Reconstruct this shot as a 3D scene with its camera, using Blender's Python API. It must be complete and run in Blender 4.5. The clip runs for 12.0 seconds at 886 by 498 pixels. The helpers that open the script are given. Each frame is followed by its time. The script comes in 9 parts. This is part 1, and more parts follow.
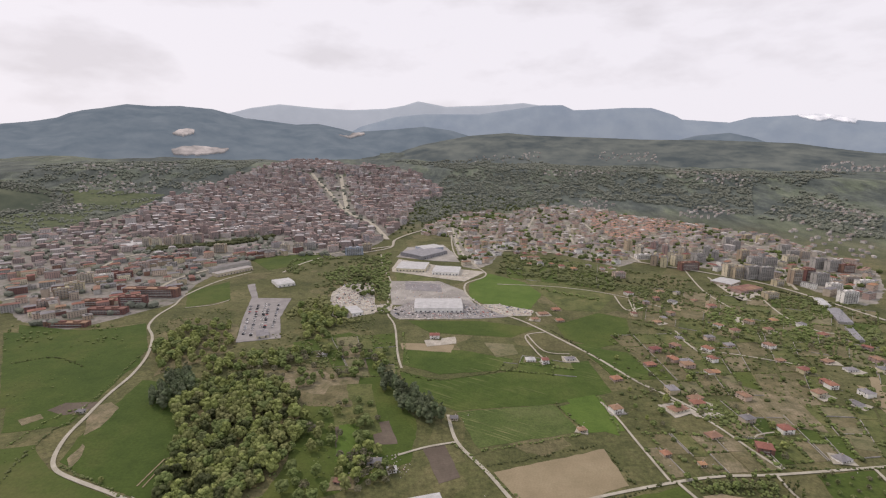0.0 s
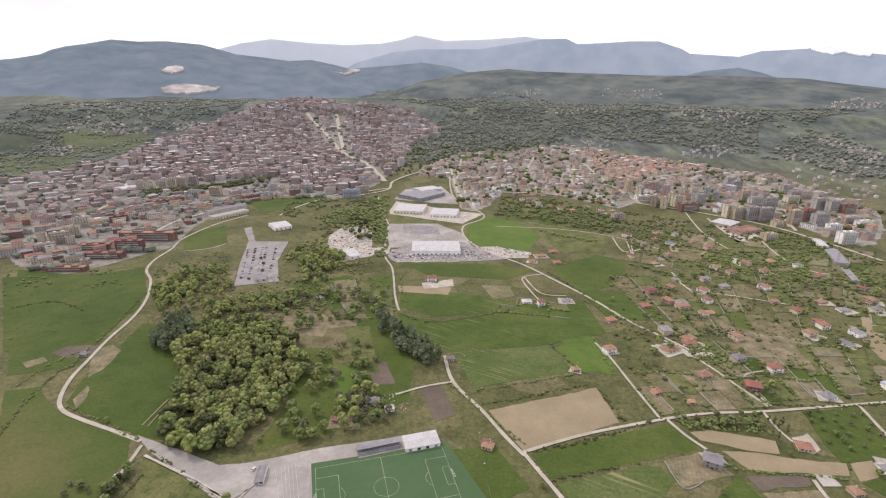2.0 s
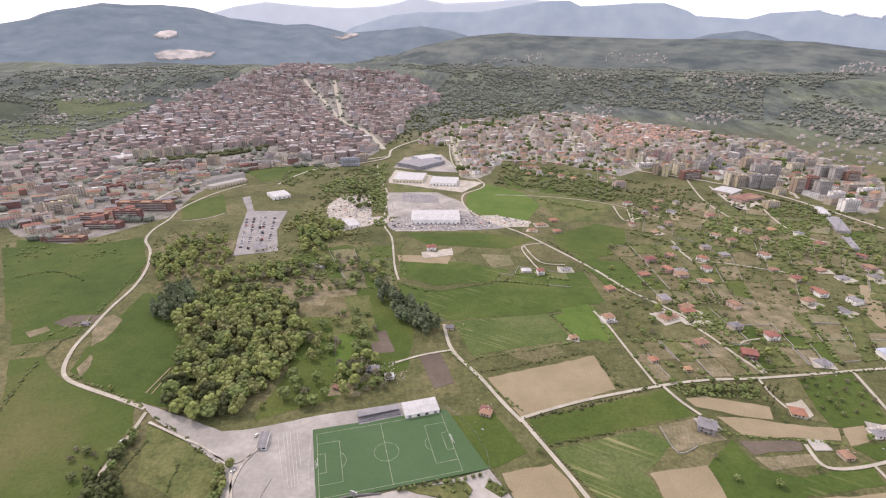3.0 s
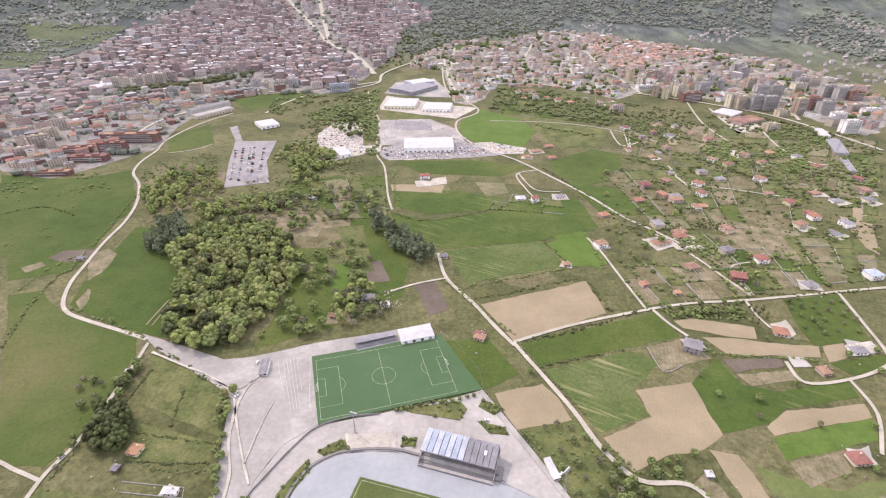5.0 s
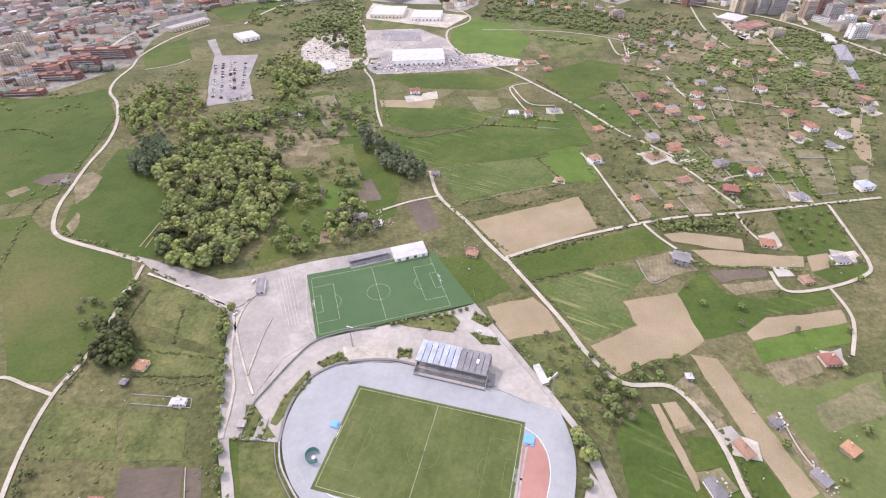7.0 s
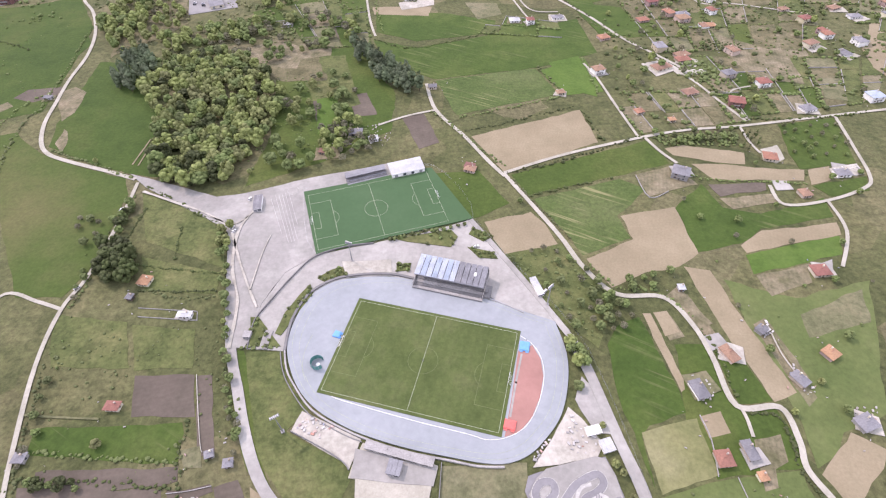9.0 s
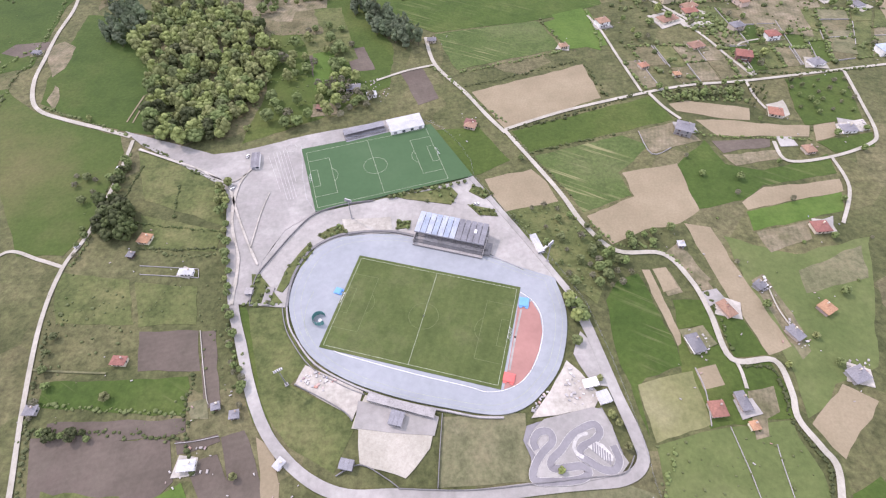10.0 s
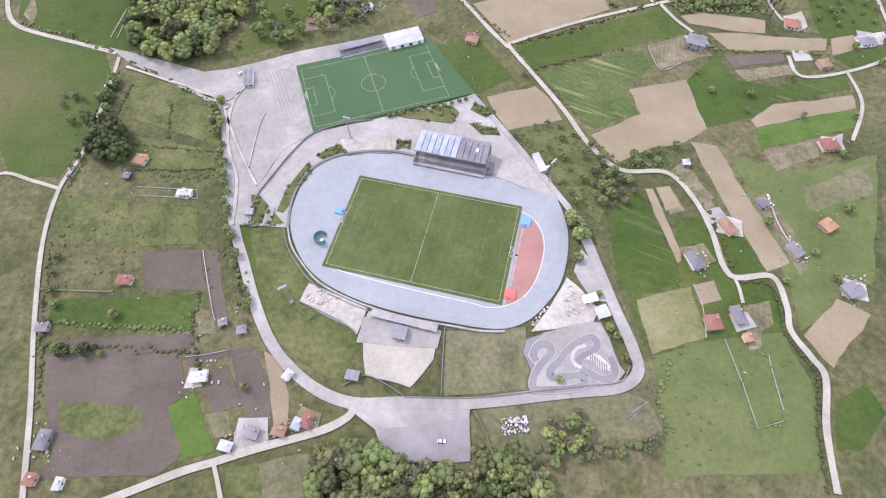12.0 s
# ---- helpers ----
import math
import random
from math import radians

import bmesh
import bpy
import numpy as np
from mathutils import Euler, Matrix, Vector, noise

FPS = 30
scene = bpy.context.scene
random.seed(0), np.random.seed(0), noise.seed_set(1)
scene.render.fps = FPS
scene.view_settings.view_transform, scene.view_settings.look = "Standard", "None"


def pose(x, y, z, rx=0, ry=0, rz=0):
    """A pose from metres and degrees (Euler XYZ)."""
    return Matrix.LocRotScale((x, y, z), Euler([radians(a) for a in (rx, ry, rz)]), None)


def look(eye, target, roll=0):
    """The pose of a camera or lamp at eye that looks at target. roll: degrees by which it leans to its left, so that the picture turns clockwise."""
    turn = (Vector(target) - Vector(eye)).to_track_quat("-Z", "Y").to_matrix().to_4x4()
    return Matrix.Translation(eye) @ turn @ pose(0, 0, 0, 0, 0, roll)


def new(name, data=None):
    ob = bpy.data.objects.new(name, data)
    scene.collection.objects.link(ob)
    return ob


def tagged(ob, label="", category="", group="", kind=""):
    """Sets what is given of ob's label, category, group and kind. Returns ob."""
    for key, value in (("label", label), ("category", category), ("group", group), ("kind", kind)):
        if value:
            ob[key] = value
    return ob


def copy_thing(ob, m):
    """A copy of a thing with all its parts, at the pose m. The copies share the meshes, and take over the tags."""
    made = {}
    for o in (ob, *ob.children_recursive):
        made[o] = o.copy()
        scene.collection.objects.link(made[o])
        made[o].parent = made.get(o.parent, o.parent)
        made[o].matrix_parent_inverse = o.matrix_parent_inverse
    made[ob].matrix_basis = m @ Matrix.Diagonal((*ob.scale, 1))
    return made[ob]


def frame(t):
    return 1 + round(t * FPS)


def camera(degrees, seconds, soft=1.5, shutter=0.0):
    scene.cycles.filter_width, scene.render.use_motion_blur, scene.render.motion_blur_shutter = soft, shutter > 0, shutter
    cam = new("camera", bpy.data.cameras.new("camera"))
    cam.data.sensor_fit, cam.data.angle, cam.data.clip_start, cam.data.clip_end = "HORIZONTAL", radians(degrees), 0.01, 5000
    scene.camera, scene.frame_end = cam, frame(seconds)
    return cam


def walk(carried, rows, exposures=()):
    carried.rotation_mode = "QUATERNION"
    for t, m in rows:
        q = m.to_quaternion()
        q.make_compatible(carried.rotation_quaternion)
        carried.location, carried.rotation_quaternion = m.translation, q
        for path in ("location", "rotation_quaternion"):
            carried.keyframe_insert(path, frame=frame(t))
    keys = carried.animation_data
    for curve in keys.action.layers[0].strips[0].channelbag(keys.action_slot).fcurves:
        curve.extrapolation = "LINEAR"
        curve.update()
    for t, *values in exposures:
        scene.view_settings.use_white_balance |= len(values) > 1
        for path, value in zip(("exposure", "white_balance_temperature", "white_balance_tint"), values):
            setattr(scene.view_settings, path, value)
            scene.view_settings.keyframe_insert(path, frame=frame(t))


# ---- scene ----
cam = camera(82.31, 12.0, soft=1.2)
# seconds, eye, target, lean
PATH = [
    (0.0, (-4.24, -37.67, 280.90), (-8.48, 60.18, 260.73), 0.72),
    (0.5, (-3.28, -35.49, 281.17), (-7.47, 61.76, 258.26), 0.70),
    (1.0, (-2.35, -33.54, 281.37), (-6.49, 62.96, 255.47), 0.64),
    (1.5, (-1.47, -31.82, 281.50), (-5.52, 63.97, 253.07), 0.60),
    (2.0, (-0.62, -30.32, 281.56), (-4.55, 64.55, 250.20), 0.49),
    (2.5, (0.18, -29.04, 281.54), (-3.71, 64.87, 247.39), 0.44),
    (3.0, (0.94, -27.97, 281.44), (-2.97, 64.78, 244.28), 0.32),
    (5.0, (3.42, -25.67, 280.27), (0.52, 61.05, 230.56), -0.36),
    (5.5, (3.89, -25.55, 279.78), (1.55, 59.37, 227.02), -0.53),
    (6.0, (4.30, -25.60, 279.20), (2.29, 57.10, 223.03), -0.69),
    (6.5, (4.64, -25.82, 278.54), (2.81, 54.65, 219.21), -0.79),
    (7.0, (4.91, -26.20, 277.79), (3.28, 51.70, 215.11), -0.89),
    (9.0, (5.20, -29.17, 273.91), (3.85, 38.21, 200.03), -1.24),
    (9.5, (5.06, -30.24, 272.72), (3.68, 34.48, 196.51), -1.38),
    (10.0, (4.84, -31.44, 271.43), (3.51, 30.25, 192.73), -1.45),
    (10.5, (4.52, -32.74, 270.05), (3.16, 26.20, 189.28), -1.56),
    (11.0, (4.10, -34.16, 268.57), (2.87, 21.74, 185.66), -1.64),
    (11.5, (3.59, -35.67, 266.99), (2.45, 17.57, 182.35), -1.64),
    (12.0, (2.97, -37.28, 265.32), (1.78, 13.45, 179.15), -1.75),
]
walk(cam, [(t, look(e, g, r)) for t, e, g, r in PATH],
     exposures=[(0.0, -1.12, 7650, 24), (1.5, -0.83, 7500, 25), (3.0, -0.52, 7420, 29), (5.0, -0.20, 7120, 30), (7.0, -0.19, 6900, 31), (9.0, -0.19, 6680, 31), (12.0, -0.24, 6380, 30)])

# ---- sky and sun ----
SUN_DIR = Vector((-0.82, 0.57, 1.10)).normalized()      # towards the sun
world = bpy.data.worlds.new("sky")
scene.world = world
world.use_nodes = True
wn, wl = world.node_tree.nodes, world.node_tree.links
sky = wn.new("ShaderNodeTexSky")
sky.sky_type, sky.sun_disc = "NISHITA", False
sky.sun_elevation = math.asin(SUN_DIR.z)
sky.sun_rotation = math.atan2(SUN_DIR.x, SUN_DIR.y)
sky.dust_density = 3.0
coord = wn.new("ShaderNodeTexCoord")
stretch = wn.new("ShaderNodeMapping")
stretch.inputs["Scale"].default_value = (2.6, 2.6, 7.0)
stretch.inputs["Location"].default_value = (0.35, 0.1, 0.2)
wl.new(coord.outputs["Generated"], stretch.inputs["Vector"])
clouds = wn.new("ShaderNodeTexNoise")
clouds.inputs["Scale"].default_value, clouds.inputs["Detail"].default_value = 1.5, 7.0
clouds.inputs["Roughness"].default_value = 0.55
wl.new(stretch.outputs["Vector"], clouds.inputs["Vector"])
shade = wn.new("ShaderNodeValToRGB")
shade.color_ramp.elements[0].position, shade.color_ramp.elements[0].color = 0.33, (15.2, 17.3, 20.0, 1)
shade.color_ramp.elements[1].position, shade.color_ramp.elements[1].color = 0.50, (18.0, 20.7, 24.0, 1)
wl.new(clouds.outputs["Fac"], shade.inputs["Fac"])
cover = wn.new("ShaderNodeMix")
cover.data_type = "RGBA"
cover.inputs["Factor"].default_value = 0.9
wl.new(sky.outputs["Color"], cover.inputs["A"])
wl.new(shade.outputs["Color"], cover.inputs["B"])
wl.new(cover.outputs["Result"], wn["Background"].inputs["Color"])
wn["Background"].inputs["Strength"].default_value = 0.10

sun = new("sun", bpy.data.lights.new("sun", "SUN"))
sun.data.energy, sun.data.angle, sun.data.color = 3.1, radians(2.0), (1.0, 0.95, 0.87)
sun.matrix_world = look(SUN_DIR * 100, (0, 0, 0))


# ---- materials ----
def graph(name, rough):
    m = bpy.data.materials.new(name)
    m.use_nodes = True
    n, l = m.node_tree.nodes, m.node_tree.links
    b = n["Principled BSDF"]
    b.inputs["Roughness"].default_value = rough
    b.inputs["Specular IOR Level"].default_value = 0.25
    return m, n, l, b


def noise_at(n, l, vec, scale, detail=4.0, rough=0.6):
    t = n.new("ShaderNodeTexNoise")
    t.inputs["Scale"].default_value, t.inputs["Detail"].default_value, t.inputs["Roughness"].default_value = scale, detail, rough
    l.new(vec, t.inputs["Vector"])
    return t.outputs["Fac"]


def ramp(n, l, fac, stops):
    r = n.new("ShaderNodeValToRGB")
    els = r.color_ramp.elements
    while len(els) < len(stops):
        els.new(0.5)
    for e, (p, c) in zip(els, stops):
        e.position, e.color = p, (*c, 1)
    l.new(fac, r.inputs["Fac"])
    return r.outputs["Color"]


def blend(n, l, kind, fac, a, b):
    m = n.new("ShaderNodeMix")
    m.data_type, m.blend_type = "RGBA", kind
    for key, v in (("Factor", fac), ("A", a), ("B", b)):
        if isinstance(v, (int, float)):
            m.inputs[key].default_value = v
        elif isinstance(v, tuple):
            m.inputs[key].default_value = (*v, 1)
        else:
            l.new(v, m.inputs[key])
    return m.outputs["Result"]


def bumped(n, l, b, height, strength, distance):
    u = n.new("ShaderNodeBump")
    u.inputs["Strength"].default_value, u.inputs["Distance"].default_value = strength, distance
    l.new(height, u.inputs["Height"])
    l.new(u.outputs["Normal"], b.inputs["Normal"])


def land(name, low, mid, high, coarse=0.012, fine=0.35, rough=0.95, rows=None, bump=0.4, speck=0.28, blotch=0.0, streak=None):
    """Soil, crop or paving by world place: broad patches, fine grain, and drill rows where rows = (degrees, spacing, depth)."""
    m, n, l, b = graph(name, rough)
    p = n.new("ShaderNodeNewGeometry").outputs["Position"]
    big, small = noise_at(n, l, p, coarse, 5.0, 0.62), noise_at(n, l, p, fine, 5.0, 0.7)
    col = ramp(n, l, big, [(0.32, low), (0.5, mid), (0.68, high)])
    grain = ramp(n, l, small, [(0.3, (1 - speck, 1 - speck, 1 - speck)), (0.7, (1 + speck, 1 + speck, 1 + speck))])
    col = blend(n, l, "MULTIPLY", 1.0, col, grain)
    if blotch:
        mid = noise_at(n, l, p, 0.07, 5.0, 0.7)
        col = blend(n, l, "MULTIPLY", blotch, col, ramp(n, l, mid, [(0.36, (0.42, 0.5, 0.42)), (0.5, (0.95, 0.97, 0.95)), (0.66, (1.25, 1.15, 1.2))]))
    if rows:
        turn = n.new("ShaderNodeMapping")
        turn.inputs["Rotation"].default_value = (0, 0, radians(rows[0]))
        l.new(p, turn.inputs["Vector"])
        w = n.new("ShaderNodeTexWave")
        w.inputs["Scale"].default_value = 0.314 / rows[1]
        w.inputs["Distortion"].default_value, w.inputs["Detail"].default_value, w.inputs["Detail Scale"].default_value = 0.6, 1.0, 0.2
        l.new(turn.outputs["Vector"], w.inputs["Vector"])
        k = rows[2]
        lines = ramp(n, l, w.outputs["Fac"], [(0.2, (1 - k, 1 - k, 1 - k)), (0.8, (1 + k, 1 + k, 1 + k))])
        col = blend(n, l, "MULTIPLY", 1.0, col, lines)
    if streak:
        lay = n.new("ShaderNodeMapping")
        lay.vector_type = "TEXTURE"
        lay.inputs["Rotation"].default_value, lay.inputs["Scale"].default_value = (0, 0, radians(streak[0])), (1.0, 22.0, 1.0)
        l.new(p, lay.inputs["Vector"])
        swath = ramp(n, l, noise_at(n, l, lay.outputs["Vector"], 0.30, 3.0, 0.6), [(0.54, (0, 0, 0)), (0.66, (1, 1, 1))])
        where = ramp(n, l, noise_at(n, l, p, 0.014, 3.0, 0.5), [(0.46, (0, 0, 0)), (0.60, (1, 1, 1))])
        mask = blend(n, l, "MULTIPLY", 1.0, swath, where)
        cut = blend(n, l, "MIX", streak[1], col, (0.27, 0.255, 0.125))
        col = blend(n, l, "MIX", mask, col, cut)
    l.new(col, b.inputs["Base Color"])
    bumped(n, l, b, small, bump, 0.6)
    return m


def coat(name, base, spread=0.18, scale=0.6, rough=0.8, metal=0.0, tint=0.0, stain=0.35):
    """Paint, plaster, tile, metal: base colour with stains, and a shift from thing to thing."""
    m, n, l, b = graph(name, rough)
    b.inputs["Metallic"].default_value = metal
    p = n.new("ShaderNodeNewGeometry").outputs["Position"]
    big, small = noise_at(n, l, p, scale * 0.2, 4.0), noise_at(n, l, p, scale * 2.0, 4.0, 0.7)
    lo = tuple(c * (1 - spread) for c in base)
    hi = tuple(min(1.0, c * (1 + spread)) for c in base)
    col = ramp(n, l, big, [(0.3, lo), (0.7, hi)])
    dirt = ramp(n, l, small, [(0.25, (1 - stain, 1 - stain, 1 - stain)), (0.6, (1, 1, 1))])
    col = blend(n, l, "MULTIPLY", 0.8, col, dirt)
    if tint:
        h = n.new("ShaderNodeHueSaturation")
        r = n.new("ShaderNodeObjectInfo").outputs["Random"]
        for key, lo_, hi_ in (("Hue", 0.5 - 0.03 * tint, 0.5 + 0.03 * tint), ("Value", 1 - 0.3 * tint, 1 + 0.3 * tint)):
            q = n.new("ShaderNodeMapRange")
            q.inputs["To Min"].default_value, q.inputs["To Max"].default_value = lo_, hi_
            l.new(r, q.inputs["Value"])
            l.new(q.outputs["Result"], h.inputs[key])
        l.new(col, h.inputs["Color"])
        col = h.outputs["Color"]
    l.new(col, b.inputs["Base Color"])
    bumped(n, l, b, small, 0.2, 0.05)
    return m


def island(name, stops, rough=0.85):
    """For joined masses: each loose piece draws its colour from the stops."""
    m, n, l, b = graph(name, rough)
    g = n.new("ShaderNodeNewGeometry")
    col = ramp(n, l, g.outputs["Random Per Island"], stops)
    small = noise_at(n, l, g.outputs["Position"], 0.5, 4.0)
    col = blend(n, l, "MULTIPLY", 0.7, col, ramp(n, l, small, [(0.3, (0.7, 0.7, 0.7)), (0.65, (1.1, 1.1, 1.1))]))
    l.new(col, b.inputs["Base Color"])
    return m


def leaf(name, dark, light, vary=1.0):
    m, n, l, b = graph(name, 0.8)
    g = n.new("ShaderNodeNewGeometry")
    spot = noise_at(n, l, g.outputs["Position"], 0.9, 4.0, 0.7)
    col = ramp(n, l, spot, [(0.33, dark), (0.66, light)])
    h = n.new("ShaderNodeHueSaturation")
    r = n.new("ShaderNodeObjectInfo").outputs["Random"]
    for key, lo_, hi_ in (("Hue", 0.5 - 0.014 * vary, 0.5 + 0.014 * vary), ("Value", 1 - 0.28 * vary, 1 + 0.28 * vary), ("Saturation", 0.88, 1.05)):
        q = n.new("ShaderNodeMapRange")
        q.inputs["To Min"].default_value, q.inputs["To Max"].default_value = lo_, hi_
        l.new(r, q.inputs["Value"])
        l.new(q.outputs["Result"], h.inputs[key])
    l.new(col, h.inputs["Color"])
    l.new(h.outputs["Color"], b.inputs["Base Color"])
    return m


def countryside():
    """The sheet of ground: rough grass in uneven parcels, scrub further off with haze in its colour."""
    m, n, l, b = graph("countryside", 0.95)
    p = n.new("ShaderNodeNewGeometry").outputs["Position"]
    bend = noise_at(n, l, p, 0.006, 3.0)
    bent = n.new("ShaderNodeVectorMath")
    bent.operation = "MULTIPLY_ADD"
    l.new(p, bent.inputs[0])
    bent.inputs[1].default_value = (1, 1, 0)
    push = n.new("ShaderNodeCombineXYZ")
    sway = n.new("ShaderNodeMath")
    sway.operation = "MULTIPLY"
    sway.inputs[1].default_value = 120.0
    l.new(bend, sway.inputs[0])
    l.new(sway.outputs["Value"], push.inputs["X"])
    l.new(sway.outputs["Value"], push.inputs["Y"])
    l.new(push.outputs["Vector"], bent.inputs[2])
    cells = n.new("ShaderNodeTexVoronoi")
    cells.inputs["Scale"].default_value = 0.016
    l.new(bent.outputs["Vector"], cells.inputs["Vector"])
    split = n.new("ShaderNodeSeparateColor")
    l.new(cells.outputs["Color"], split.inputs["Color"])
    parcel = ramp(n, l, split.outputs["Red"], [(0.0, (0.070, 0.080, 0.029)), (0.35, (0.092, 0.100, 0.038)), (0.6, (0.120, 0.119, 0.052)),
                                               (0.8, (0.16, 0.142, 0.070)), (1.0, (0.20, 0.165, 0.10))])
    patch, fine = noise_at(n, l, p, 0.010, 6.0, 0.65), noise_at(n, l, p, 0.25, 6.0, 0.75)
    scrub = ramp(n, l, patch, [(0.36, (0.057, 0.065, 0.026)), (0.5, (0.096, 0.102, 0.043)), (0.66, (0.142, 0.134, 0.067))])
    col = blend(n, l, "MIX", 0.6, parcel, scrub)
    tuft = noise_at(n, l, p, 0.06, 6.0, 0.72)
    col = blend(n, l, "MULTIPLY", 0.8, col, ramp(n, l, tuft, [(0.36, (0.60, 0.66, 0.58)), (0.5, (1.0, 1.02, 1.0)), (0.66, (1.22, 1.16, 1.18))]))
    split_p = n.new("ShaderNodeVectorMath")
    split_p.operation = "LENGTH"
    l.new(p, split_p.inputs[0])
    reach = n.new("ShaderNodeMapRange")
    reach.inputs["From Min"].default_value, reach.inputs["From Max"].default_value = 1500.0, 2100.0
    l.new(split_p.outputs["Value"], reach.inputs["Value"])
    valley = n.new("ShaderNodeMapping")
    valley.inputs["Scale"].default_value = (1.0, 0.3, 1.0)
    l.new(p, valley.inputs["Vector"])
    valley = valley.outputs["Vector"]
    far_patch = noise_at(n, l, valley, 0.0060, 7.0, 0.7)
    # Far tones are bluish and pale: air haze painted into the base colour.
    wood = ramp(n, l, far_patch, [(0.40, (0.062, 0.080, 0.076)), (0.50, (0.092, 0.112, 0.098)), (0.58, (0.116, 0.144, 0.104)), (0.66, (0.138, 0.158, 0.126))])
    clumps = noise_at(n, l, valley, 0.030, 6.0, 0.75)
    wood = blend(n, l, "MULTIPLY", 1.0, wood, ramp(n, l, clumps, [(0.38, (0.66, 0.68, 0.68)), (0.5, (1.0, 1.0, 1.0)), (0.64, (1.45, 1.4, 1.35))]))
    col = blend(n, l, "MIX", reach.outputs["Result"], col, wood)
    col = blend(n, l, "MULTIPLY", 1.0, col, ramp(n, l, fine, [(0.3, (0.5, 0.5, 0.5)), (0.7, (1.4, 1.4, 1.4))]))
    l.new(col, b.inputs["Base Color"])
    bumped(n, l, b, fine, 0.5, 1.0)
    return m


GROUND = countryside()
GRASS = land("meadow", (0.043, 0.074, 0.014), (0.060, 0.092, 0.019), (0.096, 0.112, 0.032), coarse=0.008, blotch=0.28, speck=0.22)
OLIVE = land("pale_meadow", (0.084, 0.116, 0.036), (0.108, 0.136, 0.046), (0.140, 0.154, 0.064), coarse=0.012, blotch=0.25, speck=0.16)
STRAW = land("straw_meadow", (0.150, 0.158, 0.066), (0.190, 0.188, 0.086), (0.235, 0.222, 0.118), coarse=0.02, blotch=0.25, speck=0.2)
CROP = land("young_crop", (0.041, 0.075, 0.014), (0.055, 0.091, 0.018), (0.086, 0.112, 0.030), coarse=0.010, blotch=0.35, speck=0.2, streak=(62, 0.30))
BRIGHT = land("bright_crop", (0.064, 0.116, 0.021), (0.078, 0.134, 0.026), (0.100, 0.148, 0.036), blotch=0.25, speck=0.15)
STRIPED = land("mown_crop", (0.056, 0.090, 0.023), (0.072, 0.106, 0.030), (0.105, 0.128, 0.048), blotch=0.3, streak=(62, 0.85))
DRY = land("dry_meadow", (0.12, 0.125, 0.062), (0.155, 0.15, 0.082), (0.195, 0.178, 0.11), blotch=0.6)
ROUGH = land("rough_grass", (0.070, 0.090, 0.030), (0.100, 0.116, 0.041), (0.138, 0.140, 0.058), coarse=0.03, blotch=0.6, speck=0.32)
VALLEY = land("valley_meadow", (0.058, 0.078, 0.040), (0.080, 0.104, 0.050), (0.104, 0.122, 0.066), coarse=0.012, fine=0.08, blotch=0.5)
BROWN = land("brown_scrubland", (0.100, 0.092, 0.046), (0.140, 0.126, 0.068), (0.186, 0.164, 0.098), coarse=0.03, blotch=0.6, speck=0.34)
TANMEADOW = land("tan_meadow", (0.042, 0.076, 0.014), (0.062, 0.092, 0.021), (0.112, 0.112, 0.043), coarse=0.0065, blotch=0.15, speck=0.18)
DEEP = land("deep_pasture", (0.036, 0.067, 0.012), (0.050, 0.083, 0.016), (0.084, 0.100, 0.028), coarse=0.008, blotch=0.3, speck=0.22)
SOIL = land("tilled_tan_soil", (0.226, 0.186, 0.118), (0.256, 0.211, 0.136), (0.290, 0.240, 0.158), coarse=0.025, fine=0.6, speck=0.10, rows=(20, 2.6, 0.008), blotch=0.10)
LOAM = land("dark_soil", (0.096, 0.078, 0.062), (0.114, 0.093, 0.074), (0.138, 0.114, 0.090), coarse=0.02, rows=(75, 3.0, 0.015), speck=0.12, blotch=0.2)
GARDEN = land("garden_soil", (0.118, 0.112, 0.058), (0.182, 0.158, 0.098), (0.250, 0.210, 0.142), coarse=0.06, rows=(15, 3.0, 0.04), blotch=0.5)
LANE = land("pale_lane", (0.31, 0.29, 0.235), (0.37, 0.348, 0.288), (0.43, 0.405, 0.342), coarse=0.06, fine=0.8, bump=0.1, speck=0.14, blotch=0.10)
ASPHALT = land("worn_asphalt", (0.20, 0.19, 0.19), (0.25, 0.24, 0.235), (0.30, 0.29, 0.28), coarse=0.05, fine=0.9, bump=0.1, speck=0.1)
YARD = land("dusty_paving", (0.245, 0.234, 0.216), (0.300, 0.286, 0.265), (0.410, 0.392, 0.362), coarse=0.02, fine=0.3, bump=0.05, speck=0.12, blotch=0.16)
PALE = land("pale_gravel", (0.31, 0.288, 0.245), (0.39, 0.364, 0.315), (0.48, 0.45, 0.395), coarse=0.06, fine=0.4, bump=0.1, speck=0.18, blotch=0.2)
FORE = land("pale_worn_paving", (0.275, 0.262, 0.24), (0.335, 0.32, 0.295), (0.415, 0.396, 0.365), coarse=0.025, fine=0.3, bump=0.05, speck=0.12, blotch=0.14)
DARKLOT = land("dark_paving", (0.19, 0.183, 0.188), (0.225, 0.217, 0.222), (0.26, 0.252, 0.255), coarse=0.05, fine=0.7, bump=0.1, speck=0.08)
TRACK = land("blue_grey_track", (0.262, 0.282, 0.296), (0.287, 0.307, 0.321), (0.318, 0.338, 0.350), coarse=0.03, fine=0.3, bump=0.02, speck=0.06, blotch=0.12)
REDTRACK = land("red_track", (0.295, 0.155, 0.132), (0.325, 0.172, 0.146), (0.365, 0.195, 0.165), coarse=0.03, fine=0.3, bump=0.02, speck=0.06, blotch=0.1)
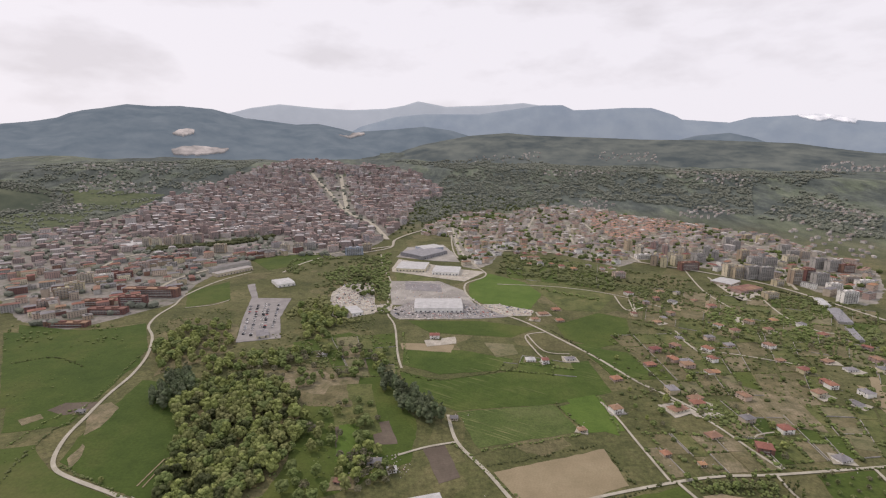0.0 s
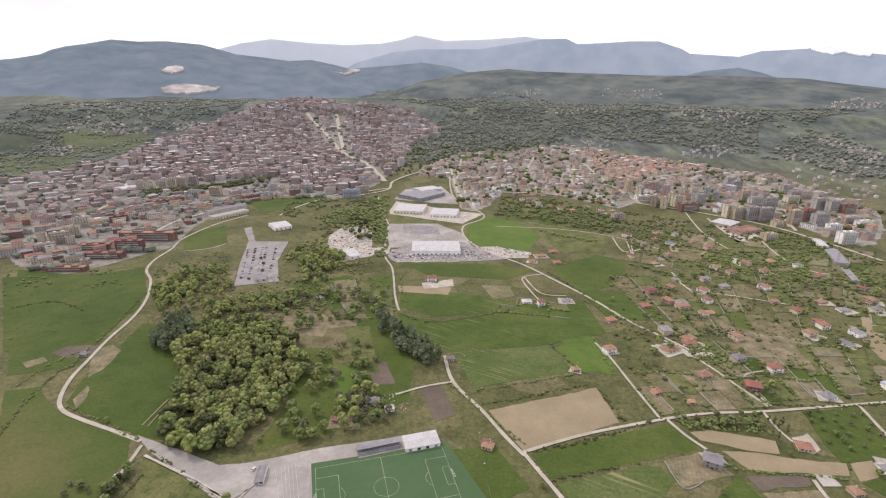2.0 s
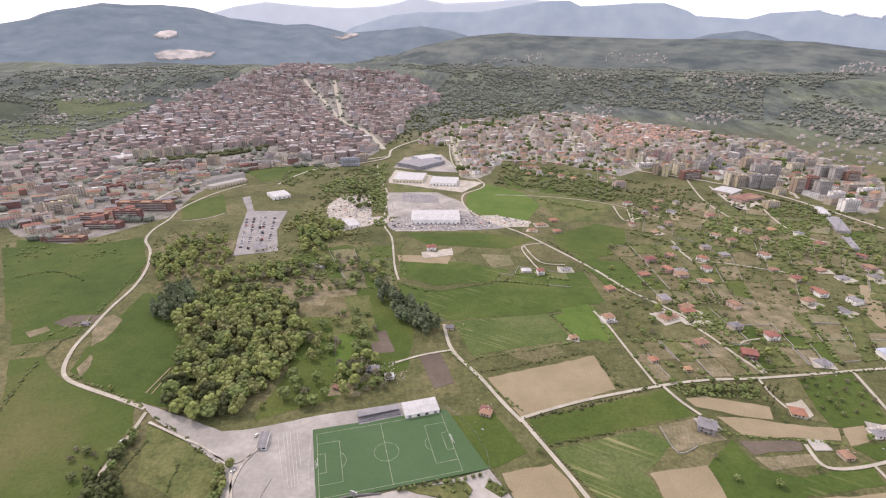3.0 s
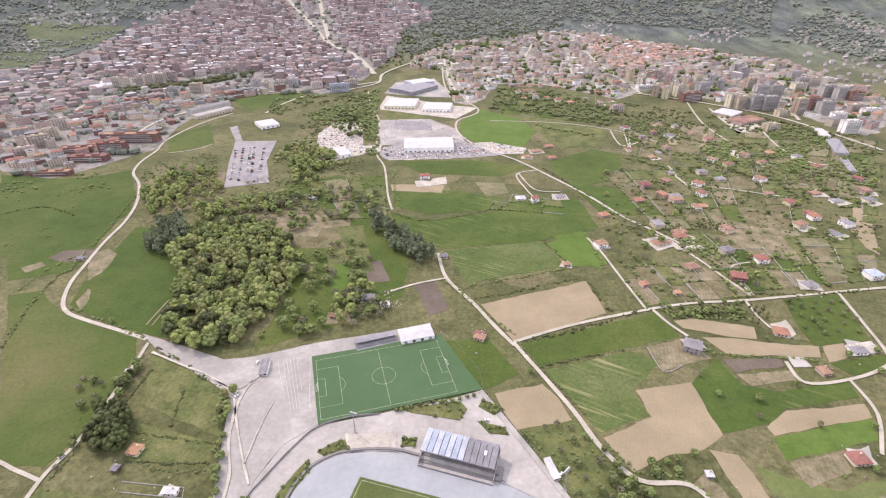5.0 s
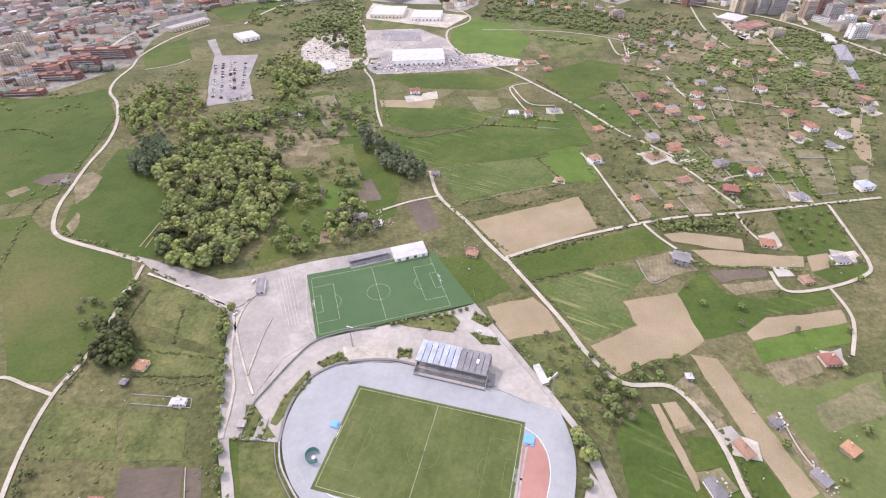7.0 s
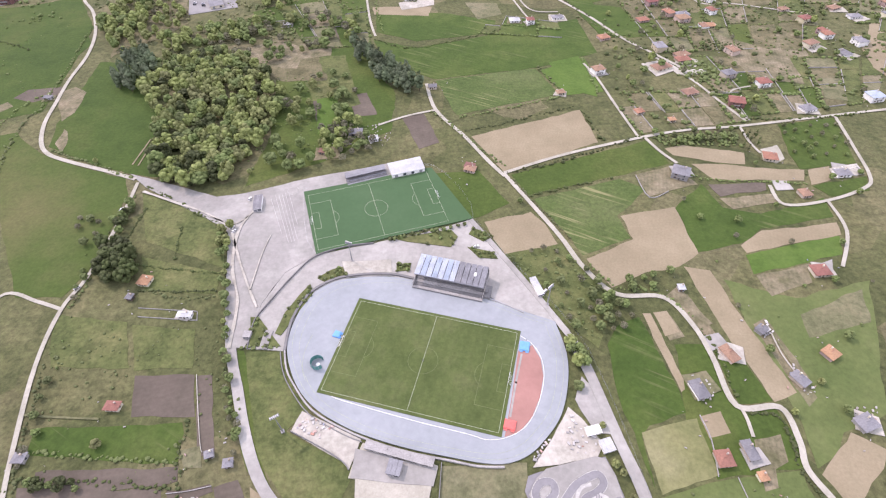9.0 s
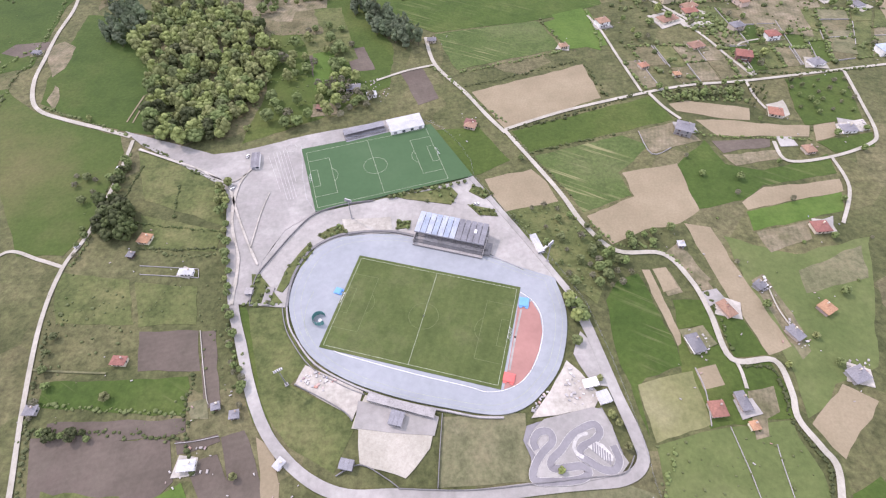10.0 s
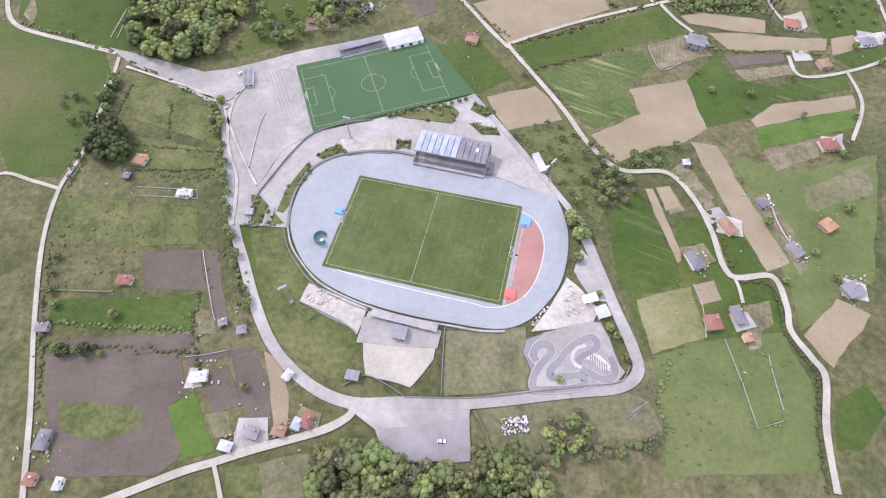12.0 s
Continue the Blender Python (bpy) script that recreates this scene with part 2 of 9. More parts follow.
TURF = land("stadium_grass", (0.064, 0.088, 0.026), (0.080, 0.106, 0.033), (0.112, 0.126, 0.051), coarse=0.025, fine=0.5, rows=(16, 6.0, 0.02), speck=0.16, blotch=0.3)
SYNTH = land("synthetic_turf", (0.052, 0.104, 0.046), (0.058, 0.113, 0.051), (0.068, 0.122, 0.058), coarse=0.02, fine=0.3, bump=0.02, speck=0.05)
LINE = coat("line_paint", (0.38, 0.42, 0.30), stain=0.4)
WORN_WHITE = coat("worn_white_paint", (0.52, 0.505, 0.47), stain=0.5)
FADED = coat("faded_line_paint", (0.145, 0.175, 0.075), stain=0.4)
CONCRETE = coat("concrete", (0.36, 0.345, 0.33), stain=0.45)
DARK_CONCRETE = coat("weathered_concrete", (0.20, 0.195, 0.19), stain=0.45)
WHITE = coat("white_paint", (0.78, 0.77, 0.74), stain=0.2)
SHEET = coat("white_sheet_roof", (0.47, 0.475, 0.475), stain=0.3, rough=0.5)
BLUE_SHEET = coat("blue_grey_sheet", (0.36, 0.415, 0.49), stain=0.3, rough=0.5)
GREY_SHEET = coat("grey_sheet", (0.25, 0.25, 0.265), stain=0.4, rough=0.55)
STEEL = coat("galvanised_steel", (0.38, 0.39, 0.40), metal=0.6, rough=0.5)
BLUE = coat("blue_cover", (0.16, 0.38, 0.74), stain=0.2)
RED = coat("red_cover", (0.70, 0.16, 0.14), stain=0.2)
TEAL = coat("teal_net", (0.10, 0.27, 0.25), stain=0.4)
GLASS = coat("window_pane", (0.05, 0.06, 0.07), rough=0.15, stain=0.1)
TILE_O = coat("orange_roof_tile", (0.34, 0.17, 0.115), tint=0.7, stain=0.45)
TILE_R = coat("red_roof_tile", (0.27, 0.122, 0.098), tint=0.5, stain=0.45)
TILE_B = coat("brown_roof_tile", (0.27, 0.155, 0.115), tint=0.8, stain=0.45)
TILE_G = coat("grey_roof", (0.22, 0.215, 0.225), tint=0.6, stain=0.4)
PLASTER = coat("plaster", (0.52, 0.455, 0.365), tint=1.0, stain=0.25)
PLASTER_P = coat("pink_plaster", (0.46, 0.35, 0.305), tint=0.9, stain=0.25)
PLASTER_Y = coat("ochre_plaster", (0.46, 0.39, 0.28), tint=0.8, stain=0.25)
PLASTER_G = coat("grey_plaster", (0.35, 0.34, 0.325), tint=0.9, stain=0.25)
BRICKRED = coat("red_brick_wall", (0.215, 0.118, 0.098), tint=0.6, stain=0.3)
BARK = coat("bark", (0.10, 0.075, 0.055), stain=0.4)
LEAF_Y = leaf("spring_leaves", (0.146, 0.170, 0.055), (0.230, 0.248, 0.092))
LEAF_D = leaf("dark_leaves", (0.036, 0.050, 0.018), (0.088, 0.105, 0.035), 0.8)
LEAF_G = leaf("green_leaves", (0.088, 0.116, 0.038), (0.150, 0.178, 0.066))
LEAF_T = leaf("poplar_leaves", (0.078, 0.106, 0.056), (0.140, 0.172, 0.095), 0.5)
LEAF_B = leaf("bare_twigs", (0.125, 0.122, 0.070), (0.220, 0.210, 0.130), 0.4)
# Greyish spring woods, paled further by distance haze put into the leaf colour.
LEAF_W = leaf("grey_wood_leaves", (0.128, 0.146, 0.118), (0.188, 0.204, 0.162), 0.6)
CAR_PAINT = coat("car_paint", (0.5, 0.5, 0.52), tint=1.5, rough=0.35, stain=0.1)
RUBBER = coat("rubber", (0.03, 0.03, 0.03))


# ---- building helpers ----
from mathutils.bvhtree import BVHTree

EYE_H, R0, RR, RM, ZM, RE, ZE = 267.23, 1241.5, 1432.5, 2631.0, 155.00, 4297.5, 255.20


def bowl(x, y):
    """Height of the land: level round the stadium, then a rise to the town and on to the hills."""
    r = math.hypot(x, y)
    if r <= R0:
        return 0.0
    if r <= RM:
        return EYE_H * (1 - r / (R0 - RR * math.log(1 - (r - R0) / RR)))
    return ZM + (ZE - ZM) * min(1.0, (r - RM) / (RE - RM))


def mesh(name, verts, faces, mats=(), slots=None):
    me = bpy.data.meshes.new(name)
    me.from_pydata([tuple(v) for v in verts], [], faces)
    for m in mats:
        me.materials.append(m)
    if slots:
        me.polygons.foreach_set("material_index", slots)
    me.update()
    return me


def piece(name, me, parent=None, label="", at=None):
    ob = new(name, me)
    if parent:
        ob.parent = parent
    if at is not None:
        ob.matrix_basis = at
    if label:
        ob["label"] = label
    return ob


def holder(name, at, label, category, group="", kind=""):
    e = new(name)
    e.matrix_basis = at
    return tagged(e, label, category, group, kind)


def box(vs, fs, x0, x1, y0, y1, z0, z1, m=None):
    """Adds a box to lists of corners and faces."""
    k = len(vs)
    pts = [(x0, y0, z0), (x1, y0, z0), (x1, y1, z0), (x0, y1, z0), (x0, y0, z1), (x1, y0, z1), (x1, y1, z1), (x0, y1, z1)]
    vs += [m @ Vector(p) for p in pts] if m else pts
    fs += [tuple(k + i for i in f) for f in ((3, 2, 1, 0), (4, 5, 6, 7), (0, 1, 5, 4), (1, 2, 6, 5), (2, 3, 7, 6), (3, 0, 4, 7))]


def block_mesh(name, sizes, mats):
    """One mesh of boxes given as (x0, x1, y0, y1, z0, z1)."""
    vs, fs = [], []
    for s in sizes:
        box(vs, fs, *s)
    return mesh(name, vs, fs, mats)


def smooth(pts, per=6, closed=False):
    """A soft curve through points of the plan."""
    n = len(pts)
    out = []
    for i in range(n if closed else n - 1):
        q = [Vector(pts[(i + k) % n] if closed else pts[min(max(i + k, 0), n - 1)]) for k in (-1, 0, 1, 2)]
        for s in range(per):
            t = s / per
            out.append(0.5 * (2 * q[1] + (q[2] - q[0]) * t + (2 * q[0] - 5 * q[1] + 4 * q[2] - q[3]) * t * t + (3 * q[1] - q[0] - 3 * q[2] + q[3]) * t ** 3))
    if not closed:
        out.append(Vector(pts[-1]))
    return out


def slab(name, outline, z, mat, depth=0.4, wobble=0.0, seed=0):
    """A thin sheet of ground with an edge of its own."""
    pts = []
    n = len(outline)
    for i in range(n):
        a, b = Vector(outline[i]), Vector(outline[(i + 1) % n])
        k = max(1, int((b - a).length / 6)) if wobble else 1
        for s in range(k):
            p = a.lerp(b, s / k)
            if wobble:
                p = p + wobble * Vector((noise.noise((p.x * 0.09, p.y * 0.09, seed)), noise.noise((p.x * 0.09, p.y * 0.09, seed + 9.5))))
            pts.append(p)
    far = max(p.length for p in pts) > R0
    bm = bmesh.new()
    top = [bm.verts.new((p.x, p.y, z)) for p in pts]
    low = [bm.verts.new((p.x, p.y, z - depth)) for p in pts]
    for i in range(len(pts)):
        bm.faces.new((top[i], low[i], low[(i + 1) % len(pts)], top[(i + 1) % len(pts)]))
    f = bm.faces.new(top)
    bmesh.ops.triangulate(bm, faces=[f], ngon_method="EAR_CLIP")
    bmesh.ops.recalc_face_normals(bm, faces=bm.faces[:])
    if far:
        for _ in range(6):
            long = [e for e in bm.edges if e.calc_length() > 30]
            if not long:
                break
            bmesh.ops.subdivide_edges(bm, edges=long, cuts=1)
            bmesh.ops.triangulate(bm, faces=[f for f in bm.faces if len(f.verts) > 3])
        for v in bm.verts:
            v.co.z += drape(v.co.x, v.co.y)
    me = bpy.data.meshes.new(name)
    bm.to_mesh(me)
    bm.free()
    me.materials.append(mat)
    return me


def drape(x, y):
    """Height of the ground sheet itself past the level part."""
    if math.hypot(x, y) < R0:
        return 0.0
    hit = TREES[0].ray_cast(Vector((x, y, 1500)), Vector((0, 0, -1)))[0]
    return (hit.z if hit is not None else bowl(x, y)) + 0.35


FIELD_COUNT = [0]


def field(outline, mat, label, wobble=1.6):
    FIELD_COUNT[0] += 1
    k = FIELD_COUNT[0]
    return tagged(piece("field", slab("field", outline, 0.10 + 0.0015 * k, mat, 0.5, wobble, k)), label, "field", kind="structure")


def ribbon(name, pts, width, z, mat, per=6, closed=False, vary=0.12):
    far = max(Vector(p).length for p in pts) > R0
    line = smooth(pts, per * 3 if far else per, closed)
    n = len(line)
    vs, fs = [], []
    for i, p in enumerate(line):
        a, b = (line[(i - 1) % n], line[(i + 1) % n]) if closed else (line[max(i - 1, 0)], line[min(i + 1, n - 1)])
        d = (b - a).normalized()
        s = Vector((-d.y, d.x)) * width * 0.5 * (1 + vary * noise.noise((p.x * 0.06, p.y * 0.06, 3.3)))
        for q, h in ((p - s, z - 0.3), (p - s, z), (p + s, z), (p + s, z - 0.3)):
            vs.append((q.x, q.y, h + (drape(p.x, p.y) if far else 0.0)))
    for i in range(n if closed else n - 1):
        k, j = 4 * i, 4 * ((i + 1) % n)
        fs += [(k, k + 1, j + 1, j)[::-1], (k + 1, k + 2, j + 2, j + 1)[::-1], (k + 2, k + 3, j + 3, j + 2)[::-1]]
    return mesh(name, vs, fs, [mat])


ROAD_COUNT = [0]


def road(pts, width, mat, label, name="road"):
    ROAD_COUNT[0] += 1
    width *= 0.62 if mat is LANE else 0.78
    return tagged(piece(name, ribbon(name, pts, width, 0.62 + 0.004 * ROAD_COUNT[0], mat)), label, "road", kind="structure")


def yard(outline, mat, label, wobble=1.0, z=0.5):
    ROAD_COUNT[0] += 1
    return tagged(piece("pavement", slab("pavement", outline, z + 0.004 * ROAD_COUNT[0], mat, 0.6, wobble, ROAD_COUNT[0])), label, "pavement", kind="structure")


# ---- the land ----
verts, faces = [(0, 0, 0)], []
SPOKES = 480
radii = [40, 120, 250, 400, 600, 800, 1000, 1150] + [1230 + 40 * i for i in range(78)]
for r in radii:
    for k in range(SPOKES):
        a = 2 * math.pi * k / SPOKES
        x, y = r * math.cos(a), r * math.sin(a)
        lift = bowl(x, y)
        if r > 2500:
            far = min(1.0, (r - 2500) / 900)
            lift += far * (18 * noise.noise((x * 0.0018, y * 0.0018, 4.0)) + 15 * noise.noise((x * 0.005, y * 0.005, 1.0)) + 6 * noise.noise((x * 0.013, y * 0.013, 2.0)))
        verts.append((x, y, lift))
for k in range(SPOKES):
    faces.append((0, 1 + k, 1 + (k + 1) % SPOKES))
for i in range(len(radii) - 1):
    for k in range(SPOKES):
        a, b = 1 + i * SPOKES + k, 1 + i * SPOKES + (k + 1) % SPOKES
        faces.append((a, a + SPOKES, b + SPOKES, b))
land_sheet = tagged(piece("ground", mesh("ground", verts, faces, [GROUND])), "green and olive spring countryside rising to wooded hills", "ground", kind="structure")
land_sheet.data.polygons.foreach_set("use_smooth", [True] * len(land_sheet.data.polygons))


def hills(label, crest, depth, mat, rough=18.0):
    """A range: a crest line, spurs and gullies running down its near side to the land, and a back slope."""
    line = []
    for i in range(len(crest) - 1):
        a, b = Vector(crest[i]), Vector(crest[i + 1])
        k = max(2, int((b - a).length / 26))
        line += [a.lerp(b, s / k) for s in range(k)]
    line.append(Vector(crest[-1]))
    cols = 18
    vs, fs = [], []
    for i, p in enumerate(line):
        out = Vector((p.x, p.y, 0)).normalized()
        end = p - out * depth
        low = bowl(end.x, end.y) - 25
        for c in range(cols):
            t = c / (cols - 1)
            q = p - out * depth * t
            z = p.z + (low - p.z) * (0.7 * t + 0.3 * t * t)
            spur = noise.fractal((q.x * 0.0042, q.y * 0.0042, 2.0 + depth), 0.8, 2.1, 5)
            z += spur * rough * min(1.0, 2.5 * t) * (1.2 - t) + (1.6 * noise.noise((p.x * 0.03, p.y * 0.03, 7.0)) if c == 0 else 0)
            vs.append((q.x, q.y, z))
        q = p + out * 60
        vs.append((q.x, q.y, p.z - 200))
    w = cols + 1
    for i in range(len(line) - 1):
        for c in range(cols - 1):
            fs.append((i * w + c, i * w + c + 1, (i + 1) * w + c + 1, (i + 1) * w + c))
        fs.append((i * w + cols, i * w, (i + 1) * w, (i + 1) * w + cols))
    ob = tagged(piece("backdrop", mesh("backdrop", vs, fs, [mat])), label, "hills", kind="structure")
    ob.data.polygons.foreach_set("use_smooth", [True] * len(ob.data.polygons))
    return ob


def distance(name, shade_lo, shade_hi, haze_glow):
    """Far slopes: woods and clearings, with air haze put into bluish base colour and emission."""
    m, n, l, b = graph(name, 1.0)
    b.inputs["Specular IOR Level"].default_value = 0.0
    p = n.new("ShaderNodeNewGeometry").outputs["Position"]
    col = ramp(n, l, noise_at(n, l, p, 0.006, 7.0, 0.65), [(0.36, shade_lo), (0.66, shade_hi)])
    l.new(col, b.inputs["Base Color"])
    b.inputs["Emission Color"].default_value = (*haze_glow, 1)
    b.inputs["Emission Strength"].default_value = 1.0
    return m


# Each range emits its own haze, stronger with distance; the snow glows too.
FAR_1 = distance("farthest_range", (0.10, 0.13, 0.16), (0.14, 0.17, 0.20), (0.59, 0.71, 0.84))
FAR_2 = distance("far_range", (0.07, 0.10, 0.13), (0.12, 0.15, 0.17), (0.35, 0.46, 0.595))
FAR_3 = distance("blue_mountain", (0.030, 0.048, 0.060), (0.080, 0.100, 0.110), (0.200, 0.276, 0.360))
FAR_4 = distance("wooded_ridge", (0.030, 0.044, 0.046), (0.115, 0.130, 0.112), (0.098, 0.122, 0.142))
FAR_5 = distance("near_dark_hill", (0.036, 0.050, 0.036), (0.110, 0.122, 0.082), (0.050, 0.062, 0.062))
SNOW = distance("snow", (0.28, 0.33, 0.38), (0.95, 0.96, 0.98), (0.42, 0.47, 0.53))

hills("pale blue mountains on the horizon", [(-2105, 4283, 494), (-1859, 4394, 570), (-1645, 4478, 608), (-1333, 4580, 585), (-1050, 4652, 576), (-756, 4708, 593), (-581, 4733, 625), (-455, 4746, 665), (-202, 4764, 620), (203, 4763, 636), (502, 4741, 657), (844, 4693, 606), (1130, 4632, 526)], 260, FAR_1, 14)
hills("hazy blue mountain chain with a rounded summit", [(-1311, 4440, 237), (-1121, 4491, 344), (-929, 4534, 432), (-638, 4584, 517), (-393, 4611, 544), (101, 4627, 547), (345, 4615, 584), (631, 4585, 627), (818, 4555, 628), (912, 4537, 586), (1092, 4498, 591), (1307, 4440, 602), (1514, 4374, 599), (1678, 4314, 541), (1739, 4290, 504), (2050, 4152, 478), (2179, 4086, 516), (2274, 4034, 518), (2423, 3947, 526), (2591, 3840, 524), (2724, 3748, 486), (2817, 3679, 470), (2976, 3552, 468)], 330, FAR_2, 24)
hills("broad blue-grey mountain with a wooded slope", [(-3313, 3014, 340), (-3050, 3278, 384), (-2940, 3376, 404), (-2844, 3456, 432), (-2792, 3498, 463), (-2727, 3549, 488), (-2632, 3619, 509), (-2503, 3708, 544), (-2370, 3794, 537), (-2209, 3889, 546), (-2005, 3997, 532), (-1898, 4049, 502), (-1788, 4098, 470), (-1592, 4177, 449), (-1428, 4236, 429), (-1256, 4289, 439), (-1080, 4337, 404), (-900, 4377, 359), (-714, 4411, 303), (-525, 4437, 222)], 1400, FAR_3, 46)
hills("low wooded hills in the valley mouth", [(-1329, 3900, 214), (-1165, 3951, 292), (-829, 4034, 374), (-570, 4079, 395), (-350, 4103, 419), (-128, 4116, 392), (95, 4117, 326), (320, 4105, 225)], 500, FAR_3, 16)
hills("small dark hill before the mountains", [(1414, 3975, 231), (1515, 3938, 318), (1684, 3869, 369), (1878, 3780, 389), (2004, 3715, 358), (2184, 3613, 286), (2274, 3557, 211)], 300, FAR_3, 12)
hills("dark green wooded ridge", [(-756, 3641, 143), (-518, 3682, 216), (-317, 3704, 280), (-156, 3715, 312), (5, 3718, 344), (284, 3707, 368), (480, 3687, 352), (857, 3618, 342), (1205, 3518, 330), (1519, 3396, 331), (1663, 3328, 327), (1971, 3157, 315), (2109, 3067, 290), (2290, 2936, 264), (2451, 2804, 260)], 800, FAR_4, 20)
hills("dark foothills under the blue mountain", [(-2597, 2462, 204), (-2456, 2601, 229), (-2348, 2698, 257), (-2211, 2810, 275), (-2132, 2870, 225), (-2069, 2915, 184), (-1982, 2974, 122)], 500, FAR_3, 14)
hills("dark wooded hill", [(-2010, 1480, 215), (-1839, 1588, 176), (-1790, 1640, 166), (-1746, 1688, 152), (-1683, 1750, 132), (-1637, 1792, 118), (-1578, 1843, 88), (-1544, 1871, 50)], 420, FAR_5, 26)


TREES = [BVHTree.FromPolygons([tuple(v.co) for v in o.data.vertices], [tuple(p.vertices) for p in o.data.polygons]) for o in sorted((o for o in scene.objects if o.name.startswith(("backdrop", "ground"))), key=lambda o: o.name, reverse=True)]


def surface(x, y):
    """Height of the land and hills at a place of the plan."""
    if math.hypot(x, y) < 2300:
        return bowl(x, y)
    hits = [t.ray_cast(Vector((x, y, 1500)), Vector((0, 0, -1)))[0] for t in TREES]
    return max([h.z for h in hits if h is not None] + [0.0])


def scar(outline, label, mat):
    """A pale scar, group of works or snow field lying on a far slope."""
    bm = bmesh.new()
    bm.faces.new([bm.verts.new((*p, 0)) for p in outline])
    bmesh.ops.triangulate(bm, faces=bm.faces[:])
    for _ in range(4):
        bmesh.ops.subdivide_edges(bm, edges=[e for e in bm.edges if e.calc_length() > 24], cuts=1)
        bmesh.ops.triangulate(bm, faces=[f for f in bm.faces if len(f.verts) > 3])
    for v in bm.verts:
        v.co.x += 9 * noise.noise((v.co.x * 0.03, v.co.y * 0.03, 1.0))
        v.co.y += 16 * noise.noise((v.co.x * 0.03, v.co.y * 0.03, 5.0))
        v.co.z = surface(v.co.x, v.co.y) + 4 + 3 * noise.noise((v.co.x * 0.05, v.co.y * 0.05, 8.0))
    me = bpy.data.meshes.new("scar")
    bm.to_mesh(me)
    bm.free()
    me.materials.append(mat)
    ob = tagged(piece("backdrop", me), label, "quarry" if mat is SCAR else "snow", kind="structure")
    thick = ob.modifiers.new("thickness", "SOLIDIFY")
    thick.thickness = 8.0


# Haze is added to the pale scars as emission.
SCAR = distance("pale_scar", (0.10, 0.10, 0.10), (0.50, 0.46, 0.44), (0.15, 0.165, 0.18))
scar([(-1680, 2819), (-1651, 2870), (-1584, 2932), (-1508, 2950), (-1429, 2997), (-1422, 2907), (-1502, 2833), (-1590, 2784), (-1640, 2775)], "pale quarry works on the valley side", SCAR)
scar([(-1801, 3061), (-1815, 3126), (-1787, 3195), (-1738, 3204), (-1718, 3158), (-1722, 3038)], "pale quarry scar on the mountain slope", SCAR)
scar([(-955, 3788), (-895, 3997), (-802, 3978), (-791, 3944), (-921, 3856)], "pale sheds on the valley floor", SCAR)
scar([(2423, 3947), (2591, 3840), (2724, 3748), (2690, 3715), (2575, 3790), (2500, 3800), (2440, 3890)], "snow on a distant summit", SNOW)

# ---- fields ----
field([(144.9, 138.9), (163.7, 138.4), (165.5, 99.0), (188.4, 97.1), (192.1, 79.2), (188.4, 64.4), (141.8, 59.1), (135.4, 89.6)], GRASS, "smooth grass between the lane houses", 2.0)
field([(192.0, 190.8), (234.8, 174.2), (290.7, 189.7), (248.1, 93.6), (219.4, 83.4), (196.2, 63.2), (198.6, 94.5), (195.7, 141.4)], OLIVE, "pale rough meadow among scattered houses", 2.5)
field([(166.2, 138.6), (179.0, 137.9), (187.8, 102.0), (168.4, 99.8)], GRASS, "grass strip along the lane", 1.2)
field([(-186.5, 520.9), (-95.8, 539.5), (-48.0, 432.8), (-49.2, 371.2), (-109.2, 321.8), (-165.0, 293.6), (-159.0, 364.1)], GRASS, "grassy clearing beside the wood", 3.0)
field([(137.0, 253.9), (182.0, 263.3), (183.9, 214.8), (167.1, 202.4), (140.7, 197.0), (116.2, 184.1), (102.6, 209.6), (140.7, 229.1)], SOIL, "bare tilled field of tan soil")
field([(169.8, 202.7), (186.8, 198.1), (194.5, 153.1), (204.2, 106.8), (189.3, 101.4), (179.6, 139.8)], SOIL, "long strip of bare tan soil")
field([(31.6, 247.9), (68.3, 258.4), (78.1, 244.4), (84.7, 222.9), (45.8, 213.1)], SOIL, "small bare field of tan soil")
field([(72.1, 273.4), (146.5, 298.1), (165.6, 285.6), (134.9, 253.7), (140.2, 230.7), (101.3, 213.6), (89.3, 242.1)], STRIPED, "green crop field with pale mown stripes")
field([(56.6, 305.3), (182.8, 350.8), (194.7, 318.1), (69.1, 278.2)], GRASS, "smooth green meadow beside the lane")
field([(103.1, 139.4), (112.0, 153.2), (126.2, 159.4), (131.0, 144.0), (134.0, 122.0), (137.5, 106.5), (137.0, 94.6), (115.0, 88.0), (108.8, 82.0), (109.2, 54.0), (105.5, 78.0), (101.5, 108.0)], CROP, "deep green crop field")
field([(109.5, 83.6), (141.9, 92.2), (143.7, 61.2), (111.6, 52.0)], STRAW, "dry pale meadow")
field([(180.8, 262.0), (211.5, 290.6), (218.6, 262.1), (245.0, 254.8), (301.9, 272.1), (298.6, 251.6), (239.1, 238.8), (217.9, 223.9), (184.4, 216.4)], CROP, "dark green field among the lanes")
field([(216.4, 213.0), (293.2, 231.5), (285.3, 212.9), (215.3, 194.9)], BRIGHT, "narrow strip of bright green crop")
field([(217.2, 221.8), (238.2, 236.6), (297.5, 244.4), (293.7, 232.6), (218.2, 214.7)], SOIL, "narrow strip of tan soil")
field([(231.0, 160.4), (281.2, 181.8), (273.6, 155.4), (229.2, 143.4)], DRY, "patch of dry stony grass")
field([(195.6, 61.7), (222.3, 83.1), (238.1, 73.1), (204.9, 44.1)], SOIL, "bare pale field at the bend of the lane")
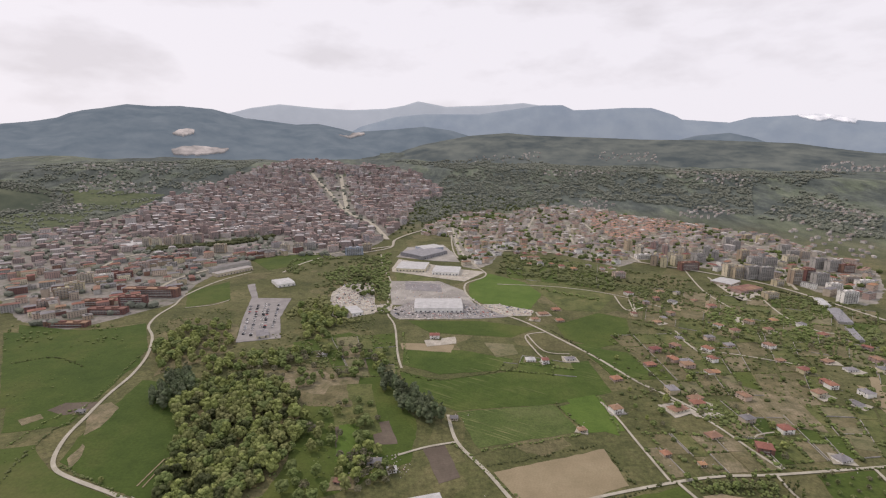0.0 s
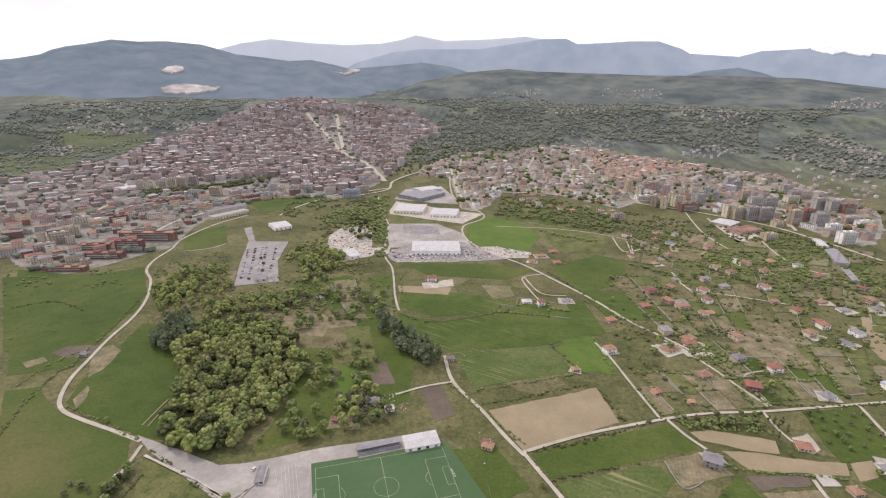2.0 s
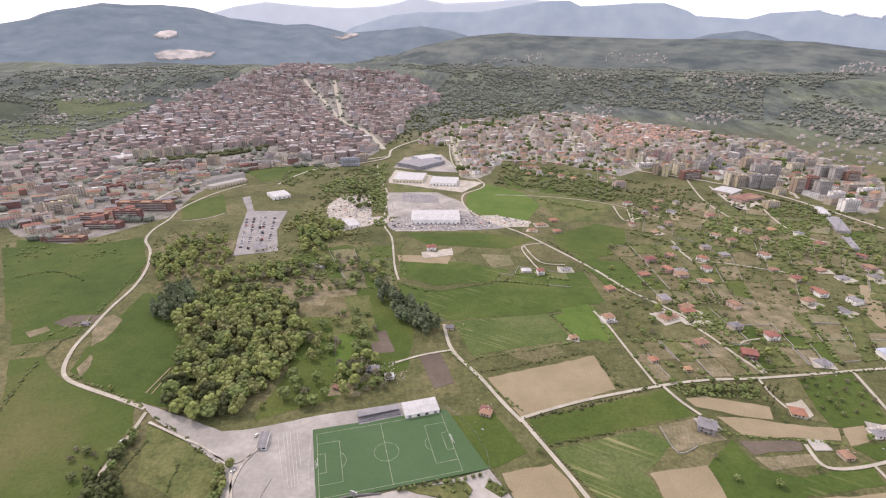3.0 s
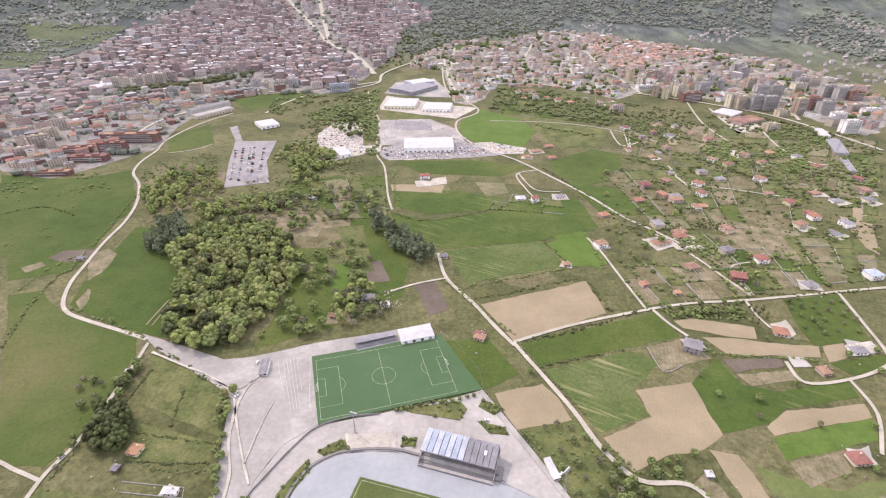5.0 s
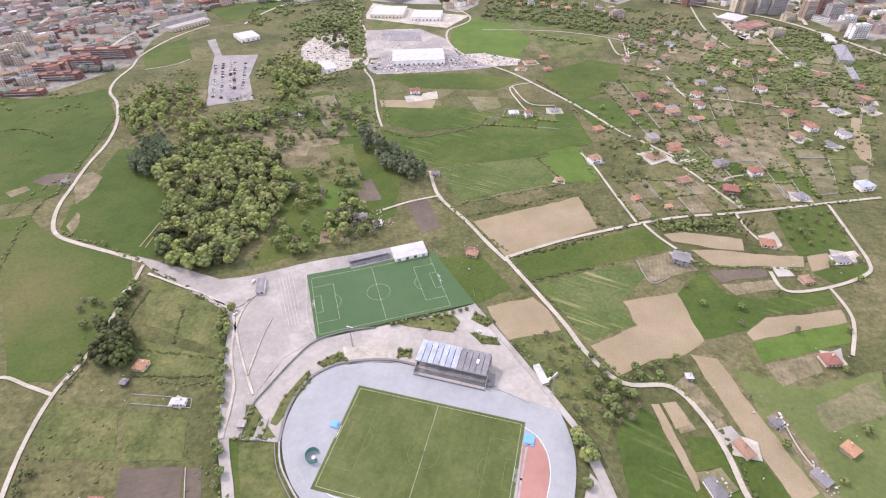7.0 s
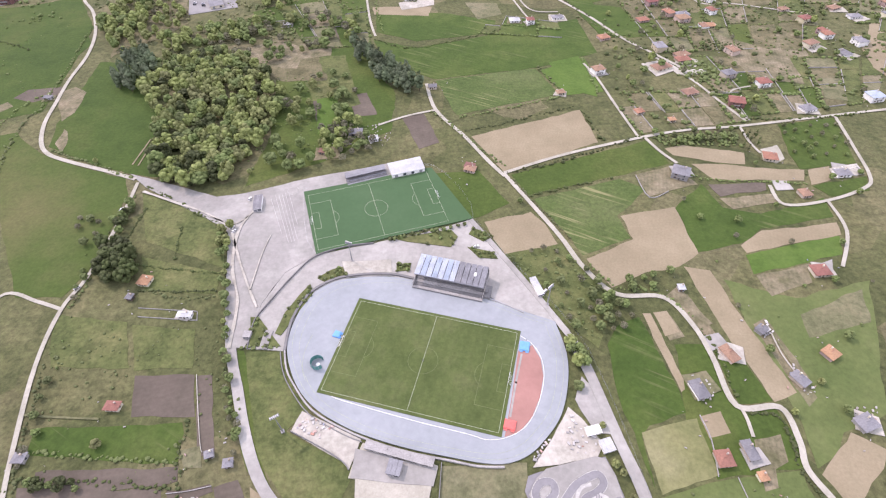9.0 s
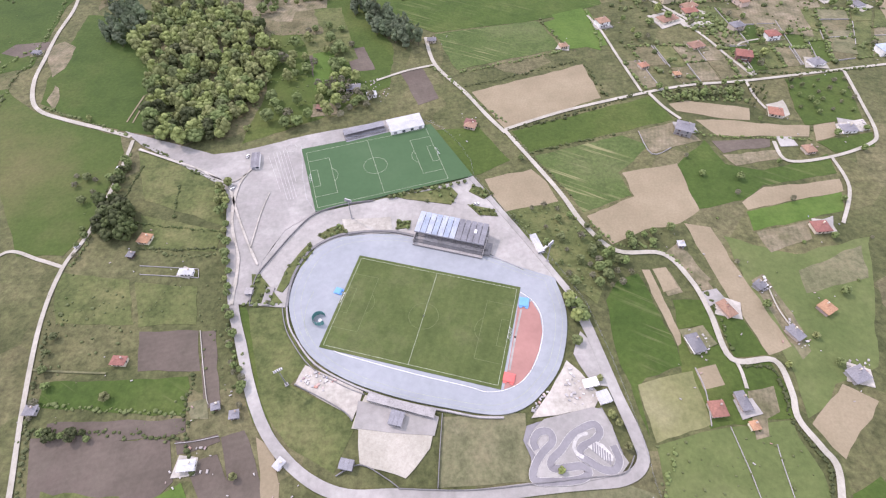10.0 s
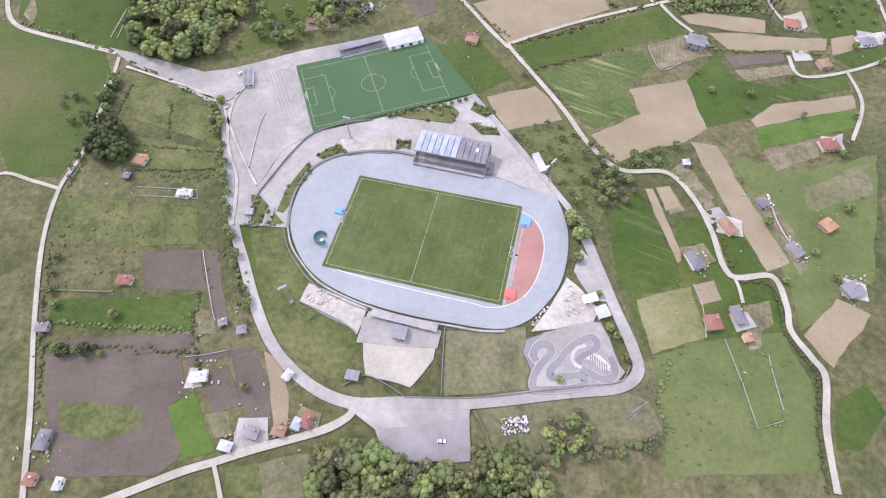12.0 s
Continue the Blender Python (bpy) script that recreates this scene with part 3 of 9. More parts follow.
field([(111.5, 50.6), (143.5, 58.8), (152.0, 60.0), (186.0, 63.6), (186.2, 54.5), (191.0, 36.5), (189.0, 22.0), (181.5, 2.0), (178.5, -8.0), (105.4, -8.0), (110.2, 14.7), (110.4, 28.4)], OLIVE, "broad meadow below the lane", 1.0)
field([(215.6, 193.5), (257.0, 203.9), (252.1, 186.7), (219.3, 176.6)], GARDEN, "kitchen garden behind the red-roofed house")
field([(130.7, 162.6), (135.9, 162.5), (138.4, 138.9), (142.0, 116.0), (140.7, 108.8), (138.4, 107.0), (135.4, 127.1), (132.2, 144.0)], SOIL, "narrow tilled strip by the crop field", 0.8)
field([(138.2, 160.9), (148.2, 160.7), (152.0, 145.0), (141.5, 141.9)], GARDEN, "small tilled garden by the lane", 0.8)
field([(143.7, 92.8), (156.3, 96.2), (157.3, 83.9), (145.0, 80.3)], SOIL, "small tan plot behind the white house", 0.6)
field([(168.6, 79.6), (184.0, 82.6), (182.0, 68.0), (173.5, 64.5), (171.4, 55.0), (163.3, 53.3)], GARDEN, "bare trodden yard beside the long shed", 0.6)
field([(155.0, 176.0), (164.0, 178.0), (172.5, 146.0), (166.0, 141.0)], GARDEN, "garden plot between the lane and the tilled strip", 0.8)
field([(199.0, 145.0), (207.5, 147.2), (214.4, 103.6), (206.8, 98.4)], DRY, "dry trodden strip with a path", 0.8)
field([(200.5, 27.0), (218.6, 35.4), (222.0, 19.8), (203.2, 3.1), (190.7, 3.2)], CROP, "dark green plot beside the lane", 0.8)
field([(-185.2, 118.3), (-148.9, 120.4), (-139.6, 93.1), (-176.0, 93.3)], LOAM, "brown vegetable plot")
field([(-227.7, 86.4), (-145.4, 90.1), (-140.1, 67.2), (-223.7, 71.7)], CROP, "green kitchen plot")
field([(-147.6, 119.5), (-138.3, 119.5), (-122.6, 73.6), (-130.9, 70.7)], LOAM, "narrow brown garden strip")
field([(-247.5, 285.3), (-215.5, 278.7), (-166.9, 238.8), (-155.9, 203.5), (-222.6, 230.0)], ROUGH, "rough olive meadow")
field([(-219.4, 214.9), (-156.7, 198.8), (-154.5, 181.0), (-205.0, 183.1)], ROUGH, "grassy garden plot")
field([(-121.7, 136.0), (-98.6, 135.3), (-85.9, 108.5), (-74.6, 98.6), (-85.9, 84.7), (-45.4, 65.1), (-54.9, 36.8), (-80.7, 50.4), (-104.0, 76.2)], ROUGH, "worn grass beside the track", 1.0)
field([(-0.2, 66.1), (45.0, 67.6), (44.9, 33.3), (-1.8, 30.1)], DRY, "dry grassy lot with a brown cast", 1.0)
field([(15.5, 24.6), (90.9, 31.1), (104.5, 26.6), (108.7, 12.7), (80.3, 0.4), (22.8, -1.5)], DRY, "dry grass verge below the road")
field([(-133.2, 136.9), (-123.2, 136.1), (-111.8, 106.2), (-100.8, 76.1), (-87.6, 55.1), (-103.0, 63.3), (-119.5, 98.8)], GRASS, "grass strip along the stadium road", 1.0)
field([(-201.4, 155.7), (-159.9, 152.5), (-150.6, 124.2), (-186.5, 123.3)], ROUGH, "olive garden plot with weeds")
field([(-258.3, 163.8), (-205.7, 157.5), (-190.1, 123.7), (-239.4, 124.8)], ROUGH, "olive garden plot with dry weeds")
field([(41.9, 214.1), (87.1, 225.6), (104.9, 188.4), (117.9, 177.3), (96.0, 135.9), (78.0, 158.3)], ROUGH, "scrubby green slope beside the stadium")
field([(-11.1, 307.5), (30.4, 310.8), (52.2, 269.7), (23.4, 251.8)], GRASS, "meadow beside the synthetic pitch")
field([(-108.8, -4.2), (-91.2, -1.3), (-84.9, -16.5), (-105.1, -16.3)], ROUGH, "rough grass by the lane")
field([(-91.2, -1.3), (-66.9, 2.6), (-56.7, -16.7), (-86.2, -16.5)], DRY, "dry field below the lane")
field([(25.7, 360.0), (131.9, 402.0), (138.8, 348.6), (51.3, 308.5)], SOIL, "large bare field of tan soil")
field([(-82.2, 555.5), (-30.9, 532.9), (83.9, 574.2), (163.6, 603.4), (172.1, 516.9), (99.5, 484.4), (-8.8, 462.7), (-33.5, 480.2), (-70.0, 508.9)], CROP, "large green crop field")
field([(-8.8, 460.3), (99.3, 483.1), (116.1, 430.3), (12.6, 395.2)], STRIPED, "green crop field with pale rows")
field([(101.7, 478.1), (155.0, 505.4), (161.3, 435.1), (123.3, 428.3)], BRIGHT, "bright green young crop")
field([(-86.5, 624.6), (-4.0, 627.1), (64.5, 602.2), (54.4, 568.1), (-31.7, 549.1), (-80.9, 575.0)], CROP, "green field with a dark hedge")
field([(-93.2, 648.2), (-16.2, 646.3), (-19.4, 618.9), (-88.9, 624.6)], SOIL, "narrow brown strip before a white house")
field([(26.8, 658.2), (68.7, 654.0), (73.7, 620.9), (42.0, 606.6)], DRY, "small tan field")
field([(-689.2, 675.7), (-584.8, 660.0), (-490.6, 679.9), (-436.4, 598.9), (-413.0, 495.0), (-398.2, 407.3), (-450.8, 389.7)], DEEP, "broad green meadow along the lane")
field([(-359.4, 349.4), (-371.5, 386.8), (-386.3, 509.0), (-337.8, 502.9), (-286.4, 416.1), (-239.1, 304.8), (-265.2, 308.7), (-301.7, 321.0)], DEEP, "green meadow inside the bend of the lane")
field([(-430.2, 364.4), (-403.7, 372.8), (-362.1, 340.2), (-334.8, 326.0), (-270.2, 304.5), (-259.0, 283.8), (-251.8, 206.0), (-259.0, 178.7), (-291.4, 178.6)], TANMEADOW, "green meadow turning tan beyond the lane")
field([(-154.6, 495.7), (-114.2, 499.5), (-109.2, 471.5), (-146.6, 467.9)], SOIL, "small tan plot among the trees")
field([(-172.6, 587.0), (-130.3, 591.1), (-123.3, 551.4), (-162.9, 546.1)], LOAM, "small brown plot among the trees")
field([(-97.4, 431.7), (-79.1, 437.8), (-63.5, 397.5), (-85.6, 394.7)], LOAM, "brown plot below the poplars")
field([(-40.8, 393.6), (-18.8, 399.1), (-3.9, 351.0), (-21.5, 342.4)], LOAM, "brown plot by the lane")
field([(-167.9, 509.1), (-111.8, 517.6), (-83.2, 416.4), (-119.3, 395.2)], ROUGH, "rough grass among the trees")
field([(6.7, 971.9), (51.6, 1064.5), (123.5, 995.5), (146.5, 909.6), (115.2, 824.9), (87.3, 788.2), (46.0, 821.5), (6.5, 881.0)], BRIGHT, "bright green field at the edge of the works")
field([(126.3, 1021.9), (203.4, 989.9), (285.1, 912.0), (229.6, 812.5), (172.7, 817.6), (146.5, 909.6)], ROUGH, "olive pasture")
field([(145.5, 742.0), (228.1, 806.6), (267.8, 782.0), (246.5, 681.5), (190.1, 651.0), (148.1, 682.9)], GRASS, "green meadow")
field([(-528.7, 869.4), (-484.4, 946.6), (-426.0, 825.3), (-482.1, 775.5)], GRASS, "green meadow behind the lane")
field([(-93.9, 741.9), (24.4, 750.1), (111.9, 723.8), (68.8, 680.9), (-53.8, 691.4)], GRASS, "green strip below the works")
field([(174.3, 651.2), (225.4, 636.2), (240.1, 557.2), (214.1, 550.9)], CROP, "deep green field along the lane")
field([(-545.6, 1172.3), (-379.5, 1225.9), (-345.8, 1155.7), (-442.2, 1048.2)], GRASS, "meadow at the edge of town")
field([(382.8, 891.5), (457.4, 898.0), (422.3, 816.9), (366.7, 834.9)], SOIL, "tan field among the houses")
field([(364.7, 567.1), (423.1, 573.3), (399.2, 502.3), (346.9, 496.1)], GARDEN, "tan garden field")
field([(526.8, 614.4), (554.9, 615.4), (490.7, 529.0), (489.6, 547.2)], SOIL, "tan field")
field([(-684.1, 643.3), (-588.7, 639.5), (-501.3, 697.7), (-417.8, 551.6), (-419.2, 471.9), (-495.1, 434.0)], DEEP, "broad pasture at the edge of town")
field([(115.2, 496.5), (149.9, 509.5), (153.7, 425.4), (127.9, 437.1)], BRIGHT, "bright green parcel")

field([(-219.2, 55.0), (-144.3, 54.2), (-135.2, 32.9), (-142.5, 25.7), (-136.5, 15.9), (-129.0, 8.6), (-132.4, 0.5), (-141.0, -7.0), (-196.9, -8.7), (-194.8, 2.5), (-209.2, 30.5)], LOAM, "broad dark brown tilled field by the lane")
field([(-201.7, 28.8), (-158.8, 26.7), (-154.3, 14.4), (-178.1, 10.5), (-194.6, 12.7)], ROUGH, "grassy patch in the tilled field", 4.0)
field([(-214.9, 63.0), (-139.3, 65.1), (-136.7, 57.9), (-166.3, 53.7), (-211.7, 55.6)], LOAM, "brown strip of tilled soil")
field([(-141.0, 53.5), (-119.6, 57.4), (-117.1, 53.4), (-132.3, 47.3), (-138.2, 46.9)], LOAM, "brown garden plot beside the greenhouse")
field([(-131.1, 42.9), (-117.1, 46.9), (-103.8, 26.2), (-118.5, 21.7)], LOAM, "brown garden plot with beds")
field([(-117.5, 55.2), (-106.3, 60.1), (-89.8, 32.0), (-89.0, 16.0), (-100.1, 17.5)], LOAM, "long brown garden strip")
field([(-98.7, 56.0), (-88.2, 49.1), (-81.4, 31.8), (-79.2, 16.7), (-86.8, 16.0)], SOIL, "narrow tilled garden strip")
field([(-142.5, 25.7), (-131.4, 33.1), (-114.9, 4.6), (-129.4, -0.3)], BRIGHT, "bright green plot of young crop")
field([(-122.5, 21.2), (-111.8, 23.7), (-106.4, 11.0), (-115.4, 9.9)], DRY, "small plot with pale rows")
field([(-140.9, 75.0), (-131.0, 76.2), (-126.8, 65.4), (-137.1, 65.0)], DRY, "small pale plot")
field([(198.2, 153.4), (207.4, 159.1), (216.1, 115.8), (209.1, 106.5), (205.2, 108.9), (199.9, 142.9)], GARDEN, "garden strip with a pale path")
field([(149.4, 176.8), (159.7, 184.7), (172.4, 154.5), (164.1, 150.7)], GARDEN, "allotment strip beside the lane")
field([(136.8, 163.3), (147.0, 164.7), (150.3, 147.8), (140.4, 144.8)], SOIL, "small tilled plot")
field([(196.0, 339.3), (213.2, 342.7), (262.5, 332.5), (257.5, 315.3), (233.1, 318.6), (199.7, 329.7)], SOIL, "tan garden field below a copse")
field([(212.6, 317.8), (239.4, 315.8), (269.9, 310.2), (303.1, 307.7), (296.6, 294.2), (266.9, 294.7), (223.2, 296.1)], SOIL, "long strip of tan soil")
field([(310.0, 373.8), (365.7, 383.7), (350.8, 316.4), (299.7, 308.1), (300.7, 330.1)], GRASS, "green meadow among the lanes")
field([(305.1, 308.2), (325.6, 311.5), (320.1, 295.4), (299.8, 288.1)], SOIL, "small tan plot by a yard")
field([(299.5, 287.4), (350.1, 298.1), (342.2, 280.5), (307.8, 274.6)], GRASS, "strip of meadow along the lane")
field([(217.4, 289.5), (263.9, 291.6), (261.7, 282.4), (221.4, 275.5)], LOAM, "dark garden strip")
field([(220.3, 272.4), (266.8, 278.3), (264.2, 267.4), (224.8, 260.7)], GARDEN, "vineyard garden with low rows")
field([(160.8, 302.5), (193.3, 314.8), (208.8, 289.9), (164.7, 276.0)], GARDEN, "walled garden of the grey house")

field([(-442.0, 434.4), (-434.8, 450.6), (-400.1, 454.9), (-395.6, 437.9), (-417.7, 425.6)], LOAM, "small brown strip in the pasture", 1.0)
field([(-456.3, 413.2), (-442.7, 427.0), (-433.2, 418.8), (-443.2, 403.7)], GARDEN, "faint worn strip in the pasture", 1.0)

field([(-400.3, 441.5), (-386.8, 455.4), (-369.9, 443.3), (-363.7, 405.3), (-370.5, 391.8)], GARDEN, "bare scraped patch in the meadow", 2.0)
field([(-356.8, 354.5), (-359.6, 379.5), (-347.9, 361.4), (-343.0, 338.5)], GARDEN, "bare scraped patch in the meadow", 2.0)
field([(-130.8, 423.1), (-114.0, 424.2), (-105.6, 387.8), (-121.1, 384.8)], LOAM, "small brown plot behind the pitch", 1.0)

field([(-1458.8, 1471.8), (-1399.0, 1575.5), (-1294.4, 1656.0), (-1204.3, 1467.9), (-1264.3, 1347.4), (-1316.5, 1294.6)], VALLEY, "green valley field beyond the town", 14.0)
field([(-1549.5, 1835.8), (-1445.8, 1913.6), (-1206.6, 1937.7), (-1178.8, 1713.8), (-1234.4, 1633.3), (-1383.9, 1655.0)], VALLEY, "green valley field under the dark hill", 14.0)
field([(-53.8, 1851.4), (138.7, 1886.6), (142.3, 1788.2), (-20.4, 1757.0)], CROP, "green sports ground above the compound", 2.0)
field([(-403.5, 702.7), (-355.2, 703.5), (-319.9, 607.1), (-338.5, 570.0), (-379.1, 520.0), (-390.0, 560.4), (-370.8, 606.1)], BROWN, "brown rough scrubland by the car park", 5.0)
field([(-259.1, 538.0), (-211.8, 572.4), (-140.6, 517.1), (-122.8, 462.3), (-173.4, 461.2), (-213.9, 508.2)], BROWN, "brown rough scrubland behind the wood", 5.0)
field([(-235.1, 530.6), (-193.7, 560.6), (-157.8, 532.1), (-161.0, 488.0), (-196.0, 494.2)], GARDEN, "sandy cleared ground behind the wood", 3.0)
field([(-247.0, 638.2), (-175.4, 682.9), (-109.9, 640.6), (-101.6, 592.3), (-165.8, 600.3), (-227.3, 599.2)], GRASS, "green meadow among the allotments", 2.0)
field([(-177.3, 600.1), (-140.6, 610.3), (-137.1, 579.0), (-169.8, 567.9)], DRY, "tan allotment plot", 1.0)
field([(-167.9, 544.6), (-132.0, 551.8), (-126.9, 517.4), (-162.8, 509.2)], GARDEN, "tan allotment plot with rows", 1.0)
field([(-127.5, 426.1), (-107.7, 432.2), (-99.8, 374.7), (-116.8, 365.0)], BRIGHT, "bright green strip beside the wood", 1.5)

field([(-140.2, 898.1), (-92.5, 908.6), (-41.4, 868.1), (-132.3, 842.1)], LOAM, "brown bare strip by the long hall", 1.0)
field([(379.1, 893.7), (443.5, 887.1), (414.4, 830.0), (369.6, 839.8)], SOIL, "tan field below the apartment blocks", 2.0)

# ---- roads and paving ----
road([(-403.6, 1030.6), (-392.2, 1103.4), (-362.7, 1186.8), (-327.0, 1273.1), (-310.5, 1371.6)], 8.0, LANE, "pale road from the depot to the town")
road([(510.7, 1135.5), (475.8, 963.1), (474.7, 855.7)], 5.0, LANE, "pale lane below the apartment blocks")
road([(535.9, 1076.3), (519.0, 927.5), (538.5, 903.4)], 7.0, LANE, "pale road past the low complex")
road([(563.7, 912.0), (544.7, 813.7), (554.7, 746.4), (582.3, 735.6)], 5.0, LANE, "pale lane among the lower gardens")
road([(676.2, 1016.9), (732.1, 1135.8), (784.7, 1241.6), (836.8, 1297.7)], 7.0, LANE, "pale street between apartment blocks")
yard([(527.7, 1038.4), (572.5, 1069.1), (577.6, 942.3), (511.5, 894.7)], PALE, "pale court of the low complex", 2.0, 0.4)
yard([(455.5, 802.7), (509.0, 817.5), (492.2, 776.8), (440.2, 763.0)], PALE, "pale walled yard among bushes", 1.0, 0.4)
yard([(-235.8, 773.4), (-256.2, 891.0), (-241.3, 959.4), (-189.8, 962.6), (-160.9, 817.5), (-130.4, 829.0), (-126.2, 785.8), (-190.2, 776.1), (-211.8, 746.4)], PALE, "pale ground of the junk yard", 2.0, 0.42)
yard([(-125.7, 810.2), (-19.4, 829.2), (61.2, 840.6), (118.0, 809.3), (110.1, 782.3), (57.7, 776.3), (-17.4, 755.1), (-109.5, 747.0), (-122.6, 774.3)], PALE, "pale storage strip of the works", 2.0, 0.42)
yard([(-60.4, 659.3), (-15.2, 677.5), (-12.9, 651.1), (-54.4, 636.1)], PALE, "white yard of a lone house", 1.0, 0.4)
road([(-271.4, 322.2), (-270.9, 338.6), (-270.0, 359.7)], 1.6, SOIL, "pair of wheel ruts in the meadow")
road([(-265.8, 321.0), (-265.9, 339.0), (-265.1, 358.3)], 1.4, SOIL, "pair of wheel ruts in the meadow")
road([(231.7, 506.0), (257.1, 455.2), (272.0, 409.9), (283.0, 379.3)], 4.5, LANE, "pale lane among the gardens")
road([(327.3, 728.7), (327.2, 660.2), (378.1, 639.6), (444.6, 611.4)], 4.0, LANE, "pale lane among the gardens")
road([(305.6, 891.3), (291.0, 804.0), (309.0, 875.0)], 4.0, LANE, "pale short lane to a house")
road([(285.0, 380.2), (286.7, 430.5), (333.7, 445.2)], 3.0, LANE, "narrow garden lane between plots")
road([(168.5, 98.1), (169.3, 90.8), (168.7, 81.1)], 3.0, LANE, "narrow pale drive by a shed")
road([(-238.8, 94.5), (-218.3, 93.1), (-193.8, 92.1)], 1.6, DRY, "faint path across the plots")
road([(206.3, 156.3), (209.5, 126.6), (212.4, 111.0)], 1.6, DRY, "faint path along a tilled strip")
road([(-260.3, 302.6), (-292.4, 314.6), (-330.9, 328.0), (-355.1, 339.2), (-370.5, 356.6), (-384.3, 388.1), (-392.1, 423.7), (-401.5, 469.6), (-408.5, 525.1), (-426.6, 583.0), (-458.0, 643.1), (-489.8, 684.7), (-505.1, 732.2), (-508.6, 788.2), (-520.6, 848.4), (-507.7, 946.7), (-471.9, 1028.2)], 6.0, LANE, "pale narrow country road curving to the town")
road([(-256.7, 298.2), (-252.5, 258.3), (-250.0, 199.8), (-254.5, 168.0), (-248.8, 126.2), (-232.0, 72.4), (-214.8, 25.5), (-200.2, -19.6)], 4.5, LANE, "pale narrow lane between hedges")
road([(-312.4, 155.2), (-300.4, 181.1), (-274.3, 174.6), (-254.5, 168.0)], 4.0, LANE, "pale field lane")
road([(-219.2, 1232.8), (-193.0, 1105.6), (-154.5, 967.4), (-135.8, 793.3), (-111.3, 715.3), (-92.9, 610.5), (-81.4, 563.2)], 4.5, LANE, "pale track past the works")
road([(-17.8, 453.0), (-7.6, 403.9), (19.4, 359.8), (38.1, 324.8), (51.7, 302.3)], 5.5, LANE, "pale concrete country lane")
road([(50.8, 306.5), (74.7, 258.6), (87.7, 231.1), (99.9, 200.5), (117.3, 178.2), (147.1, 175.4), (159.5, 154.0), (164.0, 129.8), (166.5, 99.0), (190.3, 97.9), (192.4, 79.2), (189.7, 64.5), (195.3, 49.3), (198.5, 38.2), (189.0, 12.0), (183.3, -16.4)], 5.5, LANE, "pale concrete country lane with bends")
road([(-50.3, 1603.4), (-27.4, 1250.6), (44.2, 1064.0), (-0.2, 971.5), (6.5, 881.0), (45.3, 806.4), (97.0, 748.3), (145.8, 669.9), (180.1, 610.2), (207.3, 551.3), (234.3, 511.0), (261.2, 468.8)], 6.0, LANE, "pale road running out of town")
road([(-61.4, 379.0), (-35.2, 393.8), (-6.5, 404.0)], 4.0, LANE, "pale farm lane")
road([(51.4, 306.7), (106.5, 331.4), (181.8, 356.1), (225.6, 366.4), (273.4, 371.4), (368.5, 387.6), (426.5, 397.3)], 5.0, LANE, "pale concrete country lane")
road([(181.8, 356.1), (190.1, 334.6), (199.9, 317.7)], 4.5, LANE, "pale drive to the grey house")
road([(368.5, 387.6), (360.1, 338.3), (352.1, 298.6), (339.5, 283.6), (302.7, 269.1), (267.3, 265.1), (265.6, 288.0)], 4.5, LANE, "pale lane between the houses")
road([(302.7, 269.1), (300.1, 235.7), (279.0, 201.0)], 4.0, LANE, "pale drive to the red-roofed house")
road([(152.0, 492.1), (160.3, 461.3), (167.6, 412.0), (176.7, 354.9)], 4.0, LANE, "pale garden lane")
road([(273.4, 371.4), (272.9, 347.2), (275.9, 330.3)], 3.5, LANE, "pale house drive")
road([(93.2, 693.5), (110.0, 632.2), (143.7, 624.5)], 3.5, LANE, "pale field track")
road([(124.6, 706.9), (90.2, 688.9), (98.2, 631.6), (106.2, 604.1)], 3.5, LANE, "pale loop lane")
road([(-482.1, 775.5), (-444.1, 795.2), (-427.9, 824.9)], 3.5, LANE, "pale field path")
road([(327.6, 723.9), (325.3, 655.0), (341.5, 640.2)], 4.0, LANE, "pale lane among gardens")
road([(285.1, 912.0), (281.8, 827.7), (315.8, 842.9)], 4.0, LANE, "pale lane")
road([(64.2, 975.6), (187.7, 964.7), (287.1, 919.4), (354.6, 841.8)], 4.0, LANE, "pale lane below the town")
# road round the stadium, forecourt and squares
road([(-160.2, 240.6), (-144.9, 182.4), (-132.3, 138.8), (-120.1, 110.2), (-105.5, 77.1), (-90.4, 53.7), (-69.5, 35.6), (-47.5, 27.0), (-19.1, 27.2), (12.7, 26.5), (62.1, 31.5), (90.0, 34.1), (101.7, 41.6), (101.9, 54.2), (95.5, 81.7), (88.1, 117.9), (79.9, 145.8)], 8.0, YARD, "grey asphalt road round the stadium")
road([(79.9, 145.8), (66.8, 171.2), (42.0, 215.2), (21.2, 250.6)], 5.0, YARD, "grey track beside the stadium fence")
road([(-46.4, 24.3), (-50.4, 19.3), (-63.9, 12.9), (-93.8, 5.0), (-112.1, -0.7), (-127.9, -5.2), (-147.6, -12.7), (-169.5, -21.2)], 6.5, LANE, "pale road leaving the stadium square")
road([(-113.2, -1.7), (-109.1, -10.3), (-104.9, -20.6)], 3.5, LANE, "pale track")
yard([(-267.9, 309.6), (-220.3, 292.9), (-184.1, 279.0), (-162.7, 282.9), (-118.5, 300.0), (-44.2, 321.2), (-19.9, 330.3), (-16.7, 311.1), (-113.3, 282.9), (-92.0, 215.8), (-111.5, 198.1), (-121.1, 171.5), (-121.0, 145.9), (-123.6, 138.1), (-133.5, 138.1), (-159.6, 235.2), (-168.1, 244.1), (-248.0, 292.6)], YARD, "worn grey forecourt with dusty patches")
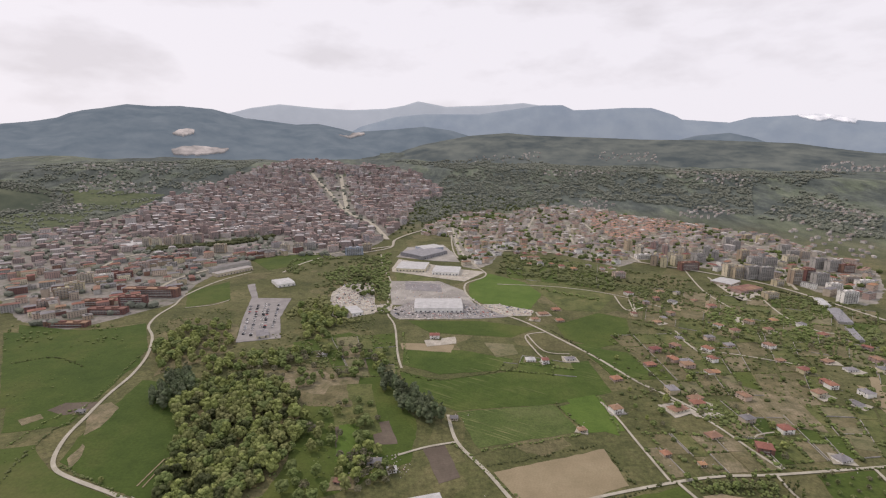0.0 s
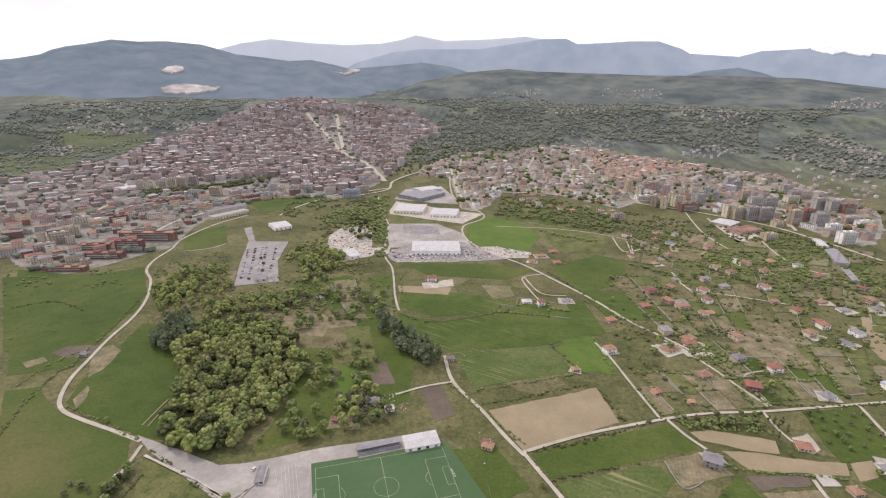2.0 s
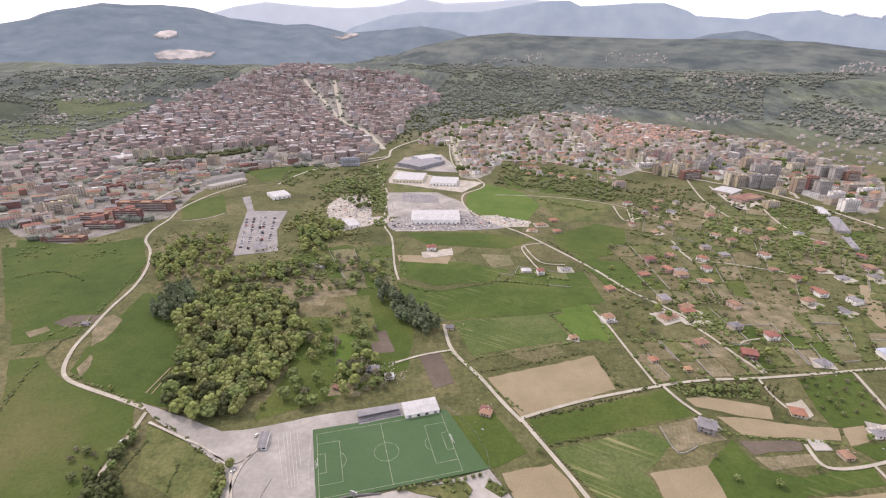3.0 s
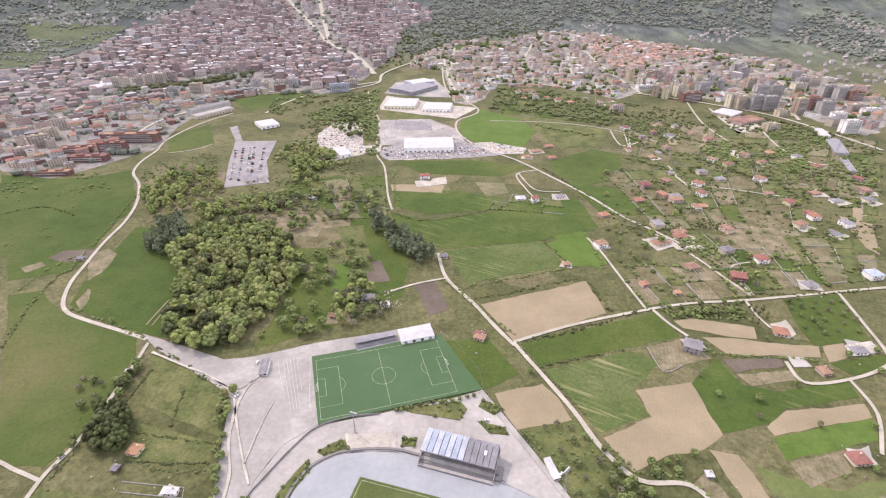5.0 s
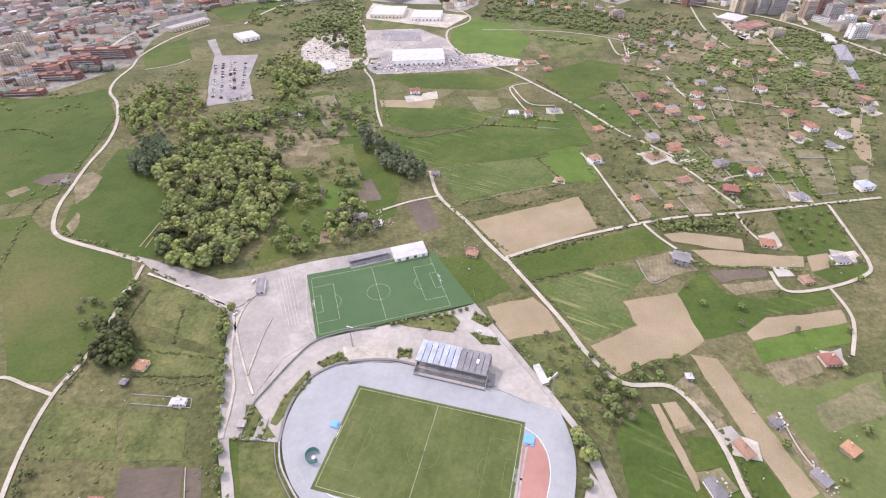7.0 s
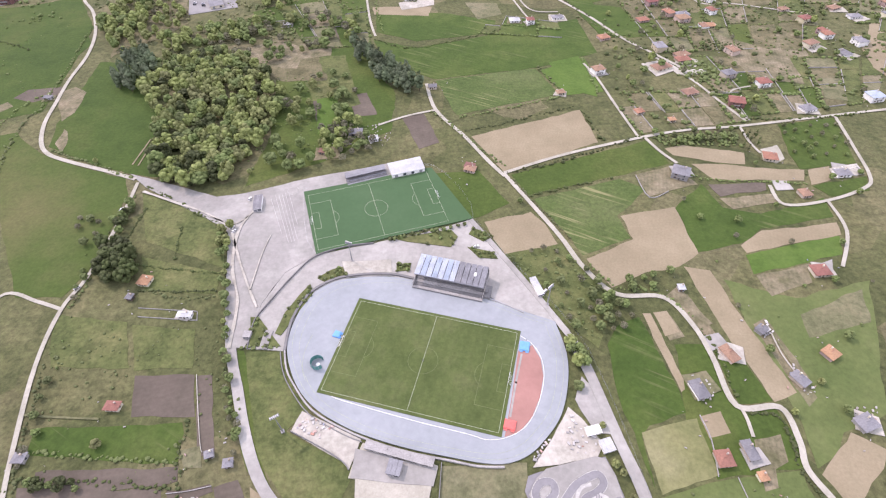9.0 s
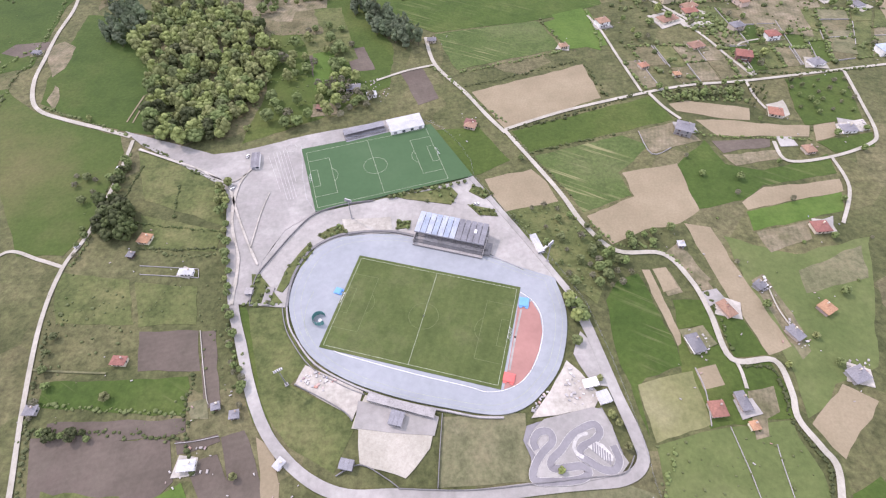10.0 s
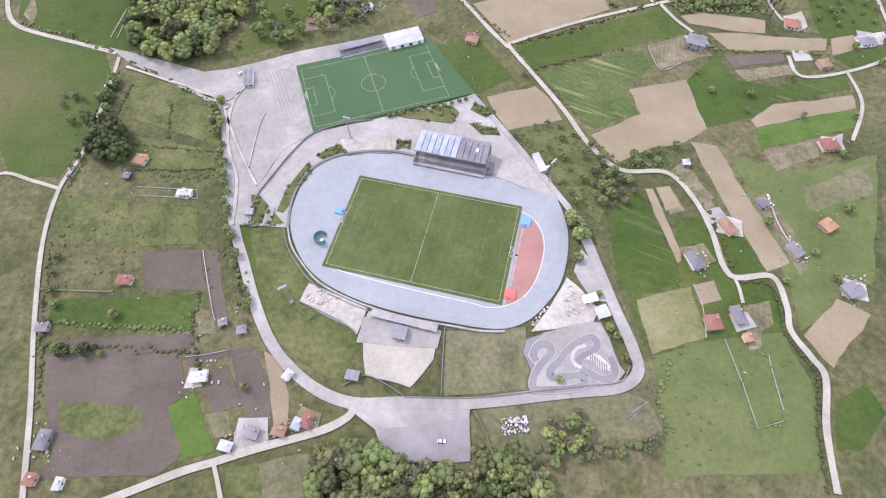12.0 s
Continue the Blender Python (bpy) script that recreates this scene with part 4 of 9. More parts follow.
yard([(-92.0, 215.8), (-58.9, 223.8), (-18.5, 235.6), (21.2, 250.6), (42.0, 216.7), (81.0, 149.1), (72.3, 156.0), (53.2, 164.3), (30.0, 177.2), (-17.4, 190.8), (-36.9, 195.1), (-64.1, 194.2), (-85.8, 182.0), (-97.2, 159.0), (-98.7, 135.7), (-122.0, 137.2), (-121.1, 171.5), (-111.5, 198.1)], FORE, "pale paving round the grandstand", z=0.3)
yard([(-52.4, 26.0), (12.6, 24.8), (11.9, -1.5), (-29.2, -1.3), (-35.1, 13.8)], YARD, "asphalt square before the stadium")
yard([(-79.3, 96.3), (-44.1, 80.2), (-48.5, 64.5), (-53.6, 68.4), (-83.3, 84.6)], PALE, "pale gravel terrace under the track")
yard([(-42.8, 78.7), (-1.8, 66.1), (-6.3, 49.2), (-17.9, 34.8), (-42.0, 42.2), (-44.9, 58.8), (-48.7, 59.5)], LANE, "pale concrete yard with a worn surface")
yard([(-46.3, 74.8), (-1.8, 65.1), (-4.2, 55.8), (-29.4, 57.9), (-47.5, 60.4)], YARD, "grey paving before the changing rooms", z=0.7)
yard([(71.2, 99.0), (77.9, 91.6), (87.1, 77.6), (82.8, 70.4), (47.9, 65.0), (64.3, 86.3)], PALE, "pale paved corner beside the track")
yard([(83.0, 117.8), (92.5, 102.9), (97.0, 81.8), (84.6, 83.2), (76.0, 102.6)], YARD, "dusty grey yard by the fence", z=0.45)
yard([(-67.3, 195.4), (-71.5, 208.4), (-37.0, 210.0), (-35.0, 196.1)], PALE, "pale concrete apron", z=0.7)
yard([(45.1, 61.2), (63.5, 66.0), (86.5, 70.4), (90.0, 61.6), (93.6, 45.2), (80.7, 35.6), (44.9, 32.4), (45.4, 44.6), (42.6, 53.5)], DARKLOT, "grey asphalt of a small kart circuit")
yard([(-328.3, 630.3), (-363.3, 735.5), (-393.8, 841.4), (-438.1, 924.7), (-426.4, 934.9), (-380.8, 840.1), (-320.4, 843.8), (-303.9, 740.9), (-270.1, 651.8)], ASPHALT, "asphalt car park with lanes", z=0.4)
yard([(-248.7, 880.3), (-181.6, 924.5), (-152.9, 774.7), (-195.3, 743.1), (-229.0, 784.3)], PALE, "pale junk yard with heaps", z=0.4)
yard([(-133.1, 782.2), (-91.9, 860.1), (1.3, 860.2), (71.7, 773.8), (24.7, 760.6), (-113.5, 750.8)], ASPHALT, "busy storage yard of the works", z=0.4)
yard([(-176.0, 1210.9), (-161.5, 1331.8), (-65.3, 1375.5), (-34.1, 1274.5), (-14.9, 1169.8), (-79.3, 1176.5)], YARD, "paved yard round the dark hall", z=0.35)
yard([(-170.2, 1091.6), (-167.2, 1187.0), (-6.1, 1094.2), (44.3, 1077.5), (-2.9, 991.3), (-75.3, 1021.4), (-165.9, 1061.6)], PALE, "pale dusty yard round two halls", z=0.35)
yard([(-161.1, 979.3), (-55.4, 987.5), (-4.6, 922.8), (16.3, 837.6), (-131.3, 820.9)], YARD, "paved works yard", z=0.36)
field([(-159.7, 1062.1), (-74.7, 1012.4), (-36.8, 959.7), (-142.6, 980.8)], ROUGH, "rough grass between works yards")
field([(-141.7, 916.4), (-45.2, 897.8), (-45.6, 862.9), (-134.8, 859.6)], DRY, "olive strip of dry grass by the works")
yard([(-126.3, 982.1), (-52.9, 962.6), (-45.7, 908.7), (-118.8, 918.2)], DARKLOT, "dark paved works yard", z=0.6)
yard([(324.6, 309.4), (350.1, 315.0), (349.2, 301.9), (321.8, 295.2)], PALE, "pale yard stacked with goods", z=0.4)
yard([(260.0, 203.6), (275.3, 207.6), (269.8, 196.3), (257.8, 191.1)], YARD, "pale paved court of the red-roofed house", z=0.4)
yard([(278.0, 335.8), (295.0, 342.4), (293.2, 321.8), (283.8, 317.0), (276.2, 320.6)], LANE, "pale gravel court of the orange-roofed house", z=0.4)
yard([(-34.0, 14.1), (12.2, 19.1), (12.1, -1.3), (-28.7, -1.1)], ASPHALT, "darker asphalt of the lower square", z=0.75)
road([(15.1, 22.7), (20.3, 11.2), (24.5, -2.8)], 1.8, DRY, "faint dirt path down the bank")
road([(206.3, 147.0), (206.3, 131.8), (208.8, 119.7)], 1.4, LANE, "pale path along a garden strip")

# ---- stadium ----
def strip(vs, fs, pts, w, z, h=0.03):
    """Adds a painted stripe along points to lists of corners and faces."""
    for a, b in zip(pts, pts[1:]):
        a, b = Vector(a), Vector(b)
        d = (b - a).normalized() * w / 2
        s = Vector((-d.y, d.x))
        k = len(vs)
        for p in (a - d - s, b + d - s, b + d + s, a - d + s):
            vs.append((p.x, p.y, z + h))
        fs.append((k, k + 1, k + 2, k + 3))


def line_part(pts, w, z, parent, name="line", mat=None):
    vs, fs = [], []
    strip(vs, fs, pts, w, z)
    return piece(name, mesh(name, vs, fs, [mat or LINE]), parent)


def ring(cx, cy, r, a0, a1, n=28):
    return [(cx + r * math.cos(radians(a0 + (a1 - a0) * i / n)), cy + r * math.sin(radians(a0 + (a1 - a0) * i / n))) for i in range(n + 1)]


def pitch(at, length, width, mat, label, outline=None, lines=0.22, paint=None):
    """A football pitch: turf and each painted line."""
    faded = FADED if paint else None
    e = holder("football_pitch", at, label, "football pitch")
    L, W = length / 2, width / 2
    rim = outline or [(-L - 2, -W - 2), (L + 2, -W - 2), (L + 2, W + 2), (-L - 2, W + 2)]
    piece("turf", slab("turf", rim, 0.0, mat, 1.0), e)
    for a in ([(-L, -W), (L, -W)], [(-L, W), (L, W)], [(-L, -W), (-L, W)], [(L, -W), (L, W)], [(0, -W), (0, W)]):
        line_part(a, lines, 0.0, e, "line", paint)
    line_part(ring(0, 0, 9.15, 0, 360, 40), lines, 0.0, e, "centre_circle", faded)
    line_part(ring(0, 0, 0.4, 0, 360, 10), 0.4, 0.0, e, "centre_spot", paint)
    for s in (-1, 1):
        line_part([(s * L, -20.2), (s * (L - 16.5), -20.2), (s * (L - 16.5), 20.2), (s * L, 20.2)], lines, 0.0, e, "penalty_area", faded)
        line_part([(s * L, -9.2), (s * (L - 5.5), -9.2), (s * (L - 5.5), 9.2), (s * L, 9.2)], lines, 0.0, e, "goal_area", faded)
        arc = ring(s * (L - 11), 0, 9.15, -53, 53, 16) if s < 0 else ring(s * (L - 11), 0, 9.15, 127, 233, 16)
        line_part(arc, lines, 0.0, e, "penalty_arc", faded)
    return e


def tube(vs, fs, a, b, r, n=6):
    a, b = Vector(a), Vector(b)
    d = (b - a).normalized()
    u = d.orthogonal().normalized()
    v = d.cross(u)
    k = len(vs)
    for p in (a, b):
        for i in range(n):
            t = 2 * math.pi * i / n
            vs.append(p + r * (math.cos(t) * u + math.sin(t) * v))
    fs += [(k + i, k + (i + 1) % n, k + n + (i + 1) % n, k + n + i) for i in range(n)]
    fs += [tuple(k + i for i in reversed(range(n))), tuple(k + n + i for i in range(n))]


def rod(name, a, b, r, mat, parent, n=6):
    vs, fs = [], []
    tube(vs, fs, a, b, r, n)
    return piece(name, mesh(name, vs, fs, [mat]), parent)


def goal(at):
    e = holder("football_goal", at, "white football goal with a sagging net", "goal", "goals on the pitches")
    for y in (-3.66, 3.66):
        rod("post", (0, y, 0), (0, y, 2.44), 0.09, WHITE, e)
        rod("stay", (0, y, 2.44), (-2, y, 0), 0.05, WHITE, e)
    rod("crossbar", (0, -3.75, 2.44), (0, 3.75, 2.44), 0.09, WHITE, e)
    vs, fs = [], []
    for i in range(19):
        y = -3.66 + 7.32 * i / 18
        tube(vs, fs, (0, y, 2.4), (-2, y, 0.03), 0.015, 3)
    for i in range(7):
        t = i / 6
        tube(vs, fs, (-2 * t, -3.66, 2.4 * (1 - t)), (-2 * t, 3.66, 2.4 * (1 - t)), 0.015, 3)
    piece("net", mesh("net", vs, fs, [WHITE]), e)
    return e


def laid(corners, z):
    """The pose of a level rectangle whose corners are given from its far left, clockwise."""
    c = [Vector(p) for p in corners]
    mid = sum(c, Vector((0, 0))) / 4
    d = (c[1] - c[0]) + (c[2] - c[3])
    side = (c[0] - c[3]) + (c[1] - c[2])
    turn = 0.5 * (math.atan2(d.y, d.x) + math.atan2(-side.x, side.y))
    return pose(mid.x, mid.y, z, 0, 0, math.degrees(turn)), d.length / 2, side.length / 2


MAIN, MAIN_L, MAIN_W = laid([(-55.7, 175.1), (47.3, 146.0), (30.6, 82.4), (-68.5, 109.6)], 1.12)
pitch(MAIN, MAIN_L, MAIN_W, TURF, "worn natural grass football pitch with faded white lines", paint=LINE)
SIDE, SIDE_L, SIDE_W = laid([(-109.7, 280.1), (-14.8, 307.6), (5.2, 248.4), (-91.0, 220.4)], 0.98)
turf_rim = [tuple((SIDE.inverted() @ Vector((*p, 0)))[:2]) for p in [(-114.0, 284.3), (-10.2, 314.4), (23.0, 251.8), (-92.0, 215.8)]]
pitch(SIDE, SIDE_L, SIDE_W, SYNTH, "green synthetic football pitch with white lines", turf_rim)
for base, half in ((MAIN, MAIN_L / 2), (SIDE, SIDE_L / 2)):
    goal(base @ pose(-half, 0, 0, 0, 0, 0))
    goal(base @ pose(half, 0, 0, 0, 0, 180))
OVAL = smooth([(-96.3, 136.3), (-96.1, 156.8), (-89.6, 177.1), (-77.0, 188.6), (-62.1, 193.2), (-36.9, 194.2), (-15.4, 189.8), (5.7, 184.2), (28.9, 176.7), (53.2, 164.3), (71.3, 156.8), (73.0, 153.1), (76.2, 133.3), (74.0, 113.9), (66.7, 93.2), (53.8, 77.4), (43.7, 70.1), (32.5, 66.9), (20.1, 67.6), (4.5, 70.5), (-14.5, 74.3), (-33.8, 79.6), (-53.7, 87.1), (-73.0, 98.6), (-86.8, 114.0)], 6, True)
tagged(piece("track", slab("track", OVAL, 0.92, TRACK, 1.2)), "blue-grey running track round the football pitch", "running track", kind="structure")
tagged(piece("track", slab("red_surface", [(46.8, 134.5), (55.9, 138.6), (59.8, 129.1), (60.0, 117.4), (56.3, 104.1), (50.3, 92.0), (42.5, 83.8), (34.3, 81.1), (39.6, 102.2)], 0.99, REDTRACK, 0.4)), "red synthetic surface behind the goal line", "running track", kind="structure")
lanes = holder("lane_marking", pose(0, 0, 0), "faint white lane lines painted on the track", "lane marking", kind="structure")
for k in (0.80, 0.86, 0.915, 0.965):
    mid = sum(OVAL, Vector((0, 0))) / len(OVAL)
    loop = [mid + (p - mid) * k for p in OVAL]
    if k > 0.9:
        line_part([tuple(p) for p in loop] + [tuple(loop[0])], 0.16, 0.93, lanes)
line_part([tuple(p) for p in smooth([(-68.5, 109.2), (-62.0, 104.3), (-44.8, 98.8), (-14.8, 90.2), (14.3, 82.8), (24.4, 79.7), (34.9, 80.7), (44.9, 85.8), (52.2, 94.8), (57.2, 105.9), (60.3, 117.4), (60.4, 128.4), (56.3, 139.0), (47.4, 146.8)], 5)], 0.35, 0.99, lanes, "inner_kerb", WHITE)
line_part([tuple(p) for p in [(48.6, 132.1), (43.4, 113.5), (38.4, 93.0)]], 1.2, 1.0, lanes, "runway", YARD)
line_part([tuple(p) for p in smooth([(-82.3, 146.8), (-84.9, 135.7), (-84.3, 123.7), (-80.8, 114.9)], 5)], 0.2, 0.93, lanes)


def low_wall(pts, height, thick, mat, label, name="boundary_wall", category="wall", z=0.2, bend=True):
    line = smooth(pts, 4) if bend else [Vector(p) for p in pts]
    vs, fs = [], []
    n = len(line)
    for i, p in enumerate(line):
        a, b = line[max(i - 1, 0)], line[min(i + 1, n - 1)]
        d = (b - a).normalized()
        s = Vector((-d.y, d.x)) * thick / 2
        for q, h in ((p - s, z - 0.5), (p - s, z + height), (p + s, z + height), (p + s, z - 0.5)):
            vs.append((q.x, q.y, h))
    for i in range(n - 1):
        k = 4 * i
        fs += [(k, k + 4, k + 5, k + 1), (k + 1, k + 5, k + 6, k + 2), (k + 2, k + 6, k + 7, k + 3)]
    fs += [(0, 1, 2, 3), (4 * n - 1, 4 * n - 2, 4 * n - 3, 4 * n - 4)]
    return tagged(piece(name, mesh(name, vs, fs, [mat])), label, category, kind="structure")


def fence(pts, height, label, step=4.0, mat=None):
    """Posts and rails with the wires between them."""
    e = holder("fence", pose(0, 0, 0), label, "fence", "fences round the stadium")
    line = smooth(pts, 4)
    length, last = 0.0, None
    vs, fs = [], []
    for a, b in zip(line, line[1:]):
        for h in (0.35, 0.68, 1.0):
            tube(vs, fs, (a.x, a.y, 0.6 + h * height), (b.x, b.y, 0.6 + h * height), 0.03, 3)
        if last is None or (a - last).length > step:
            rod("post", (a.x, a.y, 0.4), (a.x, a.y, 0.7 + height), 0.07, mat or STEEL, e, 5)
            last = a
    piece("wire", mesh("wire", vs, fs, [mat or STEEL]), e)
    return e


low_wall([(-121.3, 137.1), (-122.0, 157.6), (-115.0, 174.6), (-103.5, 197.5), (-91.7, 213.7), (-71.0, 222.8), (-50.9, 226.1)], 1.6, 0.5, DARK_CONCRETE, "dark concrete wall curving between forecourt and stadium")
low_wall([(-97.6, 135.6), (-97.8, 157.7), (-91.0, 178.6), (-78.1, 190.5), (-62.3, 195.6), (-37.0, 196.6), (-17.4, 191.7)], 1.4, 1.6, DARK_CONCRETE, "low dark concrete terrace round the track")
low_wall([(-97.6, 135.6), (-94.0, 123.4), (-87.6, 112.9), (-73.7, 96.8), (-53.6, 85.4), (-33.7, 77.6), (-14.4, 72.3), (4.5, 68.6), (20.0, 65.6), (33.1, 65.3)], 1.2, 1.0, CONCRETE, "grey concrete edge terrace round the track")
low_wall([(-100.5, 135.8), (-96.3, 122.8), (-89.8, 111.5), (-75.4, 94.8), (-54.6, 83.1), (-43.4, 78.7)], 0.7, 0.6, DARK_CONCRETE, "lower dark concrete step below the track")
low_wall([(28.8, 175.3), (42.6, 169.1), (53.1, 163.0)], 1.1, 0.5, CONCRETE, "low concrete wall beside the stand")
low_wall([(-83.3, 84.6), (-65.5, 75.8), (-52.6, 68.4), (-48.5, 63.8)], 1.4, 0.5, DARK_CONCRETE, "retaining wall of the gravel terrace")
low_wall([(0.1, 67.7), (-1.1, 49.1), (-2.0, 30.1)], 1.4, 0.4, DARK_CONCRETE, "concrete wall between two lots")
low_wall([(-21.6, 30.0), (12.8, 29.2), (44.8, 31.9), (74.2, 34.9), (91.4, 36.9), (98.3, 45.3)], 1.3, 0.4, DARK_CONCRETE, "concrete wall along the road")
low_wall([(-53.6, 35.9), (-41.9, 41.4), (-28.2, 34.9), (-21.6, 30.5)], 1.2, 0.4, DARK_CONCRETE, "low wall of the yard")
fence([(23.4, 251.8), (44.0, 216.2), (61.2, 188.6), (78.3, 160.4), (89.7, 135.7)], 2.2, "wire fence on steel posts beside the stadium")
fence([(89.7, 135.7), (96.4, 106.6), (101.2, 78.6), (104.9, 49.8), (105.6, 32.7), (108.4, 14.8)], 2.0, "wire fence on steel posts along the road")
fence([(-114.2, 285.5), (-65.6, 297.9), (-10.3, 315.8), (23.4, 251.8), (-34.9, 232.3), (-91.8, 214.8), (-114.2, 285.5)], 3.0, "tall wire fence round the synthetic pitch", 5.0)


def mast(at, height, label):
    e = holder("floodlight_mast", at, label, "floodlight", "floodlight masts round the pitch")
    vs, fs = [], []
    k = 10
    for z, r in ((0, 0.45), (height * 0.5, 0.33), (height, 0.2)):
        vs += [(r * math.cos(2 * math.pi * i / k), r * math.sin(2 * math.pi * i / k), z) for i in range(k)]
    fs += [(j * k + i, j * k + (i + 1) % k, (j + 1) * k + (i + 1) % k, (j + 1) * k + i) for j in range(2) for i in range(k)]
    piece("pole", mesh("pole", vs, fs, [STEEL]), e)
    piece("base_block", block_mesh("base_block", [(-1, 1, -1, 1, -0.4, 0.5)], [CONCRETE]), e)
    piece("platform", block_mesh("platform", [(-2.6, 2.6, -0.5, 0.5, height - 0.2, height), (-2.6, 2.6, -0.1, 0.1, height, height + 1.7)], [STEEL]), e)
    for r in range(2):
        for c in range(5):
            piece("lamp", block_mesh("lamp", [(-2.3 + c, -1.7 + c, -0.75, -0.2, height + 0.2 + 0.8 * r, height + 0.75 + 0.8 * r)], [WHITE]), e)
    return e


for p, turn in zip([(-64.8, 209.1), (-87.8, 84.7), (69.3, 169.9)], (160, 30, 225)):
    mast(pose(*p, 0.6, 0, 0, turn), 18.0, "tall grey steel floodlight mast with two lamp rows")


def pylon(at):
    e = holder("power_pylon", at, "pale lattice steel power pylon in the grass", "pylon")
    vs, fs = [], []
    h = 24.0
    for sx in (-1, 1):
        for sy in (-1, 1):
            tube(vs, fs, (2.2 * sx, 2.2 * sy, 0), (0.4 * sx, 0.4 * sy, h), 0.09, 4)
    for i in range(8):
        a, b = h * i / 8, h * (i + 1) / 8
        wa, wb = 2.2 - 1.8 * i / 8, 2.2 - 1.8 * (i + 1) / 8
        for s in (-1, 1):
            tube(vs, fs, (-wa, s * wa, a), (wb, s * wb, b), 0.05, 3)
            tube(vs, fs, (wa, s * wa, a), (-wb, s * wb, b), 0.05, 3)
            tube(vs, fs, (s * wa, -wa, a), (s * wb, wb, b), 0.05, 3)
            tube(vs, fs, (s * wa, wa, a), (s * wb, -wb, b), 0.05, 3)
    piece("lattice", mesh("lattice", vs, fs, [STEEL]), e)
    for z in (17.0, 20.0, 23.0):
        rod("cross_arm", (-3.5, 0, z), (3.5, 0, z), 0.12, STEEL, e)
    return e


pylon(pose(*[(92.3, 19.5)][0], 0.2, 0, 0, 30))
pylon(pose(*[(617.4, 786.0)][0], 0.2, 0, 0, 10))


PALE_BLUE = coat("pale_blue_sheet", (0.44, 0.48, 0.535), stain=0.35, rough=0.5)


def grandstand():
    c = [Vector(p) for p in [(-15.6, 206.1), (31.8, 194.0), (28.0, 176.2), (-17.9, 189.7)]]
    mid = sum(c, Vector((0, 0))) / 4
    along = ((c[1] - c[0]) + (c[2] - c[3])) / 2
    L = along.length
    D = ((c[0] - c[3]).length + (c[1] - c[2]).length) / 2
    at = pose(mid.x, mid.y, 0.6, 0, 0, math.degrees(math.atan2(along.y, along.x)))
    e = holder("grandstand", at, "concrete grandstand under a ribbed blue and grey metal roof", "grandstand")
    x0, y0 = -L / 2, -D / 2
    for k in range(12):
        a, b = x0 + L * k / 12, x0 + L * (k + 1) / 12 - 0.45
        n = 6
        prof = []
        for i in range(n):
            prof += [(a + (b - a) * (i + q) / n, h) for q, h in ((0.0, 0.0), (0.5, 0.0), (0.6, 0.14), (0.9, 0.14))]
        prof.append((b, 0.0))
        vs = [q for x, h in prof for q in ((x, y0, 9.2 + h), (x, -y0, 10.6 + h))]
        fs = [(2 * i, 2 * i + 2, 2 * i + 3, 2 * i + 1) for i in range(len(prof) - 1)]
        piece("roof_sheet", mesh("roof_sheet", vs, fs, [(BLUE_SHEET if k % 2 else PALE_BLUE) if k < 7 else GREY_SHEET]), e, "blue-grey metal roof sheet" if k < 7 else "dull grey metal roof sheet")
        piece("roof_beam", block_mesh("roof_beam", [(b, b + 0.25, y0, -y0, 8.3, 9.1)], [DARK_CONCRETE]), e)
    piece("fascia", block_mesh("fascia", [(x0, -x0, y0 - 0.2, y0, 8.4, 9.4)], [GREY_SHEET]), e)
    for k in range(9):
        x = x0 + 0.5 + (L - 1) * k / 8
        piece("column", block_mesh("column", [(x - 0.25, x + 0.25, -y0 - 1.6, -y0 - 1.0, 0, 10.2)], [CONCRETE]), e)
    for r in range(8):
        piece("terrace_step", block_mesh("terrace_step", [(x0, -x0, y0 - 5 + 2.3 * r, -y0 - 1, 0.3 + 0.62 * r, 0.92 + 0.62 * r)], [DARK_CONCRETE if r % 2 else CONCRETE]), e)
    piece("back_wall", block_mesh("back_wall", [(x0, -x0, -y0 - 0.9, -y0 - 0.5, -0.5, 8.0)], [CONCRETE]), e)
    for s in (-1, 1):
        piece("side_wall", block_mesh("side_wall", [(s * -x0 - 0.2, s * -x0 + 0.2, y0 - 4, -y0 - 0.5, -0.5, 4.5)], [CONCRETE]), e)
    piece("front_wall", block_mesh("front_wall", [(x0, -x0, y0 - 5.4, y0 - 5.1, -0.5, 1.4)], [DARK_CONCRETE]), e)
    piece("stair_block", block_mesh("stair_block", [(-x0 + 0.3, -x0 + 4.5, y0 - 2, y0 + 8, -0.5, 2.6), (-x0 + 0.3, -x0 + 2.4, y0 + 1, y0 + 6, 2.6, 4.4)], [DARK_CONCRETE]), e)
    piece("roof_vent", block_mesh("roof_vent", [(L * 0.32, L * 0.32 + 1.6, -1.5, 1.5, 9.8, 10.9)], [WHITE]), e, "white vent box on the roof")
    return e


grandstand()


